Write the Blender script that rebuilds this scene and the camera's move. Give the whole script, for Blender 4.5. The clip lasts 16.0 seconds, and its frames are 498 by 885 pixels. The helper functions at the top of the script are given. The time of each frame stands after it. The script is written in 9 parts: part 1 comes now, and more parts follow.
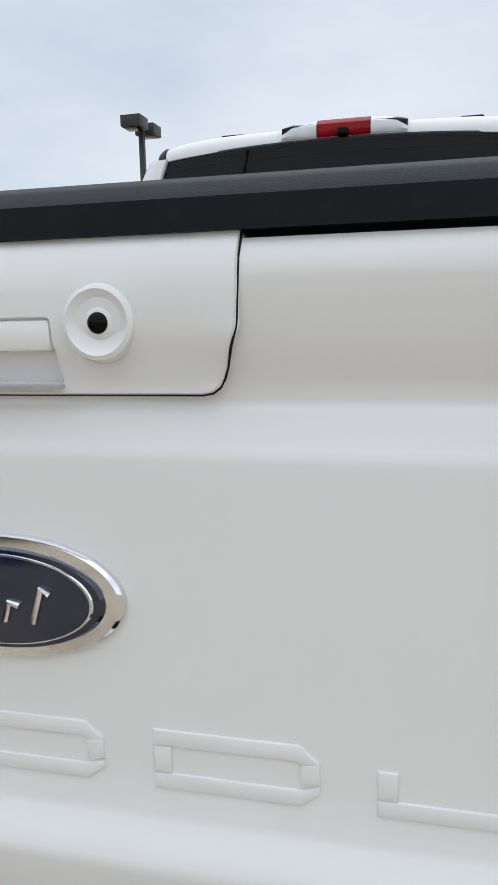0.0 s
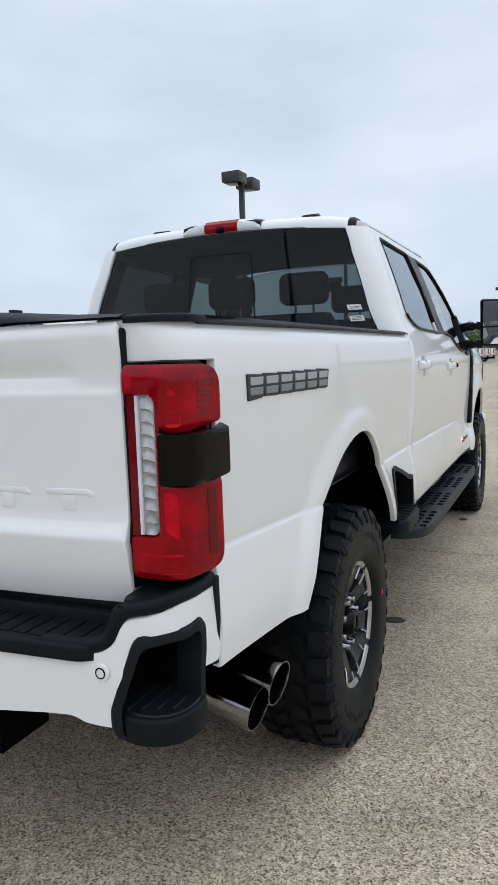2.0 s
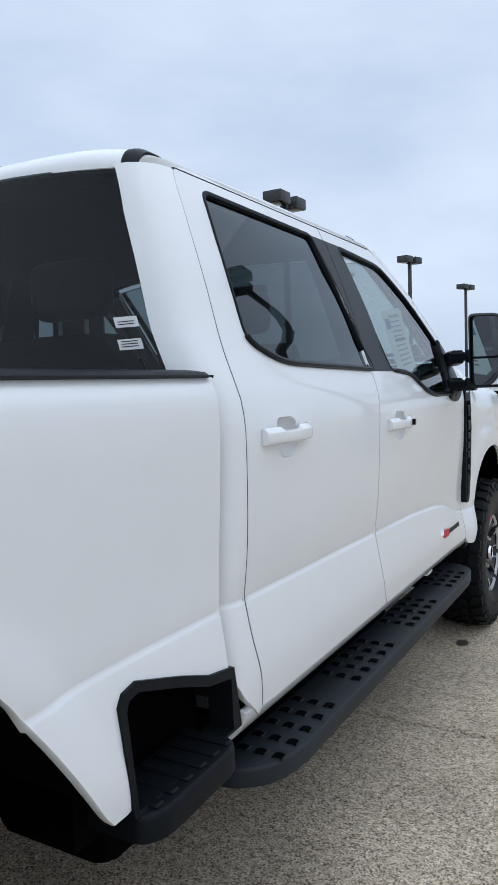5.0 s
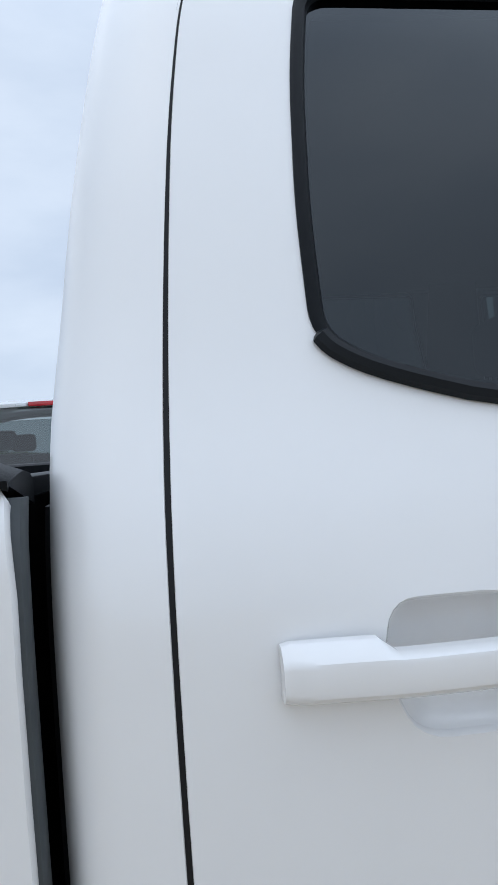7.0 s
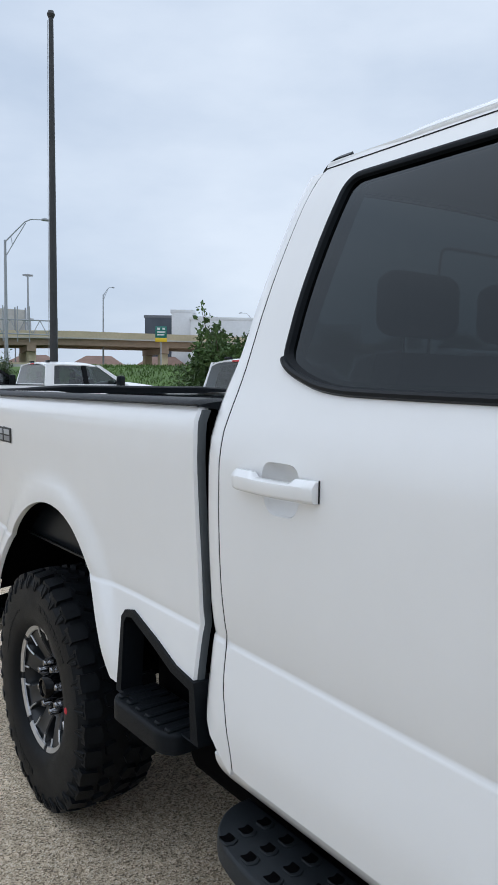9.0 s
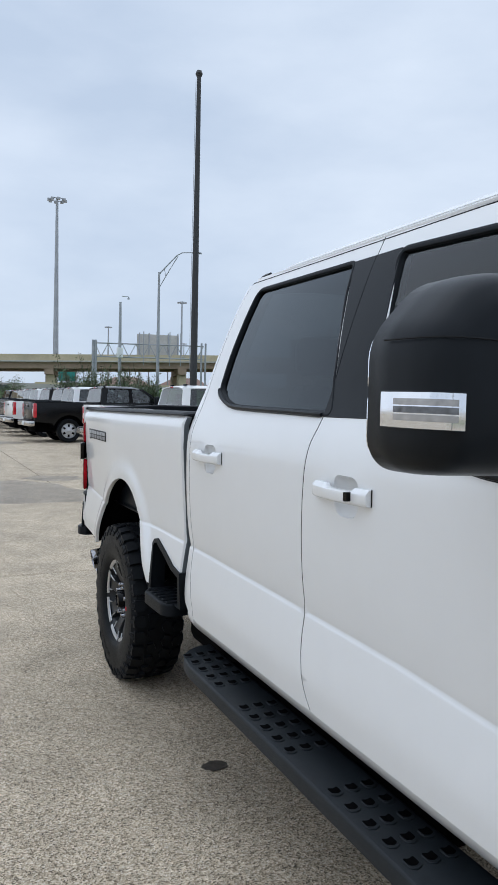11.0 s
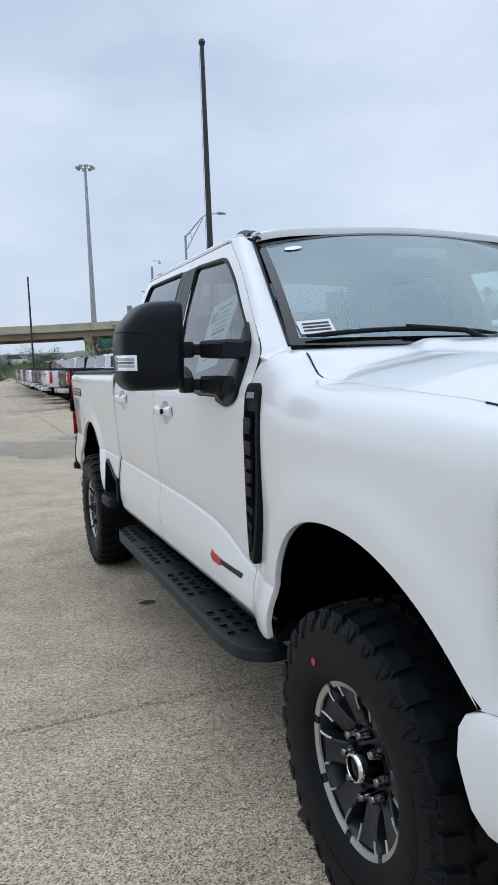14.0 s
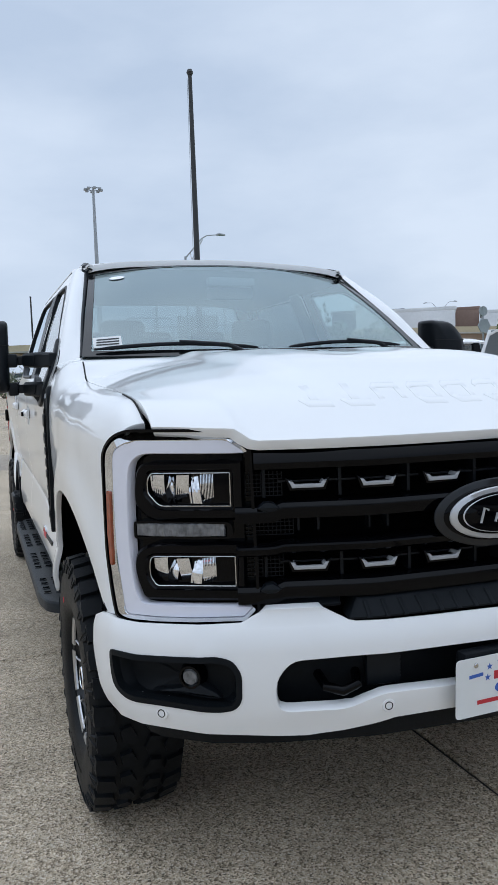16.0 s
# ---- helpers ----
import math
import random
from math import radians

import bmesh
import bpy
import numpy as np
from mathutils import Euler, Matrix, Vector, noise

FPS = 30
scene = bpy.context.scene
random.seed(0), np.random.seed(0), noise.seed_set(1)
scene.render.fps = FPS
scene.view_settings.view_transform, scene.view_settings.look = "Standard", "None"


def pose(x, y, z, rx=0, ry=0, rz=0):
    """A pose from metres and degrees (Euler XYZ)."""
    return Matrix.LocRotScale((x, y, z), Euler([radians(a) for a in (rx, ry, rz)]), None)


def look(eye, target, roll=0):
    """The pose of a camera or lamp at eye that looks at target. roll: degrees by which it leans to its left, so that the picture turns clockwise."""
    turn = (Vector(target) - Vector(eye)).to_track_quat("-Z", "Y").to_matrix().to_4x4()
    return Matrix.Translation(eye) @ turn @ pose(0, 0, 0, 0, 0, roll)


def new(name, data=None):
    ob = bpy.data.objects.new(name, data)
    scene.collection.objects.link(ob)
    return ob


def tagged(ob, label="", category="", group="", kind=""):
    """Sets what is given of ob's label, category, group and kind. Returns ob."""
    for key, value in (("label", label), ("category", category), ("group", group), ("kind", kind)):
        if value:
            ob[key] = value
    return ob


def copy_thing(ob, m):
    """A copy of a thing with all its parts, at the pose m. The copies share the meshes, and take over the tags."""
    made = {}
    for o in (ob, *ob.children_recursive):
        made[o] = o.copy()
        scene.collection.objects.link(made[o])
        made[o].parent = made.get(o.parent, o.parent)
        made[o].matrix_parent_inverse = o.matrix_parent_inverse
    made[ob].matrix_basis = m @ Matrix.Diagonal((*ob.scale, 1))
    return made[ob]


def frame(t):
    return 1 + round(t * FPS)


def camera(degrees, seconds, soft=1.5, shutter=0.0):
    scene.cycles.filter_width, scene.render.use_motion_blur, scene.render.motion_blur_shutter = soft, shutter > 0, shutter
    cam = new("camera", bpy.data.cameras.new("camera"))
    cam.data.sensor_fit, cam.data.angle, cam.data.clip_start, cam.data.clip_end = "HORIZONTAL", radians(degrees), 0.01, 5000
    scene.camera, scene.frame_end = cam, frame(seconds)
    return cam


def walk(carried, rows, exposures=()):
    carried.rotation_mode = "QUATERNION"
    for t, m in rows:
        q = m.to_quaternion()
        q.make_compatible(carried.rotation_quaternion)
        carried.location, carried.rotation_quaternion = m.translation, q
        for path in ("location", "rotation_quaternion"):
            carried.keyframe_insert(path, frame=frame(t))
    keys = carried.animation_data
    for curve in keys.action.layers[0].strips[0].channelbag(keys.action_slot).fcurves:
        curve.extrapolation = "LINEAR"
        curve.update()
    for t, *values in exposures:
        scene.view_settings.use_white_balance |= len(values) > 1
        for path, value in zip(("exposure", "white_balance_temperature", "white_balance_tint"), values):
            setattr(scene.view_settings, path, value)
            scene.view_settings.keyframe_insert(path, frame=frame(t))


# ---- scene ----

cam = camera(37.9, 16.0, soft=1.0)
PATH = [
    (0, (0.299, -1.659, 1.431), (-0.168, 0.255, 1.089), -1.3),
    (0.5, (0.677, -1.848, 1.415), (-0.05, -0.013, 1.094), -3.6),
    (1, (1.06, -2.094, 1.416), (0.275, -0.275, 1.138), -3.0),
    (1.5, (1.354, -2.327, 1.405), (0.639, -0.476, 1.155), -2.7),
    (2, (1.69, -2.482, 1.404), (0.893, -0.663, 1.169), -2.0),
    (2.5, (1.839, -2.427, 1.433), (1.052, -0.601, 1.217), -2.4),
    (3, (1.882, -2.122, 1.445), (1.17, -0.266, 1.222), -4.0),
    (3.5, (1.957, -1.731, 1.445), (1.276, 0.137, 1.226), -3.9),
    (3.7, (2.0, -1.548, 1.449), (1.3, 0.316, 1.252), -3.4),
    (5.8, (1.772, 0.305, 1.463), (0.499, 1.84, 1.318), -3.3),
    (6, (1.753, 0.464, 1.481), (0.379, 1.91, 1.342), -3.8),
    (6.5, (1.683, 0.854, 1.486), (-0.093, 1.772, 1.455), -3.8),
    (7, (1.552, 1.144, 1.499), (-0.432, 1.394, 1.518), -3.9),
    (7.5, (1.543, 1.466, 1.512), (-0.338, 0.794, 1.629), -4.0),
    (8, (1.662, 1.788, 1.529), (0.199, 0.423, 1.536), -1.5),
    (8.3, (1.784, 1.998, 1.512), (0.421, 0.537, 1.432), -0.8),
    (8.5, (1.854, 2.139, 1.528), (0.515, 0.66, 1.393), 0.3),
    (8.7, (1.892, 2.284, 1.532), (0.624, 0.746, 1.378), 0.6),
    (10.8, (2.054, 3.826, 1.526), (1.105, 2.068, 1.436), 1.6),
    (11, (2.053, 3.956, 1.525), (1.209, 2.146, 1.428), 1.3),
    (11.5, (2.062, 4.291, 1.521), (1.327, 2.436, 1.388), 0.9),
    (12, (1.959, 4.589, 1.515), (1.246, 2.728, 1.342), 0.5),
    (12.2, (1.905, 4.684, 1.503), (1.206, 2.82, 1.314), 0.3),
    (12.5, (1.902, 4.795, 1.513), (1.188, 2.939, 1.293), 0.9),
    (13, (1.973, 5.04, 1.519), (1.243, 3.191, 1.3), -1.2),
    (13.5, (1.971, 5.3, 1.521), (1.215, 3.461, 1.306), -3.6),
    (14, (1.901, 5.673, 1.504), (1.175, 3.821, 1.291), -2.1),
    (14.5, (1.894, 5.975, 1.498), (1.184, 4.119, 1.273), -2.4),
    (15, (1.764, 6.23, 1.484), (0.99, 4.398, 1.271), -3.2),
    (15.5, (1.555, 6.466, 1.484), (0.772, 4.633, 1.319), -2.5),
    (15.6, (1.519, 6.496, 1.485), (0.745, 4.659, 1.322), -2.2),
    (16, (1.301, 6.57, 1.425), (0.595, 4.706, 1.264), -2.0),
]
walk(cam, [(t, look(eye, target, roll)) for t, eye, target, roll in PATH], exposures=[(0, 0.05, 6800, 10), (1.5, 0.12, 6580, 10), (2.5, 0.02, 6440, 10), (3.5, 0.0, 6300, 10), (5.8, 0.03, 6080, 10), (7.0, -0.02, 6180, 10), (8.5, -0.03, 6320, 10), (11, -0.03, 6250, 10), (12.5, 0.0, 6250, 10), (14, -0.06, 6200, 10), (16, -0.1, 6150, 10)])
from mathutils import geometry


# ---------------------------------------------------------------- sky and sun
SUN_ELEVATION, SUN_TURN = radians(68), radians(140)
world = bpy.data.worlds.new("overcast_sky")
scene.world = world
world.use_nodes = True
nodes, links = world.node_tree.nodes, world.node_tree.links
nodes.clear()
out = nodes.new("ShaderNodeOutputWorld")
back = nodes.new("ShaderNodeBackground")
sky = nodes.new("ShaderNodeTexSky")
sky.sky_type, sky.sun_disc = "NISHITA", False
sky.sun_elevation, sky.sun_rotation = SUN_ELEVATION, SUN_TURN
sky.air_density, sky.dust_density = 1.0, 2.0
coords = nodes.new("ShaderNodeTexCoord")
stretch = nodes.new("ShaderNodeMapping")
stretch.inputs["Scale"].default_value = (1.0, 1.0, 2.6)
links.new(coords.outputs["Generated"], stretch.inputs["Vector"])
clouds = nodes.new("ShaderNodeTexNoise")
clouds.inputs["Scale"].default_value, clouds.inputs["Detail"].default_value = 2.2, 7.0
clouds.inputs["Roughness"].default_value = 0.52
links.new(stretch.outputs["Vector"], clouds.inputs["Vector"])
cover = nodes.new("ShaderNodeValToRGB")
cover.color_ramp.elements[0].position, cover.color_ramp.elements[0].color = 0.34, (7.1, 8.3, 10.0, 1)
cover.color_ramp.elements[1].position, cover.color_ramp.elements[1].color = 0.70, (9.9, 10.9, 12.2, 1)
links.new(clouds.outputs["Fac"], cover.inputs["Fac"])
veil = nodes.new("ShaderNodeMix")
veil.data_type = "RGBA"
veil.inputs[0].default_value = 0.88
links.new(sky.outputs["Color"], veil.inputs[6])
links.new(cover.outputs["Color"], veil.inputs[7])
height = nodes.new("ShaderNodeSeparateXYZ")
links.new(coords.outputs["Generated"], height.inputs["Vector"])
overhead = nodes.new("ShaderNodeMapRange")
overhead.interpolation_type = "SMOOTHSTEP"
for key, value in (("From Min", 0.45), ("From Max", 0.95), ("To Min", 1.0), ("To Max", 1.75)):
    overhead.inputs[key].default_value = value
links.new(height.outputs["Z"], overhead.inputs["Value"])
layer = nodes.new("ShaderNodeVectorMath")
layer.operation = "SCALE"
links.new(veil.outputs[2], layer.inputs[0])
links.new(overhead.outputs["Result"], layer.inputs["Scale"])
links.new(layer.outputs["Vector"], back.inputs["Color"])
back.inputs["Strength"].default_value = 0.085
links.new(back.outputs["Background"], out.inputs["Surface"])

sun = new("sun", bpy.data.lights.new("sun", "SUN"))
sun.data.energy, sun.data.angle, sun.data.color = 0.5, radians(150), (1.0, 0.98, 0.95)
sun.matrix_world = look((0, 0, 30), (30 * math.cos(SUN_ELEVATION) * -math.sin(SUN_TURN), 30 * math.cos(SUN_ELEVATION) * -math.cos(SUN_TURN), 30 - 30 * math.sin(SUN_ELEVATION)))


# ---------------------------------------------------------------- materials
def material(name, base, rough=0.5, metal=0.0, **more):
    """A Principled material; more: grain=(scale, strength of colour change), stain=(scale, strength), bump=(scale, height in metres),
    coat, trans, spec, emit."""
    m = bpy.data.materials.new(name)
    m.use_nodes = True
    n, l = m.node_tree.nodes, m.node_tree.links
    p = n["Principled BSDF"]
    p.inputs["Base Color"].default_value = (*base, 1)
    p.inputs["Roughness"].default_value, p.inputs["Metallic"].default_value = rough, metal
    p.inputs["Coat Weight"].default_value = more.get("coat", 0.0)
    p.inputs["Coat IOR"].default_value = more.get("coat_ior", 1.5)
    p.inputs["Coat Roughness"].default_value = more.get("coat_rough", 0.03)
    p.inputs["Transmission Weight"].default_value = more.get("trans", 0.0)
    p.inputs["Specular IOR Level"].default_value = more.get("spec", 0.5)
    p.inputs["IOR"].default_value = more.get("ior", 1.45)
    where = n.new("ShaderNodeTexCoord")
    last = None
    for key in ("stain", "grain"):
        if key in more:
            scale, strength = more[key]
            t = n.new("ShaderNodeTexNoise")
            t.inputs["Scale"].default_value, t.inputs["Detail"].default_value = scale, 6.0
            l.new(where.outputs["Object"], t.inputs["Vector"])
            r = n.new("ShaderNodeMapRange")
            r.inputs["From Min"].default_value, r.inputs["From Max"].default_value = 0.3, 0.7
            r.inputs["To Min"].default_value, r.inputs["To Max"].default_value = 1 - strength, 1 + strength
            l.new(t.outputs["Fac"], r.inputs["Value"])
            mix = n.new("ShaderNodeVectorMath")
            mix.operation = "SCALE"
            if last is None:
                mix.inputs[0].default_value = base
            else:
                l.new(last, mix.inputs[0])
            l.new(r.outputs["Result"], mix.inputs["Scale"])
            last = mix.outputs["Vector"]
    if last is not None:
        l.new(last, p.inputs["Base Color"])
    if "wear" in more:
        scale, strength = more["wear"]
        t = n.new("ShaderNodeTexNoise")
        t.inputs["Scale"].default_value, t.inputs["Detail"].default_value = scale, 5.0
        l.new(where.outputs["Object"], t.inputs["Vector"])
        r = n.new("ShaderNodeMapRange")
        r.inputs["To Min"].default_value, r.inputs["To Max"].default_value = max(rough - strength, 0.0), min(rough + strength, 1.0)
        l.new(t.outputs["Fac"], r.inputs["Value"])
        l.new(r.outputs["Result"], p.inputs["Roughness"])
    if "bump" in more:
        scale, height = more["bump"]
        t = n.new("ShaderNodeTexNoise")
        t.inputs["Scale"].default_value, t.inputs["Detail"].default_value = scale, 3.0
        l.new(where.outputs["Object"], t.inputs["Vector"])
        b = n.new("ShaderNodeBump")
        b.inputs["Distance"].default_value = height
        b.inputs["Strength"].default_value = 1.0
        l.new(t.outputs["Fac"], b.inputs["Height"])
        l.new(b.outputs["Normal"], p.inputs["Normal"])
    if "emit" in more:
        p.inputs["Emission Color"].default_value = (*more["emit"][:3], 1)
        p.inputs["Emission Strength"].default_value = more["emit"][3]
    return m


def pane(name, tint, see, head_on=0.08, rough=0.0, sheen=(1, 1, 1)):
    """A thin window pane: a clear tinted sheet under a glossy coat. see: how much of the light passes; head_on: how much it mirrors when met squarely."""
    m = bpy.data.materials.new(name)
    m.use_nodes = True
    n, l = m.node_tree.nodes, m.node_tree.links
    n.clear()
    o = n.new("ShaderNodeOutputMaterial")
    clear = n.new("ShaderNodeBsdfTransparent")
    clear.inputs["Color"].default_value = (*[c * see for c in tint], 1)
    gloss = n.new("ShaderNodeBsdfGlossy")
    gloss.inputs["Roughness"].default_value = rough
    gloss.inputs["Color"].default_value = (*sheen, 1)
    slant = n.new("ShaderNodeLayerWeight")
    slant.inputs["Blend"].default_value = 0.5
    steep = n.new("ShaderNodeMath")
    steep.operation = "POWER"
    steep.inputs[1].default_value = 4.5
    l.new(slant.outputs["Facing"], steep.inputs[0])
    share = n.new("ShaderNodeMath")
    share.operation = "MULTIPLY_ADD"
    share.inputs[1].default_value, share.inputs[2].default_value = 1 - head_on, head_on
    l.new(steep.outputs[0], share.inputs[0])
    mix = n.new("ShaderNodeMixShader")
    l.new(share.outputs[0], mix.inputs["Fac"])
    l.new(clear.outputs["BSDF"], mix.inputs[1])
    l.new(gloss.outputs["BSDF"], mix.inputs[2])
    l.new(mix.outputs["Shader"], o.inputs["Surface"])
    return m


WHITE = material("white_pearl_paint", (0.79, 0.79, 0.785), 0.32, coat=0.85, coat_rough=0.035, coat_ior=1.45, stain=(1.3, 0.015), grain=(9.0, 0.008), wear=(5.0, 0.05))
BLACK = material("black_moulded_plastic", (0.0062, 0.0078, 0.0098), 0.45, grain=(60.0, 0.12), bump=(700.0, 0.0003), stain=(3.0, 0.1), spec=0.13)
SATIN = material("satin_black_plastic", (0.0072, 0.0092, 0.0118), 0.36, grain=(30.0, 0.08), bump=(900.0, 0.0001), wear=(6.0, 0.06), spec=0.2)
GLOSS = material("gloss_black_trim", (0.0012, 0.0013, 0.002), 0.05, stain=(3.0, 0.1), spec=0.17)
RUBBER = material("tyre_rubber", (0.0060, 0.0072, 0.0088), 0.46, stain=(5.0, 0.25), grain=(40.0, 0.2), bump=(300.0, 0.0005), wear=(9.0, 0.12), spec=0.13)
SEAL = material("black_rubber_seal", (0.007, 0.007, 0.008), 0.6, grain=(30.0, 0.1), spec=0.3)
# Underbody black; also the near-black that paints shade in gaps and slots.
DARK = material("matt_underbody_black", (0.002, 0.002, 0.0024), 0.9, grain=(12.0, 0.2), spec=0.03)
STEEL = material("brushed_stainless", (0.55, 0.54, 0.52), 0.22, 1.0, grain=(40.0, 0.08), wear=(25.0, 0.08))
PIPE = material("smoked_chrome", (0.26, 0.26, 0.27), 0.12, 1.0, grain=(40.0, 0.08), wear=(25.0, 0.05))
CHROME = material("chrome", (0.86, 0.87, 0.9), 0.05, 1.0, stain=(4.0, 0.03))
DARKCHROME = material("bright_chrome_band", (0.66, 0.67, 0.69), 0.06, 1.0, stain=(14.0, 0.12))
MACHINED = material("machined_alloy", (0.58, 0.59, 0.61), 0.35, 1.0, grain=(80.0, 0.05), wear=(20.0, 0.06))
GUNMETAL = material("dark_grey_alloy_paint", (0.012, 0.0135, 0.016), 0.38, 0.2, coat=0.15, grain=(20.0, 0.08))
BOARD = material("charcoal_textured_board", (0.014, 0.0175, 0.021), 0.5, grain=(60.0, 0.12), bump=(600.0, 0.0004), stain=(3.0, 0.15), spec=0.3)
FLANGE = material("blue_grey_bed_flange", (0.055, 0.064, 0.070), 0.5, stain=(6.0, 0.15), grain=(40.0, 0.06))
FRIT = material("black_glass_border", (0.004, 0.0045, 0.0055), 0.04, stain=(4.0, 0.1), spec=0.6)
REFLECTOR = material("lamp_reflector_metal", (0.78, 0.79, 0.82), 0.06, 1.0, grain=(140.0, 0.12))
SMOKED = material("smoked_ribbed_lens", (0.16, 0.165, 0.175), 0.12, 0.3, grain=(60.0, 0.4), spec=0.5)
RIBLENS = material("ribbed_clear_lens", (0.40, 0.39, 0.38), 0.14, 0.5, coat=0.5, grain=(45.0, 0.25), spec=0.5)
SILVER = material("silver_paint", (0.55, 0.56, 0.58), 0.3, 0.6, grain=(20.0, 0.05))
GREY = material("grey_decal", (0.20, 0.205, 0.215), 0.4, grain=(30.0, 0.05))
LIGHTGREY = material("light_grey_decal", (0.36, 0.37, 0.385), 0.4, grain=(30.0, 0.05))
RED = material("red_lamp_lens", (0.26, 0.0004, 0.006), 0.45, coat=0.45, coat_rough=0.02, stain=(11.0, 0.4), grain=(60.0, 0.1), spec=0.0)
BRIGHTRED = material("bright_red_lens_zone", (0.44, 0.0008, 0.010), 0.4, coat=0.4, coat_rough=0.02, stain=(16.0, 0.35), grain=(90.0, 0.12), spec=0.0)
BLACKLENS = material("black_lamp_block", (0.0008, 0.0008, 0.001), 0.03, stain=(3.0, 0.1), spec=0.22)
DEEPRED = material("dark_red_reflector", (0.13, 0.0008, 0.004), 0.4, coat=0.5, grain=(140.0, 0.4), spec=0.1)
CLEAR = material("clear_lamp_lens", (0.78, 0.80, 0.82), 0.08, coat=1.0, grain=(20.0, 0.08), spec=0.6)
AMBER = material("amber_reflector", (0.26, 0.045, 0.012), 0.2, coat=1.0, grain=(40.0, 0.15))
TUBE = material("frosted_light_guide", (0.70, 0.70, 0.77), 0.22, coat=0.8, stain=(5.0, 0.04))
NAVY = material("dark_blue_enamel", (0.006, 0.012, 0.035), 0.12, coat=1.0, stain=(5.0, 0.1))
PAPER = material("printed_paper", (0.72, 0.73, 0.72), 0.7, stain=(9.0, 0.03))
INKBLUE = material("blue_ink", (0.05, 0.12, 0.42), 0.6)
INKRED = material("red_ink", (0.50, 0.03, 0.04), 0.6)
INKBLACK = material("black_ink", (0.03, 0.03, 0.03), 0.6)
INKGREEN = material("green_ink", (0.12, 0.36, 0.22), 0.6)
CABIN = material("charcoal_cabin_trim", (0.05, 0.052, 0.056), 0.7, grain=(25.0, 0.1), bump=(300.0, 0.0004))
LEATHER = material("dark_leather", (0.04, 0.04, 0.043), 0.5, grain=(40.0, 0.12), bump=(400.0, 0.0005))
HEADLINER = material("grey_headliner", (0.24, 0.245, 0.25), 0.9, grain=(90.0, 0.05))
SIDE_GLASS = pane("privacy_glass", (0.80, 0.97, 1.0), 0.08, 0.046, sheen=(0.88, 0.95, 1.0))
FRONT_GLASS = pane("light_green_glass", (0.84, 1.0, 0.97), 0.55, 0.055)
SCREEN_GLASS = pane("windscreen_glass", (0.86, 0.99, 1.0), 0.74, 0.23, sheen=(0.82, 0.97, 1.0))
REAR_GLASS = pane("dark_rear_glass", (0.80, 0.95, 1.0), 0.24, 0.02)
MIRROR = material("mirror_glass", (0.80, 0.83, 0.86), 0.01, 1.0)


# ---------------------------------------------------------------- mesh helpers
def bent(e, sharp, skin):
    """Whether an edge shades as a sharp one: between a panel and its turned-in rim always, within a panel never."""
    if skin and (e.link_faces[0][skin] or e.link_faces[1][skin]):
        return e.link_faces[0][skin] != e.link_faces[1][skin]
    return e.calc_face_angle(0.0) > radians(sharp)


def part(name, bm, mat, parent=None, label="", sharp=38.0, flat=False):
    """Links a bmesh as one mesh object, under parent where one is given."""
    bm.normal_update()
    skin = bm.faces.layers.int.get("skin")
    if not flat:
        for e in bm.edges:
            e.smooth = not (len(e.link_faces) == 2 and bent(e, sharp, skin))
    for face in bm.faces:
        face.smooth = not flat
    mesh = bpy.data.meshes.new(name)
    bm.to_mesh(mesh)
    bm.free()
    mesh.materials.append(mat)
    ob = new(name, mesh)
    ob.parent = parent
    if label:
        ob["label"] = label
    return ob


def thing(name, label, category, place=None, group="", kind=""):
    ob = new(name)
    ob.empty_display_size = 0.2
    if place is not None:
        ob.matrix_basis = place
    return tagged(ob, label, category, group, kind)


def join(bm, other, m=None):
    """Adds the bmesh other to bm, and frees it."""
    if m is not None:
        bmesh.ops.transform(other, matrix=m, verts=other.verts)
        if m.determinant() < 0:
            bmesh.ops.reverse_faces(other, faces=other.faces)
    made = [bm.verts.new(v.co) for v in other.verts]
    other.verts.index_update()
    for face in other.faces:
        bm.faces.new([made[v.index] for v in face.verts])
    other.free()
    return bm


def box(x0, x1, y0, y1, z0, z1, r=0.0, seg=2):
    bm = bmesh.new()
    bmesh.ops.create_cube(bm, size=1, matrix=Matrix.LocRotScale(((x0 + x1) / 2, (y0 + y1) / 2, (z0 + z1) / 2), None, (abs(x1 - x0), abs(y1 - y0), abs(z1 - z0))))
    if r:
        bmesh.ops.bevel(bm, geom=bm.edges[:], offset=r, segments=seg, affect="EDGES", profile=0.5)
    return bm


def boxes(*many, r=0.0, seg=2):
    bm = bmesh.new()
    for one in many:
        join(bm, box(*one, r=r, seg=seg))
    return bm


def prism(outline, low, high, place, r=0.0, seg=2):
    """A flat outline of (u, v) made low..high thick; place(u, v, w) gives the point. r rounds the rim at high."""
    bm = bmesh.new()
    a = [bm.verts.new((u, v, low)) for u, v in outline]
    b = [bm.verts.new((u, v, high)) for u, v in outline]
    n = len(outline)
    bm.faces.new(a[::-1])
    top = bm.faces.new(b)
    for i in range(n):
        bm.faces.new((a[i], a[(i + 1) % n], b[(i + 1) % n], b[i]))
    bm.normal_update()
    bmesh.ops.recalc_face_normals(bm, faces=bm.faces)
    if r:
        bmesh.ops.bevel(bm, geom=list(top.edges), offset=r, segments=seg, affect="EDGES", profile=0.5)
    big = [f for f in bm.faces if len(f.verts) > 4]
    bmesh.ops.triangulate(bm, faces=big)
    for v in bm.verts:
        v.co = place(*v.co)
    bmesh.ops.recalc_face_normals(bm, faces=bm.faces)
    return bm


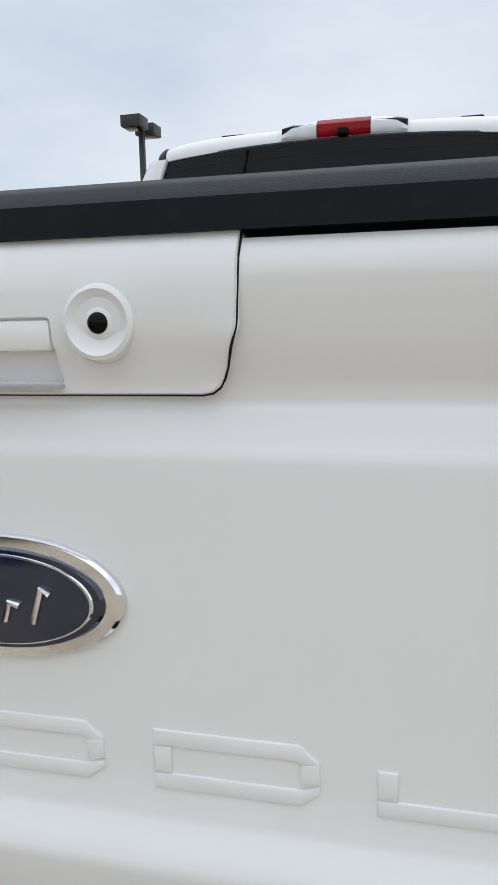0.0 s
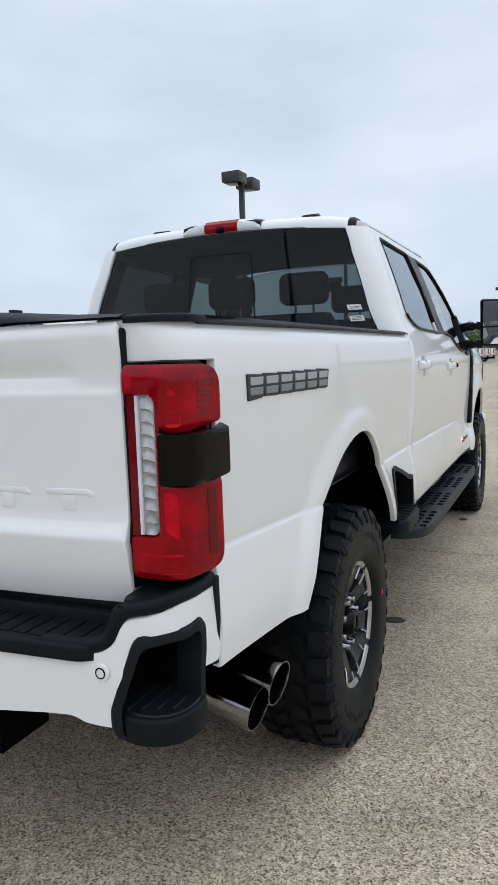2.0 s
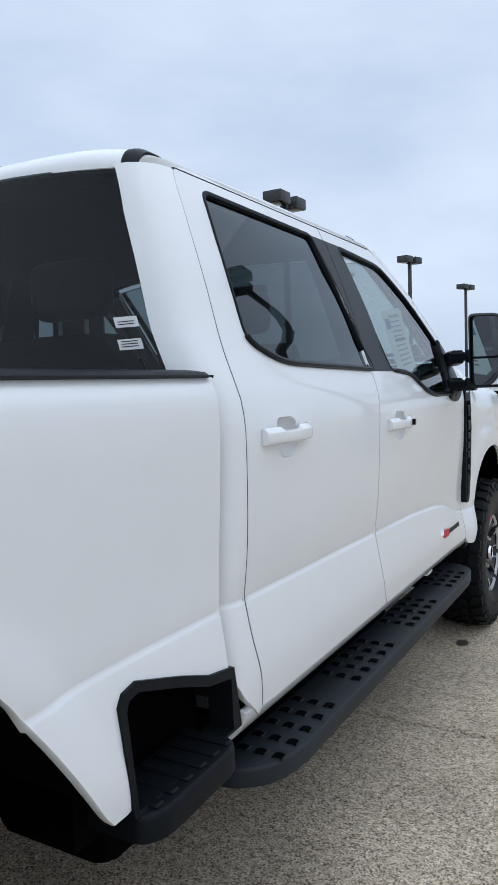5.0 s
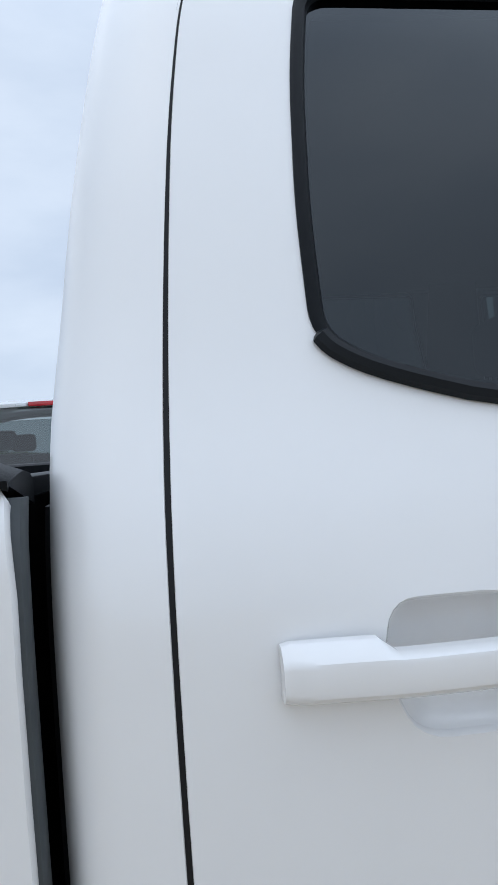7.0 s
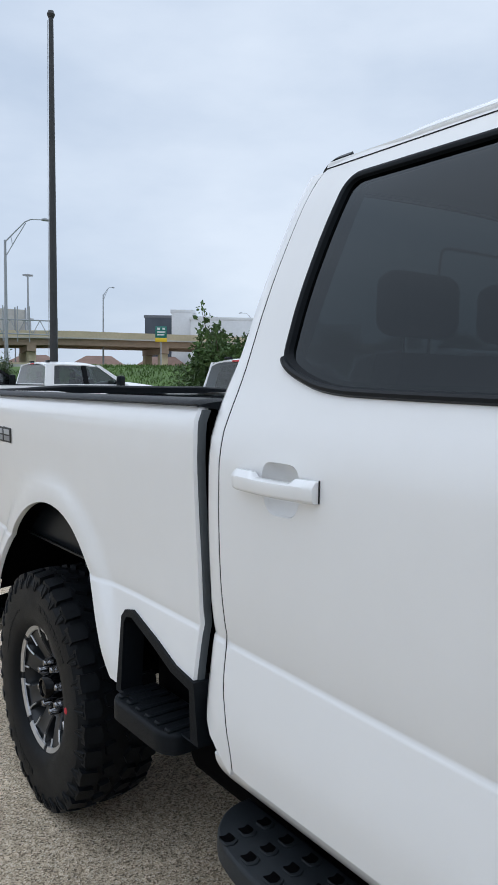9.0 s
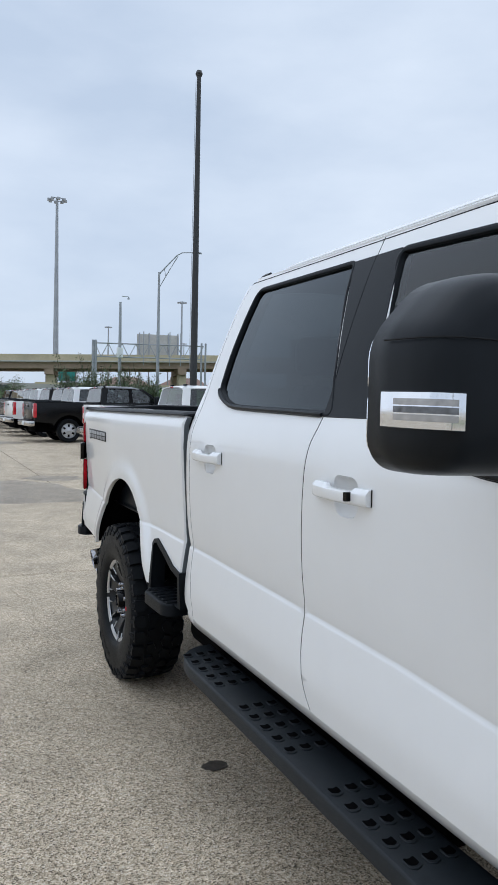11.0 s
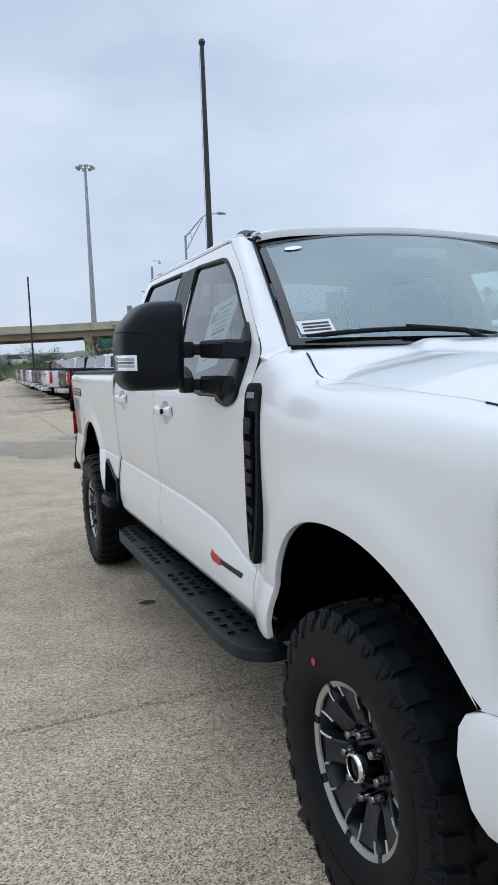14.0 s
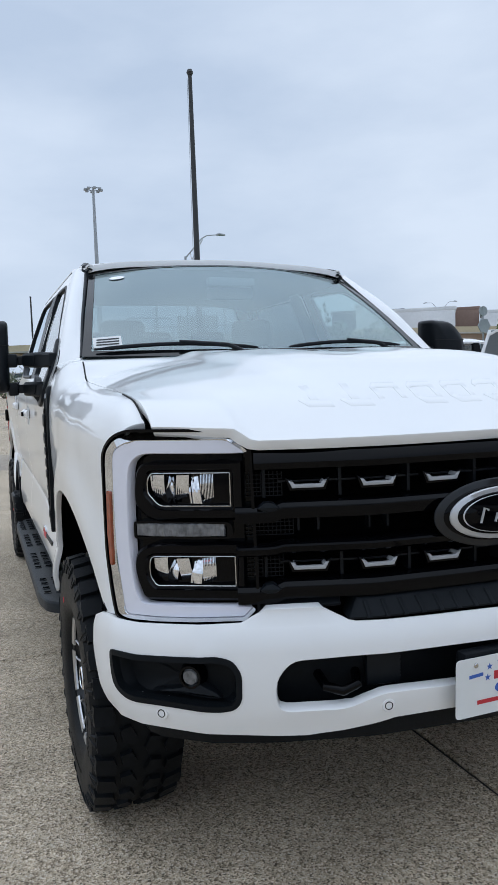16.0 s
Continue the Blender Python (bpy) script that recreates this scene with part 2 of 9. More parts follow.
def rounded(pts, r, seg=4):
    """The outline pts with its corners rounded by r (a number, or one for each corner)."""
    out, n = [], len(pts)
    for i, p in enumerate(pts):
        p, a, b = Vector(p), Vector(pts[i - 1]), Vector(pts[(i + 1) % n])
        ri = r[i] if isinstance(r, (list, tuple)) else r
        if ri <= 0:
            out.append(tuple(p))
            continue
        da, db = (a - p), (b - p)
        ra, rb = min(ri, da.length * 0.48), min(ri, db.length * 0.48)
        s, e = p + da.normalized() * ra, p + db.normalized() * rb
        for k in range(seg + 1):
            t = k / seg
            out.append(tuple(s * (1 - t) ** 2 + p * 2 * t * (1 - t) + e * t * t))
    return out


def loft(rings, closed=True, caps=True):
    """Skins rings of points, each of the same count."""
    bm = bmesh.new()
    made = [[bm.verts.new(p) for p in ring] for ring in rings]
    n = len(rings[0])
    for a, b in zip(made, made[1:]):
        for i in range(n if closed else n - 1):
            j = (i + 1) % n
            bm.faces.new((a[i], a[j], b[j], b[i]))
    if caps and closed:
        bm.faces.new(made[0][::-1])
        bm.faces.new(made[-1])
        bmesh.ops.triangulate(bm, faces=[f for f in bm.faces if len(f.verts) > 4])
    bmesh.ops.recalc_face_normals(bm, faces=bm.faces)
    return bm


def sheet(nu, nv, at, thick=0.0, out=None):
    """A grid of nu x nv cells through at(s, t), s and t from 0 to 1; out: a direction that its front faces."""
    bm = bmesh.new()
    g = [[bm.verts.new(at(i / nu, j / nv)) for j in range(nv + 1)] for i in range(nu + 1)]
    for i in range(nu):
        for j in range(nv):
            bm.faces.new((g[i][j], g[i + 1][j], g[i + 1][j + 1], g[i][j + 1]))
    bm.normal_update()
    turn_out(bm, out)
    if thick:
        rim_in(bm, thick)
    return bm


def turn_out(bm, out):
    if out is not None:
        total = Vector()
        for f in bm.faces:
            total += f.normal * f.calc_area()
        if total.dot(Vector(out)) < 0:
            bmesh.ops.reverse_faces(bm, faces=bm.faces)
            bm.normal_update()


def rim_in(bm, depth):
    """Turns the rim of an open sheet inwards by depth, with a small rounded edge."""
    edges = [e for e in bm.edges if len(e.link_faces) == 1]
    normals = {v: v.normal.copy() for e in edges for v in e.verts}
    r = min(0.004, depth / 3)
    inside = {}
    for v in normals:
        away = Vector()
        for f in v.link_faces:
            away += v.co - f.calc_center_median()
        away -= normals[v] * away.dot(normals[v])
        inside[v] = away.normalized() if away.length else away
    ring0 = {v: bm.verts.new(v.co) for v in normals}
    ring1 = {v: bm.verts.new(v.co - normals[v] * r + inside[v] * r * 0.6) for v in normals}
    ring2 = {v: bm.verts.new(v.co - normals[v] * depth + inside[v] * r * 0.6) for v in normals}
    for e in edges:
        face = e.link_faces[0]
        loop = next(l for l in face.loops if l.edge == e)
        a, b = loop.vert, loop.link_loop_next.vert
        bm.faces.new((ring0[b], ring0[a], ring1[a], ring1[b]))
        bm.faces.new((ring1[b], ring1[a], ring2[a], ring2[b]))


def tube(points, r, seg=10, caps=True):
    """A round bar along points; r is a radius or one for each point."""
    pts = [Vector(p) for p in points]
    rings, up = [], None
    for i, p in enumerate(pts):
        d = (pts[min(i + 1, len(pts) - 1)] - pts[max(i - 1, 0)]).normalized()
        if up is None:
            up = d.orthogonal().normalized()
        up = (up - d * up.dot(d)).normalized()
        side = d.cross(up)
        ri = r[i] if isinstance(r, (list, tuple)) else r
        rings.append([p + (up * math.cos(a) + side * math.sin(a)) * ri for a in (2 * math.pi * k / seg for k in range(seg))])
    return loft(rings, True, caps)


def spin(profile, seg=48, caps=False):
    """Turns a profile of (radius, height) round the local z axis."""
    rings = [[(r * math.cos(2 * math.pi * k / seg), r * math.sin(2 * math.pi * k / seg), h) for k in range(seg)] for r, h in profile]
    return loft(rings, True, caps)


def dense(loop, step, closed=True):
    out = []
    n = len(loop)
    for i in range(n if closed else n - 1):
        a, b = Vector(loop[i]), Vector(loop[(i + 1) % n])
        k = max(1, math.ceil((b - a).length / step))
        out += [tuple(a.lerp(b, j / k)) for j in range(k)]
    if not closed:
        out.append(tuple(loop[-1]))
    return out


def inside(p, loops):
    odd = False
    for loop in loops:
        for i in range(len(loop)):
            (x0, y0), (x1, y1) = loop[i - 1], loop[i]
            if (y0 > p[1]) != (y1 > p[1]) and p[0] < (x1 - x0) * (p[1] - y0) / (y1 - y0) + x0:
                odd = not odd
    return odd


def panel(loops, surf, step=0.05, lines=(), depth=0.02, out=None):
    """A sheet of bodywork: the flat region between loops of (u, v), laid on surf(u, v), with its rim turned in."""
    loops = [dense(l, step) for l in loops]
    pts, edges = [], []
    for l in loops:
        at = len(pts)
        pts += [Vector(p) for p in l]
        edges += [(at + i, at + (i + 1) % len(l)) for i in range(len(l))]
    rim = np.array([tuple(p) for p in pts])
    for line in lines:
        run = [p for p in dense(line, step, False) if inside(p, loops) and np.min(np.hypot(*(rim - p).T)) > 0.006]
        at = len(pts)
        pts += [Vector(p) for p in run]
        edges += [(at + i, at + i + 1) for i in range(len(run) - 1) if (Vector(run[i]) - Vector(run[i + 1])).length < step * 1.6]
    fixed = np.array([tuple(p) for p in pts])
    (u0, v0), (u1, v1) = fixed.min(0), fixed.max(0)
    for i in range(int((u1 - u0) / step) + 1):
        for j in range(int((v1 - v0) / step) + 1):
            p = (u0 + (i + 0.5) * step, v0 + (j + 0.5) * step)
            if inside(p, loops) and np.min(np.hypot(*(fixed - p).T)) > 0.5 * step:
                pts.append(Vector(p))
    verts, _, faces, _, _, _ = geometry.delaunay_2d_cdt(pts, edges, [], 0, 1e-5)
    faces = [f for f in faces if inside(sum((verts[i] for i in f), Vector((0, 0))) / len(f), loops)]
    bm = bmesh.new()
    skin = bm.faces.layers.int.new("skin")
    made = [bm.verts.new(surf(*v)) for v in verts]
    for f in faces:
        a, b, c = (verts[i] for i in f[:3])
        longest = max((a - b).length, (b - c).length, (c - a).length)
        if abs((b - a).cross(c - a)) < longest * 0.0012 and all(np.min(np.hypot(*(rim - tuple(verts[i])).T)) < 1e-4 for i in f):
            continue
        try:
            bm.faces.new([made[i] for i in f])[skin] = 1
        except ValueError:
            pass
    for v in [v for v in bm.verts if not v.link_faces]:
        bm.verts.remove(v)
    bmesh.ops.recalc_face_normals(bm, faces=bm.faces)
    bm.normal_update()
    turn_out(bm, out)
    if depth:
        rim_in(bm, depth)
    return bm


def curve(xs, ys, sigma=0.0):
    """A smooth function through the given points."""
    if not sigma:
        return lambda v: float(np.interp(v, xs, ys))
    grid = np.linspace(xs[0] - 5 * sigma, xs[-1] + 5 * sigma, 1200)
    line = np.interp(grid, xs, ys)
    s0, s1 = (ys[1] - ys[0]) / (xs[1] - xs[0]), (ys[-1] - ys[-2]) / (xs[-1] - xs[-2])
    line = np.where(grid < xs[0], ys[0] + (grid - xs[0]) * s0, np.where(grid > xs[-1], ys[-1] + (grid - xs[-1]) * s1, line))
    step = grid[1] - grid[0]
    k = np.arange(-int(3 * sigma / step) - 1, int(3 * sigma / step) + 2)
    w = np.exp(-0.5 * (k * step / sigma) ** 2)
    table = np.convolve(np.pad(line, len(k) // 2, "reflect", reflect_type="odd"), w / w.sum(), "valid")
    return lambda v: float(np.interp(v, grid, table))


def smooth(a):
    a = min(max(a, 0.0), 1.0)
    return a * a * (3 - 2 * a)


def grow(loop, d):
    """An outline moved outwards by d."""
    n = len(loop)
    c = Vector((sum(p[0] for p in loop) / n, sum(p[1] for p in loop) / n))
    made = []
    for i in range(n):
        a, p, b = Vector(loop[i - 1]), Vector(loop[i]), Vector(loop[(i + 1) % n])
        t = (b - a).normalized()
        nrm = Vector((t.y, -t.x))
        made.append(tuple(p + (nrm if nrm.dot(p - c) > 0 else -nrm) * d))
    return made


def ring_bar(outer, inner, place, low, high, r=0.0):
    """A frame between two outlines of the same count."""
    rings = []
    for pts, w in ((outer, low), (outer, high), (inner, high), (inner, low)):
        rings.append([place(u, v, w) for u, v in pts])
    bm = loft(rings + [rings[0]], True, False)
    bmesh.ops.remove_doubles(bm, verts=bm.verts, dist=1e-6)
    bmesh.ops.recalc_face_normals(bm, faces=bm.faces)
    return bm

# ---------------------------------------------------------------- pickup truck: bodywork
# x: to the truck's right, y: ahead, the rear axle at y = 0, the ground at z = 0.
WHEELBASE, AXLE_Z, TYRE_R = 4.06, 0.425, 0.432
truck = thing("pickup_truck", "white crew cab pickup truck with black trim, parked on concrete", "pickup truck")

crease_z = curve([-1.2, -0.96, -0.62, -0.33, 0.35, 0.7, 1.04, 1.97, 2.55, 2.90, 3.08, 3.21, 3.29, 3.42, 4.7], [0.965, 0.958, 0.944, 0.934, 0.936, 0.942, 0.938, 0.922, 0.910, 0.890, 0.862, 0.822, 0.796, 0.782, 0.775], 0.03)
upper_x = curve([0.80, 0.93, 1.05, 1.15, 1.25, 1.36, 1.42, 1.48, 1.53, 1.58, 1.64, 1.70, 1.78, 1.85, 1.90, 1.95, 2.0, 2.06], [0.985, 0.994, 1.003, 1.009, 1.012, 1.012, 1.004, 0.981, 0.960, 0.942, 0.924, 0.906, 0.879, 0.853, 0.834, 0.814, 0.791, 0.762], 0.010)
bed_x = curve([0.80, 0.93, 1.05, 1.2, 1.35, 1.43, 1.46, 1.476, 1.486, 1.493], [0.98, 0.985, 0.992, 1.002, 1.010, 1.008, 1.003, 0.994, 0.98, 0.965], 0.006)
lower_x = curve([0.45, 0.50, 0.56, 0.65, 0.74, 0.81, 0.87, 0.905, 0.93], [0.925, 0.955, 0.985, 1.003, 1.011, 1.006, 0.998, 0.9925, 0.9885], 0.010)

REAR_ARCH = [(-0.53, 0.66), (-0.50, 0.71), (-0.43, 0.83), (-0.33, 0.95), (-0.19, 1.05), (-0.05, 1.105), (0.10, 1.125), (0.24, 1.10), (0.36, 1.02), (0.45, 0.90), (0.52, 0.79), (0.575, 0.70), (0.60, 0.672)]
FRONT_ARCH = [(3.545, 0.612), (3.556, 0.70), (3.582, 0.81), (3.632, 0.92), (3.73, 1.012), (3.86, 1.064), (4.03, 1.078), (4.18, 1.056), (4.34, 0.985), (4.455, 0.885), (4.535, 0.795)]


def soft_line(pts, n=3):
    """Chaikin's corner cutting, ends kept."""
    for _ in range(n):
        new_pts = [pts[0]]
        for a, b in zip(pts, pts[1:]):
            a, b = Vector(a), Vector(b)
            new_pts += [tuple(a.lerp(b, 0.25)), tuple(a.lerp(b, 0.75))]
        pts = new_pts + [pts[-1]]
    return pts


REAR_ARCH, FRONT_ARCH = soft_line(REAR_ARCH, 2), soft_line(FRONT_ARCH, 2)
REAR_NP, FRONT_NP = np.array(REAR_ARCH), np.array(FRONT_ARCH)
nose_in = curve([3.6, 4.1, 4.35, 4.5, 4.62, 4.72], [0.0, 0.0, 0.01, 0.024, 0.045, 0.07], 0.04)


def side_x(y, z, bed=False):
    """Half the body's width at y and z."""
    zc = crease_z(y)
    section = bed_x if bed else upper_x
    x = section(z) if z >= zc else lower_x(0.93 - (zc - z) * 0.37 / (zc - 0.56))
    if z < zc + 0.13 and z >= zc:
        x = section(z) + (lower_x(0.93) - section(zc)) * (1 - (z - zc) / 0.13)
    x -= 0.0045 * (math.exp(-(z - zc) / 0.022) if z >= zc else 1 - smooth((zc - z) / 0.006))
    for arch in (REAR_NP, FRONT_NP):
        if arch[0][0] - 0.2 < y < arch[-1][0] + 0.2 and z < 1.35:
            d = float(np.min(np.hypot(arch[:, 0] - y, arch[:, 1] - z)))
            x += 0.017 * smooth((0.115 - d) / 0.085) if arch is REAR_NP else 0.024 * smooth((0.19 - d) / 0.15)
    return x - nose_in(y) - 0.040 * smooth((-0.15 - y) / 0.95)


def bed_at(s):
    def at(u, z):
        x = side_x(max(u, -1.06), z, True)
        d, r = -1.06 - u, 0.085
        if d <= 0:
            return Vector((s * x, u, z))
        if d < r * math.pi / 2:
            return Vector((s * (x - r + r * math.cos(d / r)), -1.06 - r * math.sin(d / r), z))
        return Vector((s * (x - r - (d - r * math.pi / 2)), -1.06 - r, z))
    return at


def lean(z):
    """How far the cab's rear corner moves ahead towards the roof."""
    return 0.055 * (max(z - 1.5, 0) / 0.5) ** 1.5


def cab_at(s):
    def at(u, z):
        edge = seam_y(z)
        u += (lean(z)) * min(max((edge - u) / (edge - 1.10), 0), 1)
        return wrapped(u, z)

    def wrapped(u, z):
        top = lean(z)
        p = corner(u - top, z, top)
        return Vector((p.x, p.y + top, p.z))

    def corner(u, z, top):
        r = 0.072 + 0.027 * smooth((z - 1.5) / 0.15)
        front = 1.05 + r
        x = side_x(max(u, front) + top, z)
        d = front - u
        if d <= 0:
            return Vector((s * x, u, z))
        if d < r * math.pi / 2:
            return Vector((s * (x - r + r * math.cos(d / r)), front - r * math.sin(d / r), z))
        return Vector((s * (x - r - (d - r * math.pi / 2)), front - r, z))
    return at


hood_x = curve([3.4, 3.55, 3.75, 4.1, 4.6, 4.72], [0.862, 0.872, 0.882, 0.888, 0.888, 0.880], 0.02)
hood_z = curve([3.4, 3.55, 3.595, 3.63, 3.67, 3.76, 4.0, 4.4, 4.6, 4.66, 4.70], [1.550, 1.545, 1.533, 1.492, 1.460, 1.451, 1.437, 1.412, 1.390, 1.358, 1.324], 0.018)


seam_y = curve([0.645, 0.70, 0.775, 0.84, 0.938, 1.05, 1.25, 1.42, 1.53, 1.58, 1.64, 1.70, 1.78, 1.85, 1.90, 1.95, 2.0, 2.028, 2.040, 2.046], [1.20, 1.195, 1.178, 1.160, 1.153, 1.151, 1.149, 1.150, 1.155, 1.158, 1.162, 1.166, 1.174, 1.182, 1.189, 1.197, 1.209, 1.228, 1.255, 1.34])


def fender_at(s):
    """v is the height up to 1.22; above that it runs over the shoulder to the bonnet's seam, at v = 1.55."""
    def at(y, v):
        if v <= 1.22:
            return Vector((s * side_x(y, v), y, v))
        t = (v - 1.22) / 0.33
        x0, z0, x1, z1 = side_x(y, 1.22), 1.22, hood_x(y), hood_z(y)
        h = z1 - z0
        p = [(x0, z0), (x0 + 0.004, z0 + h * 0.62), (x0 - 0.012, z1 - 0.012), (x1, z1)]
        w = ((1 - t) ** 3, 3 * t * (1 - t) ** 2, 3 * t * t * (1 - t), t ** 3)
        return Vector((s * sum(a * q[0] for a, q in zip(w, p)), y, sum(a * q[1] for a, q in zip(w, p))))
    return at


def on_side(s, lift=0.0):
    return lambda u, v, w=0.0: Vector((s * (side_x(u, v) + lift + w), u, v))


DOOR_REAR = soft_line([(1.34, 2.046), (1.27, 2.043), (1.228, 2.032), (1.209, 2.0), (1.196, 1.95), (1.182, 1.85), (1.174, 1.78), (1.162, 1.64), (1.155, 1.53), (1.150, 1.42), (1.149, 1.25), (1.151, 1.05), (1.154, 0.938), (1.160, 0.84), (1.182, 0.765), (1.198, 0.69), (1.20, 0.65)], 2)
DOOR_FRONT = soft_line([(2.68, 2.028), (2.79, 1.972), (2.98, 1.865), (3.20, 1.705), (3.36, 1.575), (3.398, 1.53), (3.405, 1.44), (3.378, 1.34), (3.366, 1.2), (3.362, 1.04), (3.364, 0.93), (3.368, 0.82), (3.376, 0.70), (3.385, 0.645)], 2)
B_SEAM = [(2.138, 2.044), (2.142, 1.75), (2.146, 1.50), (2.118, 1.42), (2.102, 1.30), (2.094, 1.1), (2.094, 0.92), (2.10, 0.82), (2.13, 0.70), (2.165, 0.648)]
WIN_1 = rounded([(1.291, 1.595), (1.293, 1.72), (1.308, 1.87), (1.330, 1.989), (2.018, 1.982), (2.04, 1.88), (2.135, 1.60), (2.175, 1.513), (1.62, 1.523), (1.45, 1.529), (1.345, 1.560)], [0.025, 0.05, 0.05, 0.035, 0.02, 0.02, 0.02, 0.02, 0.06, 0.06, 0.05], 6)
WIN_2 = rounded([(2.375, 1.512), (2.262, 1.975), (2.70, 1.955), (2.92, 1.838), (3.28, 1.575), (3.30, 1.48), (3.20, 1.40), (2.84, 1.40), (2.70, 1.43), (2.60, 1.495)], [0.02, 0.03, 0.07, 0.1, 0.03, 0.04, 0.05, 0.06, 0.06, 0.06], 5)


def crease_lines(y0, y1):
    ys = np.linspace(y0, y1, 40)
    return [[(float(y), crease_z(float(y)) + d) for y in ys] for d in (-0.030, -0.012, -0.005, 0.0, 0.007, 0.020, 0.045, 0.08)]


sill_lines = [[(1.0, z), (3.5, z)] for z in (0.682, 0.705, 0.735, 0.77, 0.81, 0.85)]


def shift(line, d):
    return [(u + d, v) for u, v in line]


def handle_cup(y0, z):
    """The outline of the recess behind a door handle."""
    return rounded([(y0 + 0.080, z - 0.004), (y0 + 0.088, z + 0.046), (y0 + 0.196, z + 0.046), (y0 + 0.212, z - 0.004), (y0 + 0.194, z - 0.064), (y0 + 0.102, z - 0.064)], [0.01, 0.024, 0.034, 0.01, 0.03, 0.03], 5)


def door_handle(parent, s, y0, y1, z, keyhole):
    """A bar pull over a recessed cup."""
    at = on_side(s)
    outline = handle_cup(y0, z)
    c = Vector((sum(p[0] for p in outline) / len(outline), sum(p[1] for p in outline) / len(outline)))
    rings = []
    for k, w in ((1.03, -0.006), (1.0, -0.0035), (0.95, -0.010), (0.8, -0.022), (0.5, -0.030), (0.02, -0.032)):
        rings.append([at(*(c + (Vector(p) - c) * k), w) for p in outline])
    part("handle_cup", loft(rings, True, False), WHITE, parent)
    rings = []
    for t in np.linspace(0, 1, 41):
        y = y0 + (y1 - y0) * t
        end = min(t, 1 - t) * (y1 - y0)
        bow = 0.016 * smooth(end / 0.11)
        half = 0.0225 * (0.93 + 0.07 * smooth(end / 0.006))
        depth = 0.019 + 0.006 * smooth(end / 0.02)
        base = 0.001 + bow * 0.55
        grip = half - 0.0105 * smooth((t - 0.27) / 0.06) * smooth((0.80 - t) / 0.06)
        ring = [(grip, base), (grip, base + depth * 0.45), (half - 0.0125, base + depth), (-half * 0.72, base + depth * 0.94), (-half, base + depth * 0.6), (-half, base)]
        ring = rounded(ring, [0, 0.002, 0.004, 0.004, 0.004, 0], 2)
        rings.append([at(y, z + a, w) for a, w in ring])
    handle = part("door_handle", loft(rings), WHITE, parent, sharp=26)
    if keyhole:
        part("lock_cylinder", prism(rounded([(y1 - 0.068, z - 0.012), (y1 - 0.052, z - 0.012), (y1 - 0.052, z + 0.012), (y1 - 0.068, z + 0.012)], 0.005), 0.026, 0.042, at), GLOSS, handle)
    gap = prism(rounded([(y1 + 0.0004, z - 0.021), (y1 + 0.002, z - 0.021), (y1 + 0.002, z + 0.024), (y1 + 0.0004, z + 0.024)], 0.0006, 1), 0.0005, 0.003, at)
    part("handle_gasket", gap, SEAL, handle)


def window_trim(parent, loop, s, width, name, mat, lift=0.004):
    """A raised moulding round a window opening."""
    c = Vector((sum(p[0] for p in loop) / len(loop), sum(p[1] for p in loop) / len(loop)))
    n = len(loop)
    outer, inner, deep = [], [], []
    for i in range(n):
        a, p, b = Vector(loop[i - 1]), Vector(loop[i]), Vector(loop[(i + 1) % n])
        d = (b - a).normalized()
        nrm = Vector((d.y, -d.x))
        if nrm.dot(p - c) < 0:
            nrm = -nrm
        outer.append(p + nrm * width)
        inner.append(p - nrm * 0.003)
        deep.append(p - nrm * 0.014)
    at = on_side(s)
    rings = [[at(*p, w) for p in pts] for pts, w in ((outer, -0.004), (outer, lift * 0.6), ([Vector(a).lerp(b, 0.25) for a, b in zip(outer, map(Vector, loop))], lift), ([Vector(a).lerp(b, 0.75) for a, b in zip(outer, map(Vector, loop))], lift), (inner, lift * 0.3), (deep, -0.03))]
    return part(name, loft(rings, True, False), mat, parent)


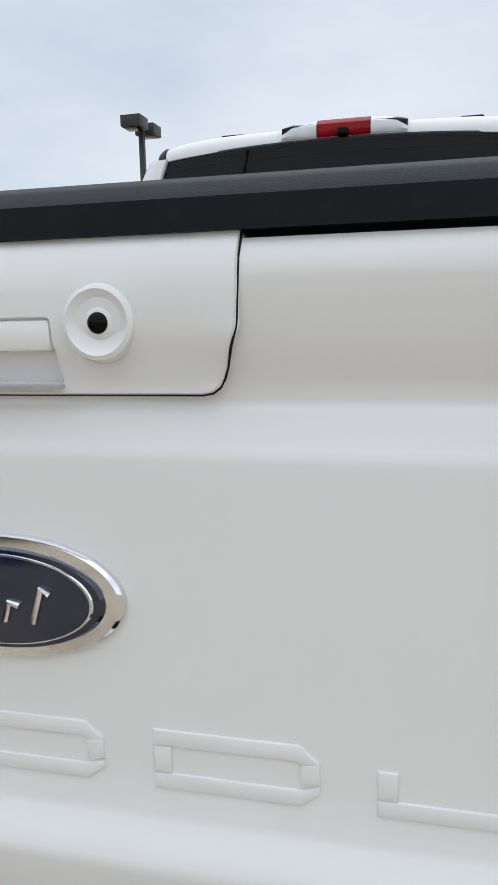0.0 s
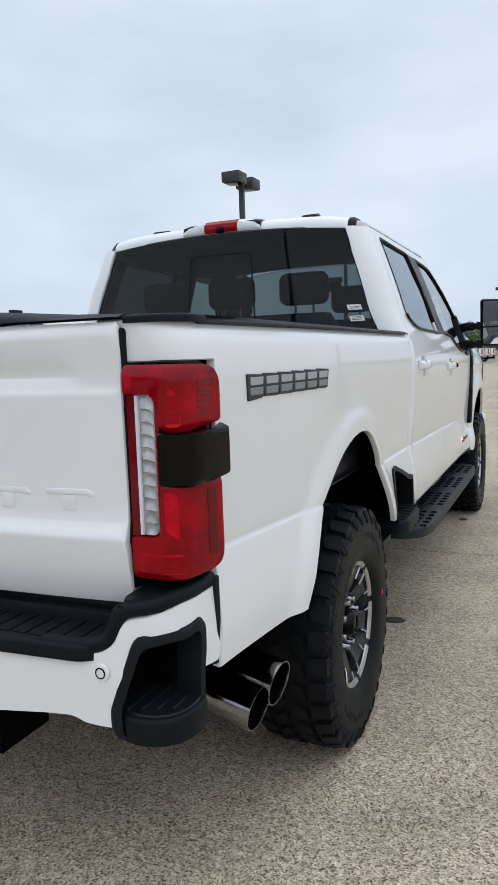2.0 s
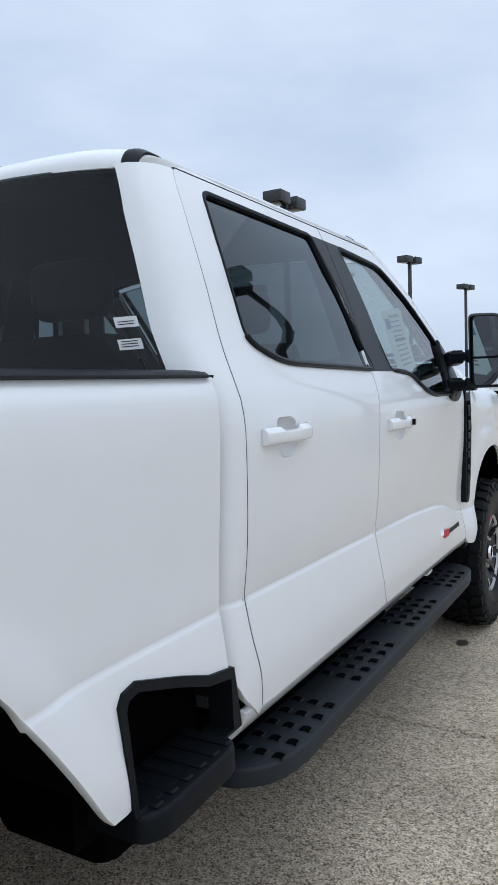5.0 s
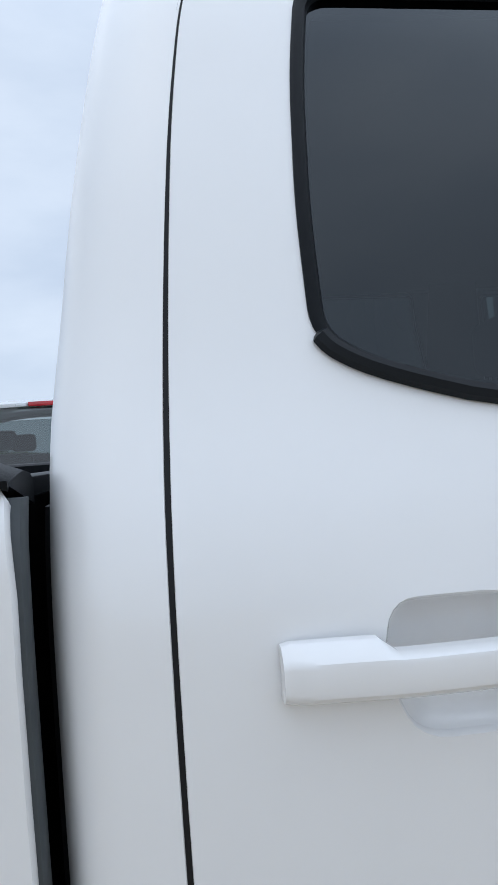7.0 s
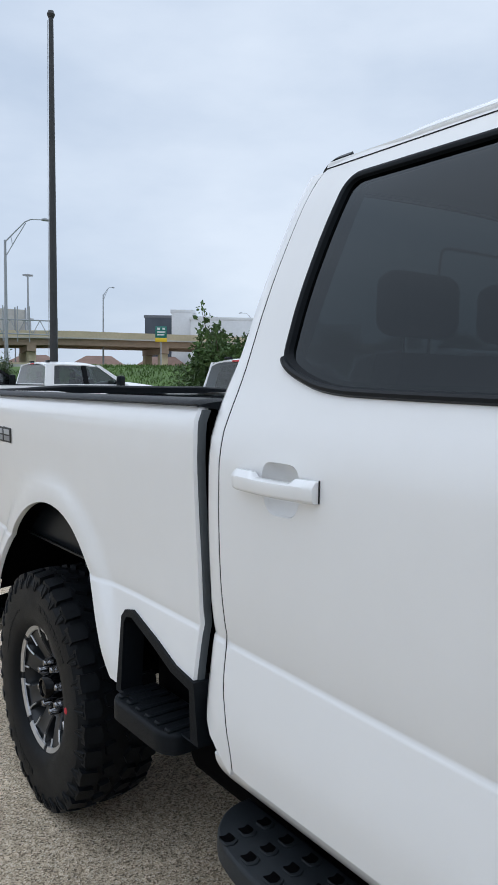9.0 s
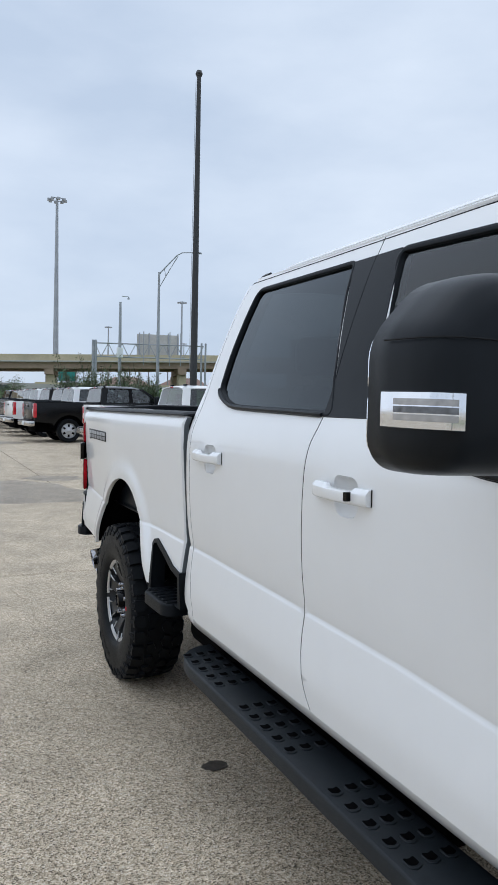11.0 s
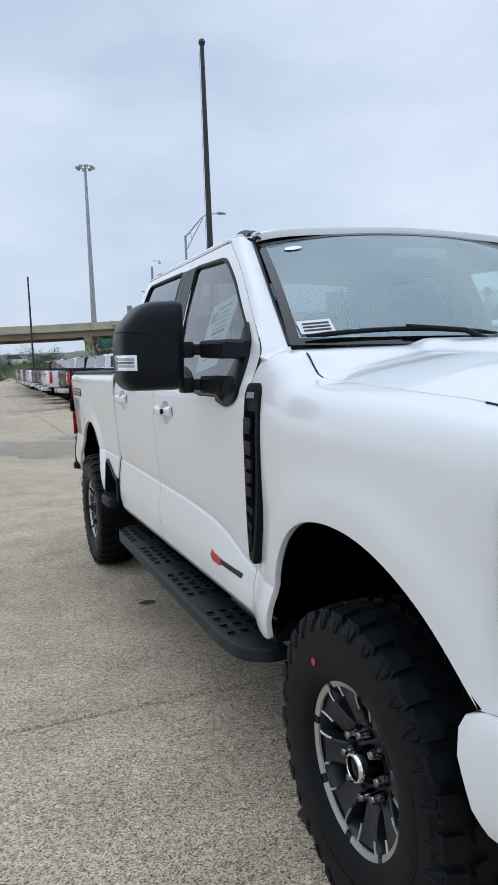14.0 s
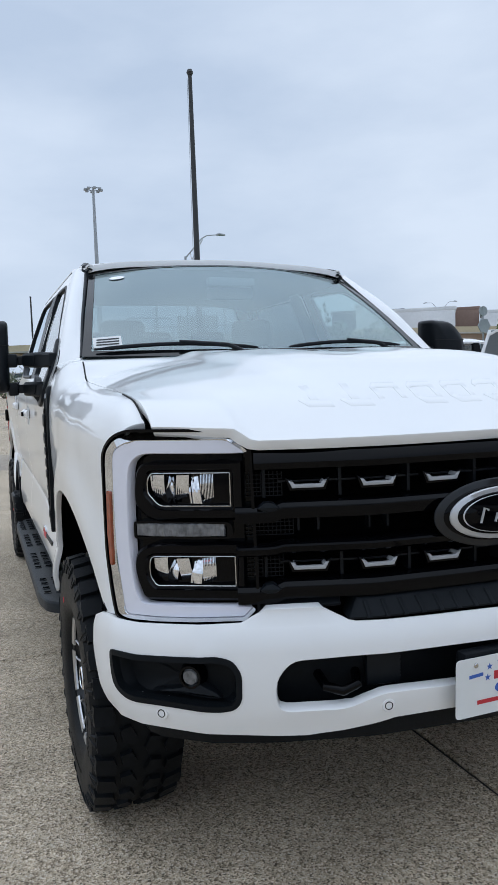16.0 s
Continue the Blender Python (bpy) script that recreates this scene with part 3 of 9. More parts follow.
for s in (1, -1):
    out = (s, 0, 0)
    # bed side
    lower = [(0.655, 0.672), (0.648, 0.86), (0.665, 0.885), (0.70, 0.893), (0.84, 0.852), (0.95, 0.815), (1.034, 0.801)]
    outline = [(-1.035, 0.69), (-0.62, 0.668)] + REAR_ARCH + lower + [(1.034, 0.95), (1.032, 1.25), (1.032, 1.40), (1.028, 1.474), (1.014, 1.490), (-1.286, 1.490), (-1.286, 1.403), (-1.016, 1.403), (-1.016, 0.93)]
    bed_side = part("bed_side", panel([outline], bed_at(s), 0.027, crease_lines(-1.1, 1.1), 0.02, out), WHITE, truck)
    # cab corner behind the rear door
    seam = shift(DOOR_REAR, -0.006)
    outline = [(p[0], p[1]) for p in seam if p[1] < 2.031] + [(1.185, 0.632), (1.11, 0.70), (1.07, 0.76), (0.985, 0.79), (0.965, 0.90), (0.965, 1.2), (0.965, 1.50), (0.966, 1.60), (0.976, 1.9), (0.99, 2.0), (0.993, 2.031)]
    part("cab_corner", panel([outline], cab_at(s), 0.04, crease_lines(1.0, 1.25), 0.02, out), WHITE, truck)
    # rear door
    outline = [(2.132, 2.044)] + [(u - 0.003, v) for u, v in soft_line(B_SEAM, 2)] + [(2.1, 0.645), (1.26, 0.645)] + DOOR_REAR[::-1]
    rear_door = part("rear_door", panel([outline, WIN_1, handle_cup(1.224, 1.331)], on_side(s), 0.042, crease_lines(1.1, 2.2) + sill_lines, 0.02, out), WHITE, truck)
    door_handle(rear_door, s, 1.224, 1.488, 1.331, False)
    # front door
    outline = DOOR_FRONT + [(3.30, 0.645), (2.2, 0.645)] + [(u + 0.003, v) for u, v in soft_line(B_SEAM, 2)][::-1]
    front_door = part("front_door", panel([outline, WIN_2, handle_cup(2.190, 1.303)], on_side(s), 0.042, crease_lines(2.0, 3.4) + sill_lines, 0.02, out), WHITE, truck)
    door_handle(front_door, s, 2.190, 2.456, 1.303, True)
    # sill below the doors
    rail = sheet(30, 4, lambda a, b: Vector((s * (side_x(1.2 + 2.2 * a, 0.658 - 0.075 * b) - 0.005 - 0.03 * b * b), 1.12 + 2.33 * a, 0.658 - 0.075 * b)), 0.02, out)
    part("rocker_panel", rail, WHITE, truck)
    # fender
    door_edge = [(u + 0.005, v if v <= 1.22 else 1.22 + 0.33 * (v - 1.22) / (hood_z(3.41) - 1.22)) for u, v in DOOR_FRONT if v < 1.53]
    outline = door_edge + [(3.395, 0.640), (3.43, 0.612), (3.50, 0.600), (3.535, 0.602)] + FRONT_ARCH + [(4.60, 0.805), (4.652, 0.815), (4.640, 1.0), (4.622, 1.17), (4.618, 1.26), (4.635, 1.33), (4.675, 1.40), (4.69, 1.55), (3.415, 1.55)]
    fender = part("front_fender", panel([outline], fender_at(s), 0.042, crease_lines(3.3, 3.65) + [[(3.45, 1.22), (4.6, 1.22)]], 0.02, out), WHITE, truck)
    # dark moulding of the windows, the glass and the pillar cover
    window_trim(rear_door, WIN_1, s, 0.010, "window_moulding", BLACK)
    window_trim(front_door, WIN_2, s, 0.013, "window_moulding", BLACK)
    part("side_window", panel([WIN_1], on_side(s, -0.010), 0.03, (), 0.003, out), SIDE_GLASS, rear_door, "dark privacy glass").visible_shadow = False
    part("side_window", panel([WIN_2], on_side(s, -0.010), 0.03, (), 0.003, out), FRONT_GLASS, front_door, "clear green-tinted glass").visible_shadow = False
    part("pillar_cover", panel([[(2.022, 1.985), (2.1372, 1.985), (2.1432, 1.503), (2.196, 1.503), (2.150, 1.60), (2.057, 1.88)]], on_side(s, 0.0025), 0.05, (), 0.006, out), SATIN, rear_door)
    part("pillar_cover", panel([[(2.1405, 1.985), (2.262, 1.985), (2.366, 1.503), (2.1465, 1.503)]], on_side(s, 0.0025), 0.05, (), 0.006, out), SATIN, front_door)
    for door, belt in ((rear_door, [(1.287, 1.596), (1.300, 1.578), (1.345, 1.556), (1.45, 1.525), (1.62, 1.519), (1.9, 1.514), (2.135, 1.508)]), (front_door, [(2.40, 1.506), (2.58, 1.496), (2.68, 1.436), (2.80, 1.402), (2.95, 1.396), (3.10, 1.396)])):
        belt = soft_line(belt, 2)
        part("belt_moulding", tube([on_side(s, 0.004)(u, v) for u, v in belt], [0.002, 0.006] + [0.009] * (len(belt) - 3) + [0.006], 8), SATIN, door)
    # slanted pillar beside the windscreen
    door_line = [p for p in DOOR_FRONT if p[1] > 1.53]
    door_line = [Vector((s * side_x(u + 0.006, v), u + 0.006, v)) for u, v in door_line]
    glass_line = [Vector((s * 0.722, 2.812, 2.006)).lerp(Vector((s * 0.855, 3.418, 1.562)), k / (len(door_line) - 1)) for k in range(len(door_line))]

    def pillar(a, b):
        k = a * (len(door_line) - 1)
        i = min(int(k), len(door_line) - 2)
        p = door_line[i].lerp(door_line[i + 1], k - i).lerp(glass_line[i].lerp(glass_line[i + 1], k - i), b)
        return p + Vector((s * 0.6, 0.5, 0.6)) * 0.035 * math.sin(math.pi * b) * (1 - smooth((a - 0.55) / 0.45))

    part("windscreen_pillar", sheet(26, 8, pillar, 0.02, (s, 1, 1)), WHITE, truck)
    part("screen_moulding", sheet(26, 4, lambda a, b: pillar(a, 0.93 + 0.10 * b) + Vector((s * 0.2, 0.35, 0.8)) * (0.004 + 0.004 * math.sin(math.pi * b)), 0.006, (s, 1, 1)), SATIN, truck)
    shoulder = fender_at(s)
    part("cowl_corner", sheet(6, 8, lambda a, b: pillar(1.0, b).lerp(shoulder(3.45, 1.46 + 0.09 * b) + Vector((0, 0, 0.001)), a), 0.015, (s, 0.3, 1)), WHITE, truck)


# roof
def roof_z(x, y):
    e = min(abs(x) / 0.775, 1.0)
    z = 2.046 + 0.042 * (1 - e ** 9) + 0.020 * (1 - e ** 2) + 0.006 * math.sin(math.pi * min(max((y - 1.1) / 1.7, 0), 1)) * (1 - e)
    w = smooth((2.2 - y) / 0.8)
    z = z * (1 - w) + (2.046 + 0.042 * (1 - e ** 8) + 0.024 * (1 - e ** 2.4)) * w
    z -= (0.016 + 0.014 * e) * smooth((y - 2.62) / 0.2)
    return z


def glass_top(x):
    return 2.058 - 0.034 * (x / 0.68) ** 2


def roof_at(a, b):
    x = (2 * a - 1)
    roll = min(b / 0.2, 1.0)
    x = math.copysign(abs(x) ** 0.8, x) * 0.772
    x -= math.copysign(0.060 * smooth((0.34 - b) / 0.34) * smooth((abs(x) - 0.70) / 0.072), x)
    front = 2.80 + 0.03 * (1 - (x / 0.78) ** 2) - 0.05 * smooth((abs(x) - 0.70) / 0.09)
    rear = 1.104 + 0.035 * (x / 0.78) ** 6 + 0.030 * smooth((abs(x) - 0.675) / 0.04)
    turn = roll * math.pi / 2
    y = rear + 0.055 * (1 - math.cos(turn)) if b < 0.2 else rear + 0.055 + (front - rear - 0.055) * (b - 0.2) / 0.8
    z = roof_z(x, y)
    return Vector((x, y, z - (z - min(glass_top(x), z - 0.012)) * (1 - math.sin(turn)) if b < 0.2 else z))


part("roof", sheet(80, 48, roof_at, 0.03, (0, 0, 1)), WHITE, truck)
for s in (1, -1):
    def strip(a, b):
        y = 1.30 + 1.51 * a
        x = 0.690 + 0.034 * b + 0.01 * math.sin(math.pi * a)
        return Vector((s * x, y, roof_z(x, y) - 0.012 + 0.016 * smooth(a / 0.12) + 0.008 * math.sin(math.pi * b)))
    part("roof_moulding", sheet(40, 4, strip, 0.008, (0, 0, 1)), WHITE, truck)
    for y0, y1, tip in ((2.69, 2.80, 1),):
        rings = []
        for t in np.linspace(0, 1, 9):
            y = y0 + (y1 - y0) * t
            drop = 0.035 * (smooth((0.25 - t) / 0.25) if tip < 0 else smooth((t - 0.75) / 0.25))
            x = 0.688 + 0.02 * (t if tip > 0 else 0)
            z = roof_z(x, min(max(y, 1.18), 2.79)) - drop - 0.008
            rings.append([(s * (x + a), y, z + h) for a, h in ((0.0, -0.03), (0.0, 0.008), (0.010, 0.014), (0.028, 0.014), (0.036, 0.006), (0.036, -0.03))])
        part("roof_end_cap", loft(rings), SATIN, truck)

    def band(a, b):
        x = 0.688 + 0.034 * b
        p = roof_at(0.5 + 0.5 * (x / 0.772) ** 1.25, 0.22 * a)
        turn = min(a / 0.909, 1.0) * math.pi / 2
        lift = 0.004 + 0.007 * math.sin(math.pi * b)
        return Vector((s * x, p.y - lift * math.cos(turn) - 0.001, p.z + lift * math.sin(turn) - (0.006 if a == 0 else 0)))
    part("roof_end_cap", sheet(24, 5, band, 0.006, (0, -1, 1)), SATIN, truck)

    def front_band(a, b):
        y, x = 2.60 + 0.215 * a, 0.688 + 0.034 * b + 0.004 * a
        return Vector((s * x, y, roof_z(x, min(y, 2.79)) + 0.008 + 0.009 * math.sin(math.pi * b) - 0.030 * smooth((a - 0.80) / 0.2)))
    part("roof_end_cap", sheet(16, 5, front_band, 0.008, (0, 0, 1)), SATIN, truck)

# windscreen
def screen_at(a, b):
    u = 2 * a - 1
    low = Vector((0.853 * u, 3.416 + 0.16 * (1 - u * u), 1.562 - 0.012 * (1 - u * u)))
    top = Vector((0.712 * u, 2.816 + 0.035 * (1 - u * u), 1.996 + 0.062 * (1 - abs(u) ** 2.2)))
    return low.lerp(top, b) + Vector((0, 0.35, 0.9)) * 0.018 * math.sin(math.pi * b)


part("windscreen", sheet(24, 16, screen_at, 0.005, (0, 1, 1)), SCREEN_GLASS, truck, "pale green windscreen").visible_shadow = False


# a dark band round the windscreen, just under the glass
edge = [(x, 0.0) for x in np.linspace(0, 1, 20)] + [(1.0, y) for y in np.linspace(0, 1, 14)[1:]] + [(x, 1.0) for x in np.linspace(1, 0, 20)[1:]] + [(0.0, y) for y in np.linspace(1, 0, 14)[1:-1]]
rings = []
for k in (0.0, 1.0):
    ring = []
    for a, b in edge:
        ia = min(max(a, 0.021 * k), 1 - 0.021 * k)
        ib = min(max(b, 0.050 * k), 1 - 0.012 * k)
        ring.append(screen_at(ia, ib) + Vector((0, 0.35, 0.9)) * 0.0035)
    rings.append(ring)
part("windscreen_border", loft(rings, True, False), FRIT, truck)

# rear window, with its sliding pane
def rear_window_at(a, b, lift=0.0):
    u = 2 * a - 1
    half = 0.865 - 0.185 * b ** 1.25
    return Vector((half * u, 1.045 + 0.010 * u ** 4 - lift + 0.056 * b ** 1.4 + 0.012 * u ** 4 * b, 1.44 + (glass_top(half * u) + 0.004 - 1.44) * b))


rear_window = part("rear_window", sheet(24, 10, rear_window_at, 0.005, (0, -1, 0)), REAR_GLASS, truck, "dark tinted rear window with a sliding pane")
rear_window.visible_shadow = False
u0, u1, b0, b1 = 0.377, 0.623, 0.06, 0.83
slide = rounded([(u0, b0), (u1, b0), (u1, b1), (u0, b1)], 0.03, 4)
inner = [((u - 0.5) * 0.962 + 0.5, (b - 0.445) * 0.965 + 0.445) for u, b in slide]
part("slider_frame", ring_bar(slide, inner, lambda a, b, w: rear_window_at(a, b, w), 0.002, 0.007), SEAL, rear_window)
rings = [[rear_window_at(a, b, -0.006) for a, b in edge], [rear_window_at(min(max(a, 0.015), 0.985), min(max(b, 0.05), 0.985), -0.006) for a, b in edge]]
part("rear_window_border", loft(rings, True, False), GLOSS, rear_window)
for z0, z1, mark in ((0.300, 0.345, 0), (0.205, 0.250, 1)):
    sticker = part("window_sticker", prism([(0.925, z0), (0.968, z0 + 0.004), (0.966, z1 + 0.004), (0.923, z1)], 0.003, 0.0038, lambda a, b, w: rear_window_at(a, b, w)), PAPER, rear_window)
    for k in range(2 + mark):
        h = z0 + 0.012 + 0.011 * k
        part("sticker_print", prism([(0.930, h), (0.960, h + 0.003), (0.960, h + 0.007), (0.930, h + 0.004)], 0.0039, 0.0045, lambda a, b, w: rear_window_at(a, b, w)), INKBLACK, sticker)


# bonnet
def nose_y(x):
    return 4.985 - 0.118 * (abs(x) / 0.66) ** 2.6


hood_mid = curve([3.4, 3.6, 4.0, 4.4, 4.65, 4.80, 4.90, 4.96, 5.01], [1.556, 1.552, 1.540, 1.508, 1.462, 1.405, 1.345, 1.305, 1.275], 0.03)


def hood_at(a, b):
    u = 2 * a - 1
    e = abs(u)
    back_y = 3.46 + 0.13 * (1 - u * u)
    front_y = nose_y(0.880 * u) + 0.012
    y = back_y + (front_y - back_y) * b
    x = u * (hood_x(min(y, 4.72)) - 0.004)
    along = min(max((y - 3.46) / (front_y - 3.46), 0), 1)
    mid_y = 3.46 + (nose_y(0) + 0.012 - 3.46) * along
    side_y = 3.46 + (4.70 - 3.46) * along
    near = smooth((along - 0.78) / 0.22)
    w = e ** 2.4 * (1 - near) + (0.80 * smooth((e - 0.735) / 0.065) + 0.20 * smooth((e - 0.80) / 0.2)) * near
    z = hood_mid(mid_y) * (1 - w) + hood_z(side_y) * w
    z += 0.022 * (1 - smooth((e - 0.46) / 0.10)) * smooth((0.93 - along) / 0.25) - 0.010 * (1 - smooth((e - 0.05) / 0.30)) * smooth((0.9 - along) / 0.3)
    return Vector((x, y, z))


for s in (1, -1):
    for y0, y1 in ((3.585, 3.70), (4.45, 4.68)):
        # Dark tubes laid along the bonnet's seam paint the shade of its gap.
        part("bonnet_gap", tube([(s * hood_x(float(y)), float(y), hood_z(float(y)) + 0.0015) for y in np.linspace(y0, y1, 14)], 0.0025, 6), SEAL, truck)
part("bonnet", sheet(96, 72, hood_at, 0.03, (0, 0, 1)), WHITE, truck)

# tailgate
gate_y = curve([0.86, 0.885, 0.90, 1.012, 1.020, 1.046, 1.052, 1.08, 1.330, 1.338, 1.346, 1.368, 1.372, 1.412, 1.455, 1.470, 1.485, 1.50],
               [-1.168, -1.180, -1.184, -1.203, -1.2035, -1.188, -1.185, -1.184, -1.186, -1.1855, -1.181, -1.176, -1.171, -1.187, -1.197, -1.196, -1.187, -1.172], 0.002)
gate_plain = curve([0.86, 0.885, 0.90, 1.012, 1.020, 1.046, 1.052, 1.08, 1.330, 1.338, 1.346, 1.395, 1.455, 1.470, 1.485, 1.50],
                   [-1.168, -1.180, -1.184, -1.203, -1.2035, -1.188, -1.185, -1.184, -1.186, -1.1855, -1.181, -1.183, -1.193, -1.193, -1.186, -1.172], 0.002)


def gate_at(x, z, w=0.0):
    k = smooth((abs(x) - 0.66) / 0.07)
    y = gate_y(z) * (1 - k) + gate_plain(z) * k + 0.022 * (abs(x) / 0.84) ** 4
    return Vector((x, y - w, z))


outline = rounded([(-0.819, 0.866), (0.819, 0.866), (0.819, 1.10), (0.816, 1.487), (0.455, 1.491), (0.405, 1.481), (-0.405, 1.481), (-0.455, 1.491), (-0.816, 1.487), (-0.819, 1.10)], [0.012, 0.012, 0, 0.004, 0.03, 0.03, 0.03, 0.03, 0.004, 0], 3)
bands = [[(x, z) for x in np.linspace(-0.806, 0.806, 90)] for z in (0.885, 0.95, 1.010, 1.016, 1.022, 1.034, 1.047, 1.054, 1.32, 1.331, 1.337, 1.342, 1.348, 1.364, 1.369, 1.374, 1.39, 1.410, 1.416, 1.43, 1.453, 1.46, 1.470, 1.48)]
tailgate = part("tailgate", panel([outline], gate_at, 0.05, bands, 0.05, (0, -1, 0)), WHITE, truck)


# raised bar shapes across the tailgate and the bonnet
def stroke_marks(x0, w, h, kind):
    """Chamfered bars that fill a box w x h; kind picks which bars."""
    t, c = h * 0.27, h * 0.3
    top = [(x0, h), (x0, h - t), (x0 + w - c * 1.2, h - t), (x0 + w - c * 0.9, h - t - c * 0.3), (x0 + w, h - t), (x0 + w - c, h)]
    low = [(x0, 0), (x0 + w - c, 0), (x0 + w, t * 0.9), (x0 + w, t * 1.4), (x0 + w - c, t), (x0, t)]
    left = [(x0, t), (x0 + t * 1.1, t), (x0 + t * 1.1, h - t), (x0, h - t)]
    right = [(x0 + w - t * 1.1, t * 1.2), (x0 + w, t * 1.4), (x0 + w, h - t), (x0 + w - t * 1.1, h - t)]
    mid = [(x0 + w * 0.35, 0), (x0 + w * 0.62, 0), (x0 + w * 0.62, h - t), (x0 + w * 0.35, h - t)]
    return [[top, low, left, right], [low, left, right], [top, mid], [top, low, left]][kind]


for i, kind in enumerate((3, 1, 0, 3, 0, 0, 1, 2, 2)):
    x0 = -0.742 + 0.1690 * i
    bm = bmesh.new()
    for bar in stroke_marks(x0, 0.128, 0.049, kind):
        join(bm, prism(bar, -0.003, 0.0024, lambda u, v, w: gate_at(u, 1.075 + v, w), 0.002, 2))
    part("raised_bar_shape", bm, WHITE, tailgate)
    bm = bmesh.new()
    for bar in stroke_marks(-0.742 * 0.68 + 0.1675 * 0.68 * i, 0.088, 0.062, kind):
        def on_hood(u, v, w):
            best = hood_at((u / 0.888 + 1) / 2, 0.845 + v * 1.2)
            return best + Vector((0, 0.1, 1)) * w
        join(bm, prism(bar, -0.004, 0.0016, on_hood, 0.0012, 1))
    part("raised_bar_shape", bm, WHITE, truck)

# cover panel with handle and camera
outline = rounded([(-0.178, 1.425), (-0.181, 1.487), (0.181, 1.487), (0.178, 1.425), (0.162, 1.380), (-0.162, 1.380)], [0.006, 0, 0, 0.006, 0.012, 0.012], 3)
grip = rounded([(-0.049, 1.386), (0.049, 1.386), (0.048, 1.434), (-0.048, 1.434)], 0.004, 2)
cover = part("handle_cover", panel([outline, grip], lambda x, z: Vector((x, -1.196 - 0.004 - 0.004 * smooth((1.44 - z) / 0.05) * 0 + 0.012 * smooth((z - 1.465) / 0.03) + 0.014 * smooth((1.42 - z) / 0.03), z)), 0.02, (), 0.02, (0, -1, 0)), WHITE, tailgate)
groove = [(u * 1.008, 1.43 + (v - 1.43) * 1.03) for u, v in outline]
rim_line = [(u, -1.1965 + 0.012 * smooth((v - 1.465) / 0.03) + 0.014 * smooth((1.42 - v) / 0.03), v) for u, v in dense(groove, 0.01)]
part("handle_seam", tube(rim_line + rim_line[:1], 0.0011, 6, False), SEAL, tailgate)
pocket = boxes((-0.049, 0.049, -1.172, -1.168, 1.386, 1.434), (-0.049, 0.049, -1.198, -1.17, 1.384, 1.3865))
part("handle_pocket", pocket, SILVER, cover)
part("handle_pull", box(-0.047, 0.047, -1.200, -1.176, 1.410, 1.4325, 0.004), WHITE, cover)
ring = spin([(0.0, 0.003), (0.008, 0.003), (0.010, 0.002), (0.012, 0.000), (0.018, 0.0025), (0.0225, 0.0055), (0.0255, 0.004), (0.028, -0.004)], 40)
bmesh.ops.transform(ring, matrix=Matrix.Translation((0.084, -1.198, 1.4295)) @ Matrix.Rotation(radians(90), 4, "X") @ Matrix.Diagonal((1, 1, 1, 1)), verts=ring.verts)
camera_eye = part("camera_housing", ring, WHITE, cover)
lens = spin([(0.0, 0.006), (0.005, 0.0055), (0.0070, 0.0042), (0.0078, 0.002), (0.0078, 0.0)], 28)
bmesh.ops.transform(lens, matrix=Matrix.Translation((0.084, -1.198, 1.429)) @ Matrix.Rotation(radians(90), 4, "X"), verts=lens.verts)
part("camera_lens", lens, GLOSS, camera_eye)

# oval emblem
def oval(rx, rz, cx, y, cz, thick, dome, n=48):
    rings = []
    for k, w in ((1.0, 0.0), (1.0, thick * 0.6), (0.97, thick), (0.6, thick + dome * 0.7), (0.02, thick + dome)):
        rings.append([(cx + rx * k * math.cos(a), y - w, cz + rz * k * math.sin(a)) for a in (2 * math.pi * i / n for i in range(n))])
    return loft(rings, True, True)


def emblem(parent, cx, y, cz, rx, rz, face, turn=False, rim=CHROME):
    m = Matrix.Translation((2 * cx, 2 * y, 0)) @ Matrix.Diagonal((-1, -1, 1, 1)) if turn else None
    for name, k, lift, mat in (("emblem_rim", 1.0, 0.0, rim), ("emblem_face", 0.87, 0.004, face), ("emblem_line", 0.80, 0.0052, rim), ("emblem_field", 0.775, 0.006, face)):
        bm = oval(rx * k, rz * k * (0.93 if k < 1 else 1), cx, y - lift, cz, 0.006, 0.002)
        if m is not None:
            bmesh.ops.transform(bm, matrix=m, verts=bm.verts)
        base = part(name, bm, mat, parent) if k == 1.0 else part(name, bm, mat, base)
        parent = base if k == 1.0 else parent
    bm = bmesh.new()
    for i in range(4):
        x = cx + rx * (-0.42 + 0.26 * i)
        h = rz * (0.62 if i in (0, 3) else 0.34)
        bar = tube([(x - h * 0.18, y - 0.0155, cz - rz * 0.3), (x + h * 0.1, y - 0.0155, cz - rz * 0.3 + h * 0.9), (x + rx * 0.1, y - 0.0155, cz - rz * 0.3 + h * 0.75)], rz * 0.05, 6)
        join(bm, bar)
    if m is not None:
        bmesh.ops.transform(bm, matrix=m, verts=bm.verts)
    part("emblem_shape", bm, rim, parent)

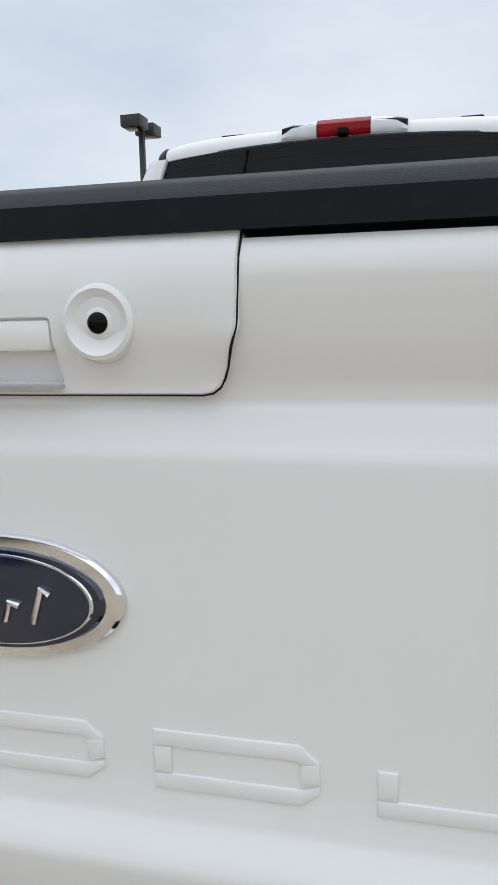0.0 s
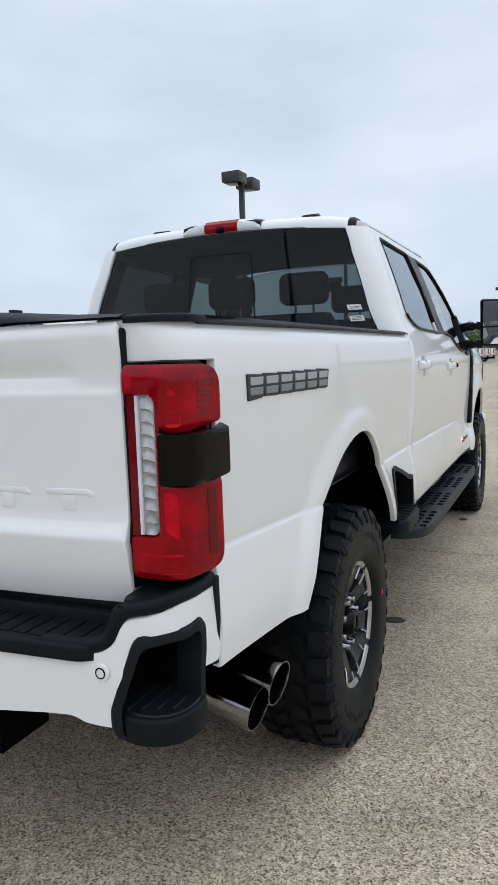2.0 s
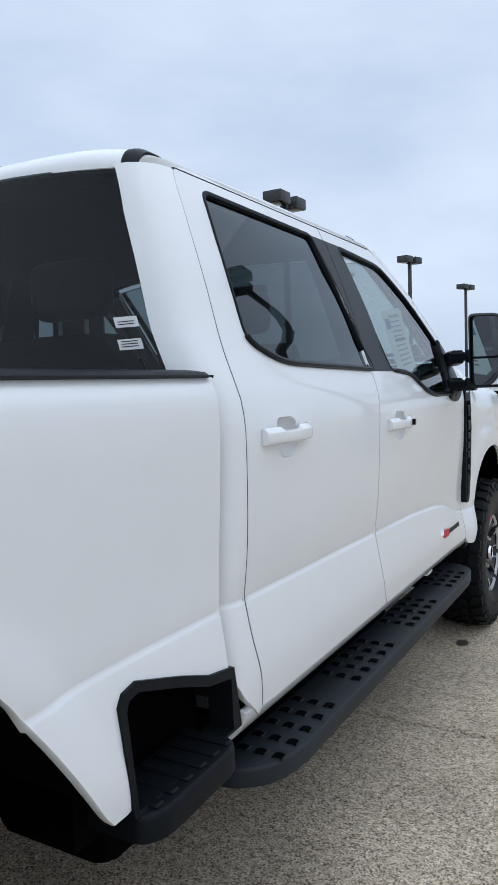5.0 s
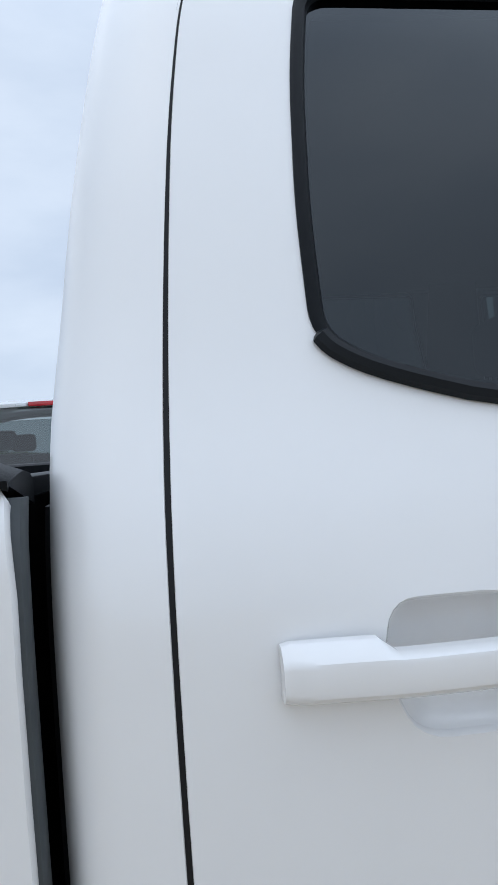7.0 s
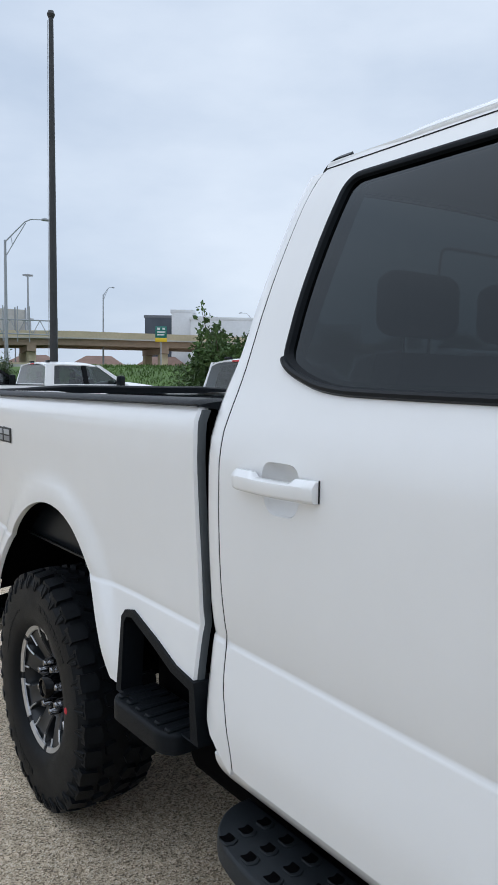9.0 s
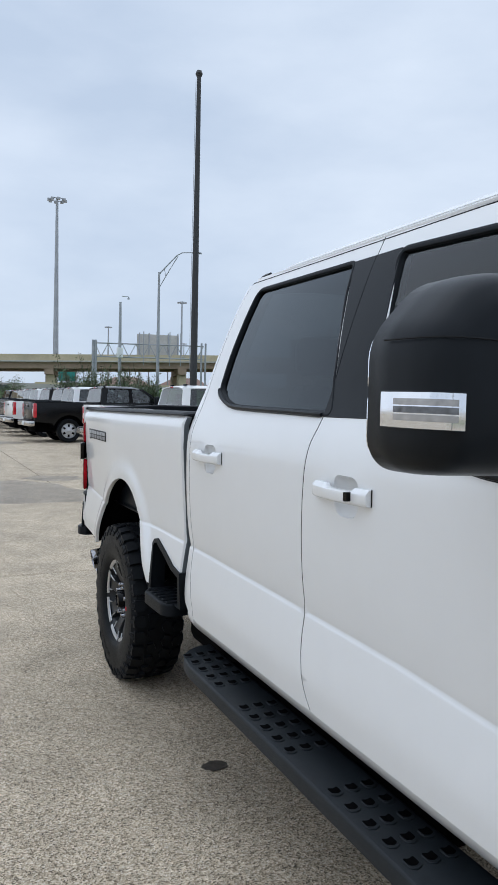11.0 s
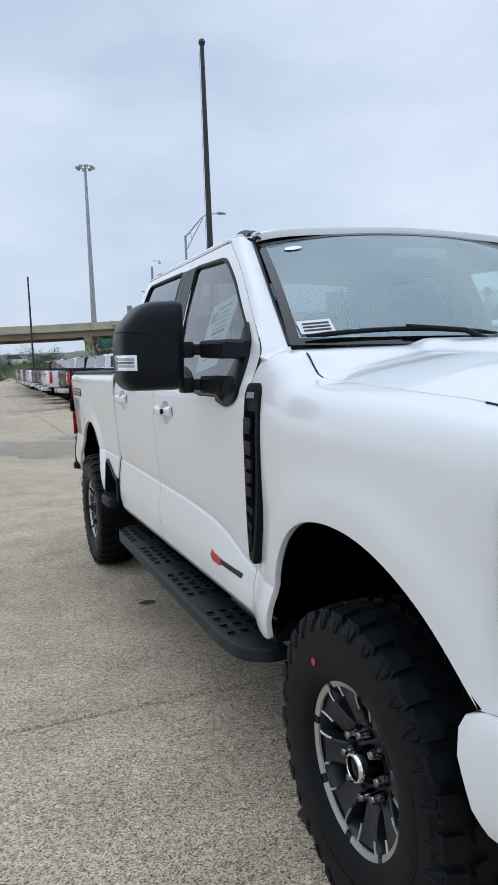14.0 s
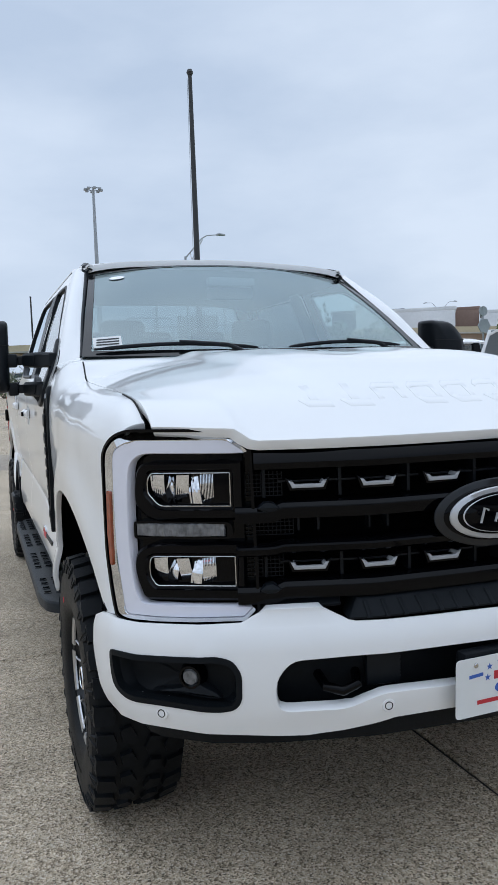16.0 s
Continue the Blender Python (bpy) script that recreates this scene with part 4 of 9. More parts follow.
# ---------------------------------------------------------------- pickup truck: wheels
def tyre_mesh():
    bm = bmesh.new()
    profile = [(0.226, -0.118), (0.240, -0.130), (0.30, -0.144), (0.36, -0.143), (0.398, -0.132), (0.412, -0.118), (0.416, -0.09), (0.418, 0.0), (0.416, 0.09),
               (0.412, 0.118), (0.398, 0.132), (0.385, 0.1375), (0.381, 0.1405), (0.36, 0.143), (0.345, 0.1435), (0.30, 0.144), (0.262, 0.139), (0.240, 0.130), (0.226, 0.118)]
    join(bm, spin(profile, 96))
    rng = random.Random(4)

    def block(corners, r0, r1, slope=0.0):
        """A tread block from a plan of (angle, width) corners."""
        low = [bm.verts.new((r0 * math.cos(a), r0 * math.sin(a), w)) for a, w in corners]
        ca, cw = sum(c[0] for c in corners) / len(corners), sum(c[1] for c in corners) / len(corners)
        top = []
        for a, w in corners:
            a, w = ca + (a - ca) * 0.90, cw + (w - cw) * 0.92
            r = r1 - slope * max(0.0, (abs(w) - 0.10) / 0.03)
            top.append(bm.verts.new((r * math.cos(a), r * math.sin(a), w)))
        n = len(corners)
        bm.faces.new(top)
        for i in range(n):
            bm.faces.new((low[i], low[(i + 1) % n], top[(i + 1) % n], top[i]))

    n = 32
    for i in range(n):
        a, da = 2 * math.pi * i / n, 2 * math.pi / n
        for side in (1, -1):
            o = 0.0 if side > 0 else da * 0.5
            long = 0.136 if i % 2 else 0.131
            pts = [(a + o, 0.078 * side), (a + o + da * 0.32, 0.070 * side), (a + o + da * 0.72, 0.080 * side), (a + o + da * 0.76, long * side), (a + o + da * 0.40, (long + 0.003) * side), (a + o - da * 0.02, long * side)]
            block(pts if side > 0 else pts[::-1], 0.395, 0.431, 0.009)
            pts = [(a + o + da * 0.1, 0.022 * side), (a + o + da * 0.45, 0.010 * side), (a + o + da * 0.92, 0.028 * side), (a + o + da * 0.82, 0.064 * side), (a + o + da * 0.35, 0.058 * side)]
            block(pts if side > 0 else pts[::-1], 0.412, 0.4315)
            lug = [(a + o + da * 0.08, 0.126 * side), (a + o + da * 0.66, 0.126 * side), (a + o + da * 0.56, 0.139 * side), (a + o + da * 0.2, 0.139 * side)]
            rings = []
            for r, w, k in ((0.412, 0.131, 1.0), (0.395, 0.1385, 0.95), (0.372, 0.1432, 0.45), (0.366, 0.1425, 0.2)):
                mid = a + o + da * 0.37
                rings.append([(r * math.cos(mid + k * da * 0.27 * q), r * math.sin(mid + k * da * 0.27 * q), (w + lift) * side) for q, lift in ((-1, -0.004), (-0.8, 0.0032), (-0.35, 0.0032), (-0.2, 0.0005), (0.2, 0.0005), (0.35, 0.0032), (0.8, 0.0032), (1, -0.004))])
            join(bm, loft(rings, True, True))
    for r, start, count, span in ((0.322, 0.5, 8, 0.085), (0.322, 3.7, 8, 0.085), (0.30, 2.0, 14, 0.05)):
        for i in range(count):
            a = start + i * span * 1.25
            h = 0.011 if span > 0.06 else 0.004
            for k in ((0, 0.3), (0.62, 0.85)) if i % 3 else ((0, 0.85),):
                rings = []
                for aa in np.linspace(a + span * k[0], a + span * k[1], 3):
                    rings.append([((r + d) * math.cos(aa), (r + d) * math.sin(aa), 0.1435 + w) for d, w in ((-h, -0.002), (-h, 0.0015), (h, 0.0015), (h, -0.002))])
                join(bm, loft(rings))
    bmesh.ops.recalc_face_normals(bm, faces=bm.faces)
    return bm


def rim_meshes():
    """The dark body of a wheel, its machined faces, and the windows' bright edges."""
    body, bright = bmesh.new(), bmesh.new()
    join(body, spin([(0.224, -0.118), (0.215, -0.11), (0.200, -0.10), (0.198, 0.02), (0.205, 0.085), (0.213, 0.098), (0.2165, 0.103)], 64))
    join(body, spin([(0.2165, 0.103), (0.218, 0.112), (0.2285, 0.115), (0.232, 0.118), (0.231, 0.108)], 64))
    join(body, spin([(0.115, 0.030), (0.118, 0.062), (0.112, 0.072), (0.104, 0.066), (0.098, 0.052), (0.0, 0.050)], 48))
    for i in range(8):
        turn = Matrix.Rotation(2 * math.pi * (i + 0.5) / 8, 4, "Z")
        rings = []
        for r, half, low, high in ((0.100, 0.034, 0.02, 0.070), (0.13, 0.0325, 0.03, 0.082), (0.165, 0.035, 0.05, 0.094), (0.195, 0.043, 0.07, 0.101), (0.214, 0.055, 0.085, 0.104)):
            rings.append([(r, -half - 0.006, low), (r, -half, high - 0.004), (r, -half + 0.005, high), (r, -half * 0.5, high - 0.004), (r, half * 0.5, high - 0.004), (r, half - 0.005, high), (r, half, high - 0.004), (r, half + 0.006, low)])
        join(body, loft(rings), turn)
        for q in (-1, 1):
            edge = [(0.158, q * 0.0345, 0.093), (0.178, q * 0.0375, 0.0985), (0.195, q * 0.0425, 0.103), (0.207, q * 0.050, 0.1055)]
            join(bright, tube(edge if (i + (q > 0)) % 2 else edge[1:], 0.0036, 6), turn)
        arc = []
        for a in np.linspace(-0.335, 0.335, 9):
            arc.append([(r * math.cos(a), r * math.sin(a), h) for r, h in ((0.2095, 0.1055), (0.2105, 0.1115), (0.2265, 0.1172), (0.2290, 0.1145))])
        join(bright, loft(arc, True, True), turn)
    bmesh.ops.recalc_face_normals(body, faces=body.faces)
    return body, bright


tyre_bm = tyre_mesh()
rim_bm, bright_bm = rim_meshes()
first_wheel = part("wheel", rim_bm, GUNMETAL, truck, "dark grey eight-spoke alloy wheel with machined edges")
part("tyre", tyre_bm, RUBBER, first_wheel, "black knobbly all-terrain tyre", sharp=30)
part("rim_edge", bright_bm, MACHINED, first_wheel)
part("hub", spin([(0.050, 0.040), (0.048, 0.082), (0.045, 0.088), (0.042, 0.108), (0.036, 0.115), (0.030, 0.116), (0.028, 0.108), (0.024, 0.106), (0.022, 0.111), (0.0, 0.113)], 32), GLOSS, first_wheel)
hub_ring = part("hub_ring", spin([(0.0435, 0.094), (0.042, 0.109), (0.038, 0.1165), (0.033, 0.118), (0.0315, 0.113)], 32), CHROME, first_wheel)
nut = spin([(0.0165, 0.05), (0.0165, 0.080), (0.0135, 0.084), (0.0135, 0.094), (0.0100, 0.101), (0.0, 0.103)], 12)
nut_mesh = part("lug_nut", nut, PIPE, first_wheel)
for i in range(8):
    a = 2 * math.pi * (i + 0.25) / 8
    one = nut_mesh if i == 0 else nut_mesh.copy()
    if i:
        scene.collection.objects.link(one)
    one.location = (0.086 * math.cos(a), 0.086 * math.sin(a), 0)
dot = part("tyre_mark", spin([(0.0, 0.1452), (0.010, 0.1452), (0.0115, 0.1435)], 16), INKRED, first_wheel, "small red paint dot")
dot.location = (0.29, 0, 0)
part("brake_disc", spin([(0.175, -0.02), (0.175, 0.005), (0.08, 0.008), (0.0, 0.02)], 32), DARK, first_wheel)
places = [(1, WHEELBASE, 215), (1, 0.0, 96), (-1, 0.0, 40), (-1, WHEELBASE, 10)]
for i, (s, y, spin_deg) in enumerate(places):
    m = Matrix.Translation((s * 0.889, y, AXLE_Z)) @ Matrix.Rotation(radians(90 * s), 4, "Y") @ Matrix.Rotation(radians(spin_deg), 4, "Z")
    if i == 0:
        first_wheel.matrix_basis = m
    else:
        wheel = first_wheel.copy()
        scene.collection.objects.link(wheel)
        wheel.matrix_basis = m
        for child in first_wheel.children:
            if child.name == hub_ring.name and y == 0.0:
                continue
            twin = child.copy()
            scene.collection.objects.link(twin)
            twin.parent = wheel

# wheel housings, chassis and floor
for s in (1, -1):
    for arch, y0, y1 in ((REAR_ARCH, -0.62, 0.68), (FRONT_ARCH, 3.5, 4.62)):
        c = ((y0 + y1) / 2, 0.55)
        rings = []
        for x, k in ((0.985, 1.012), (0.975, 1.03), (0.93, 1.05), (0.55, 1.05)):
            rings.append([(s * x, c[0] + (y - c[0]) * k, max(c[1] + (z - c[1]) * k, 0.50)) for y, z in arch])
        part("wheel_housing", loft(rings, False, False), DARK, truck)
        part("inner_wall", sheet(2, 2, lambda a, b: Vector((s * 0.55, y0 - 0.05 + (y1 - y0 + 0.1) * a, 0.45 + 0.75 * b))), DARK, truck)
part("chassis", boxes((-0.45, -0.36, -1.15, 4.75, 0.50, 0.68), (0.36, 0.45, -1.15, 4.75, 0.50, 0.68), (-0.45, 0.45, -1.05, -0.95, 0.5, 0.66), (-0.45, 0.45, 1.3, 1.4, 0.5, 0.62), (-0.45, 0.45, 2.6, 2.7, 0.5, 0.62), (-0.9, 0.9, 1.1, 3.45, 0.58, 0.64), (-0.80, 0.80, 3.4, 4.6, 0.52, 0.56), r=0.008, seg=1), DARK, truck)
for y in (0.0, WHEELBASE):
    part("axle", join(tube([(-0.80, y, AXLE_Z), (0.80, y, AXLE_Z)], 0.05, 14), join(spin([(0.0, -0.14), (0.10, -0.12), (0.16, 0.0), (0.10, 0.12), (0.0, 0.14)], 20), bmesh.new(), None), Matrix.Translation((0.1, y, AXLE_Z)) @ Matrix.Rotation(radians(90), 4, "X")), DARK, truck)
    for s in (1, -1):
        part("shock_absorber", tube([(s * 0.50, y - 0.10, 0.42), (s * 0.46, y - 0.05, 0.85)], [0.03, 0.03], 12), DARK, truck)
hitch = part("trailer_hitch", box(-0.42, 0.42, -1.18, -1.10, 0.50, 0.57, 0.004), DARK, truck)
part("receiver", box(-0.035, 0.035, -1.30, -1.1, 0.46, 0.53, 0.004), DARK, hitch)
part("receiver_collar", box(-0.05, 0.05, -1.305, -1.285, 0.445, 0.545, 0.01), DARK, hitch)
for x in (-0.195, 0.195):
    part("chain_plate", box(x - 0.015, x + 0.015, -1.22, -1.16, 0.44, 0.56, 0.004), DARK, hitch)
for x, wide, back in ((0.35, 0.01, -1.25), (0.48, 0.02, -1.26)):
    part("hitch_hanger", box(x - wide, x + wide, back, -1.09, 0.502, 0.60, 0.004), DARK, hitch)

# bed: floor, inner walls, front wall, rail caps
part("bed_floor", sheet(60, 2, lambda a, b: Vector((-0.93 + 1.86 * a, -1.10 + 2.12 * b, 0.93 + 0.012 * (1 if int(a * 60) % 6 < 3 else 0)))), BLACK, truck)
for s in (1, -1):
    part("bed_inner_wall", sheet(24, 12, lambda a, b: Vector((s * (0.905 - 0.012 * smooth((b - 0.3) / 0.05) + 0.02 * smooth((b - 0.80) / 0.05)), -1.12 + 2.14 * a, 0.92 + 0.555 * b))), SATIN, truck)
    rings = []
    for y in list(np.linspace(-1.04, 0.98, 24)) + [1.012, 1.032]:
        low = 1.484
        high = 1.494 - (0.008 if y > 1.02 else 0)
        inset = 0.030 * smooth((-1.05 - y) / 0.1) ** 2 + 0.040 * smooth((-0.15 - y) / 0.95)
        rings.append([(s * x, y, z) for x, z in ((0.885, low - 0.02), (0.885, high), (0.90, high + 0.006), (0.93, high + 0.0085), (0.955, high + 0.006), (0.988 - inset, high + 0.001), (0.9965 - inset, high - 0.006), (0.9985 - inset, low + 0.004), (0.992 - inset, low))])
    part("rail_cap", loft(rings), BLACK, truck)
    plan = [(0.822, -1.1515), (0.868, -1.1515)] + [(0.868 + 0.0915 * math.sin(k), -1.06 - 0.0915 * math.cos(k)) for k in np.linspace(0.12, math.pi / 2, 10)] + [(0.9600, -1.03), (0.885, -1.03), (0.822, -1.06)]
    corner = prism(plan, 1.484, 1.5015, lambda u, v, w: Vector((s * u, v, w)), 0.008, 3)
    part("rail_corner_cap", corner, BLACK, truck)
    part("tie_down", box(s * 0.875, s * 0.895, 0.86, 0.90, 1.385, 1.452, 0.006), STEEL, truck)
part("bed_front_wall", box(-0.93, 0.93, 0.985, 1.016, 0.92, 1.488, 0.006), SATIN, truck)
# Both panels are coloured black to paint the shade between bed and cab.
part("bed_front_panel", box(-0.955, 0.955, 1.0175, 1.0215, 0.80, 1.468, 0.002), DARK, truck)
part("cab_back_panel", box(-0.90, 0.90, 1.056, 1.062, 0.75, 1.45, 0.003), DARK, truck)
part("tailgate_inner", box(-0.825, 0.825, -1.16, -1.11, 0.90, 1.475, 0.008), BLACK, tailgate)
rings = []
for x in [-0.813, -0.80] + list(np.linspace(-0.7, 0.7, 29)) + [0.80, 0.813]:
    low = 1.478 + 0.011 * smooth((abs(x) - 0.41) / 0.06)
    bow = 0.022 * (abs(x) / 0.84) ** 4
    dip = 0.022 * smooth((abs(x) - 0.40) / 0.40)
    rings.append([(x, y + bow, max(z, low + 0.008)) for y, z in ((-1.11, low - 0.01), (-1.112, 1.518 - dip), (-1.122, 1.526 - dip), (-1.15, 1.528 - dip), (-1.178, 1.519 - dip), (-1.192, 1.508 - dip * 0.6), (-1.196, low + 0.006), (-1.190, low))])
part("tailgate_cap", loft(rings), BLACK, tailgate)
emblem(tailgate, -0.012, -1.186, 1.224, 0.099, 0.0495, NAVY)

# end flange of the bed, and the gap filler between bed and cab
for s in (1, -1):
    edge_x = lambda z: side_x(1.02, z, True)
    part("bed_flange", loft([[(s * (edge_x(z) - 0.03), 1.020, z), (s * (edge_x(z) - 0.010), 1.030, z), (s * (edge_x(z) - 0.011), 1.038, z), (s * (edge_x(z) - 0.016), 1.041, z), (s * (edge_x(z) - 0.03), 1.041, z)] for z in np.linspace(0.80, 1.474, 24)]), FLANGE, truck)
    rings = []
    for z in np.linspace(0.72, 1.462, 22):
        x = side_x(1.06, z)
        rings.append([(s * (x - 0.11), 1.044, z), (s * (x - 0.075), 1.045, z), (s * (x - 0.068), 1.052, z), (s * (x - 0.075), 1.060, z), (s * (x - 0.11), 1.062, z)])
    part("bed_gap_seal", loft(rings), SEAL, truck)

# bed side step
for s in (1, -1):
    hole = [(0.672, 0.66), (0.664, 0.855), (0.675, 0.872), (0.705, 0.878), (0.835, 0.838), (0.94, 0.800), (1.03, 0.785), (1.035, 0.66)]
    rim = [(0.652, 0.655), (0.645, 0.868), (0.662, 0.890), (0.705, 0.899), (0.845, 0.858), (0.952, 0.821), (1.048, 0.806), (1.072, 0.655)]
    at = lambda u, v, w: Vector((s * (side_x(u, max(v, 0.70)) + w), u, v))
    step = part("bed_side_step", ring_bar(rim, hole, at, -0.06, 0.008), BLACK, truck, sharp=25)
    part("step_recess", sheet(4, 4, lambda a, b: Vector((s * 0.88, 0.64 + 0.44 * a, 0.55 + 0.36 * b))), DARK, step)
    pad = prism(rounded([(0.66, 0.90), (1.0, 0.90), (1.0, 1.035), (0.96, 1.062), (0.70, 1.062), (0.66, 1.03)], [0, 0, 0.02, 0.03, 0.03, 0.02], 4), 0.600, 0.655, lambda u, v, w: Vector((s * v, u, w + 0.02 * (u - 0.66))), 0.012, 3)
    part("step_pad", pad, BLACK, step)
    for k in range(6):
        y = 0.695 + 0.052 * k
        ridge = prism(rounded([(y, 0.915), (y + 0.026, 0.915), (y + 0.026, 1.045), (y, 1.045)], 0.008, 3), 0.650, 0.663, lambda u, v, w: Vector((s * v, u, w + 0.02 * (u - 0.66))), 0.004, 1)
        part("tread_ridge", ridge, BLACK, step)

# running boards
for s in (1, -1):
    part("splash_flap", box(min(s * 0.86, s * 0.992), max(s * 0.86, s * 0.992), 3.462, 3.528, 0.575, 0.640, 0.012), BLACK, truck)
    plan = rounded([(1.11, 0.885), (3.40, 0.885), (3.405, 0.96), (3.34, 1.050), (3.18, 1.072), (1.30, 1.066), (1.18, 1.040), (1.115, 0.96)], [0.01, 0.01, 0.03, 0.06, 0.05, 0.06, 0.06, 0.04], 5)
    at = lambda u, v, w: Vector((s * v, u, w))
    holes, ridges = [], []
    for base in (1.25, 1.80, 2.38, 2.98):
        for row in range(5 if base < 2.9 else 4):
            for col in range(3):
                y, x = base - 0.02 + 0.082 * row, 0.925 + 0.053 * col
                ridges.append((y, x))
    board = part("running_board", prism(plan, 0.458, 0.508, at, 0.012, 3), BOARD, truck, "black textured running board", sharp=30)
    slot = rounded([(-0.020, -0.018), (0.012, -0.018), (0.020, 0.0), (0.012, 0.018), (-0.020, 0.018), (-0.012, 0.0)], 0.005, 2)
    shape = prism(slot, 0.5065, 0.5115, lambda u, v, w: Vector((s * v, u, w)), 0.0015, 1)
    # Dark plates on the cleats paint the shade of slots; none are cut.
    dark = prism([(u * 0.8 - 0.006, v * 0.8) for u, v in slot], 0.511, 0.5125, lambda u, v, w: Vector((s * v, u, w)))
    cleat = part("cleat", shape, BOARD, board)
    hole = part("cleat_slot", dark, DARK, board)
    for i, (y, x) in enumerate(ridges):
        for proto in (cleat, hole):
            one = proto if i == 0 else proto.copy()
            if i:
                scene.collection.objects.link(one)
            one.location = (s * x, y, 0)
    for y in (1.3, 2.2, 3.1):
        part("board_bracket", box(s * 0.60, s * 0.93, y, y + 0.06, 0.44, 0.49, 0.01), DARK, board)


# ---------------------------------------------------------------- pickup truck: rear
class Plan:
    """A smooth line seen from above, run along by its length; mirrored for u below nought."""
    def __init__(self, xs, ys, sigma=0.02):
        t = np.linspace(0, 1, 1500)
        knots = np.linspace(0, 1, len(xs))
        fx, fy = np.interp(t, knots, xs), np.interp(t, knots, ys)
        n = max(3, int(sigma * 1500 / 0.9))
        w = np.hanning(n + 2)[1:-1]
        pad = n // 2
        self.x = np.convolve(np.pad(fx, (pad, n - 1 - pad), "reflect", reflect_type="odd"), w / w.sum(), "valid")
        self.y = np.convolve(np.pad(fy, (pad, n - 1 - pad), "reflect", reflect_type="odd"), w / w.sum(), "valid")
        self.x -= self.x[0] - xs[0]
        self.u = np.r_[0, np.cumsum(np.hypot(np.diff(self.x), np.diff(self.y)))]

    def at(self, u, z, w=0.0):
        a, s = abs(u), (1 if u >= 0 else -1)
        x, y = np.interp(a, self.u, self.x), np.interp(a, self.u, self.y)
        x2, y2 = np.interp(a + 0.004, self.u, self.x), np.interp(a + 0.004, self.u, self.y)
        if a + 0.004 > self.u[-1]:
            x2, y2 = 2 * x - np.interp(a - 0.004, self.u, self.x), 2 * y - np.interp(a - 0.004, self.u, self.y)
        t = Vector((x2 - x, y2 - y)).normalized()
        nx, ny = (-t.y, t.x)
        if nx + ny * (1 if self.y[0] > self.y[-1] else -1) < 0:
            nx, ny = -nx, -ny
        return Vector((s * (float(x) + nx * w), float(y) + ny * w, z))


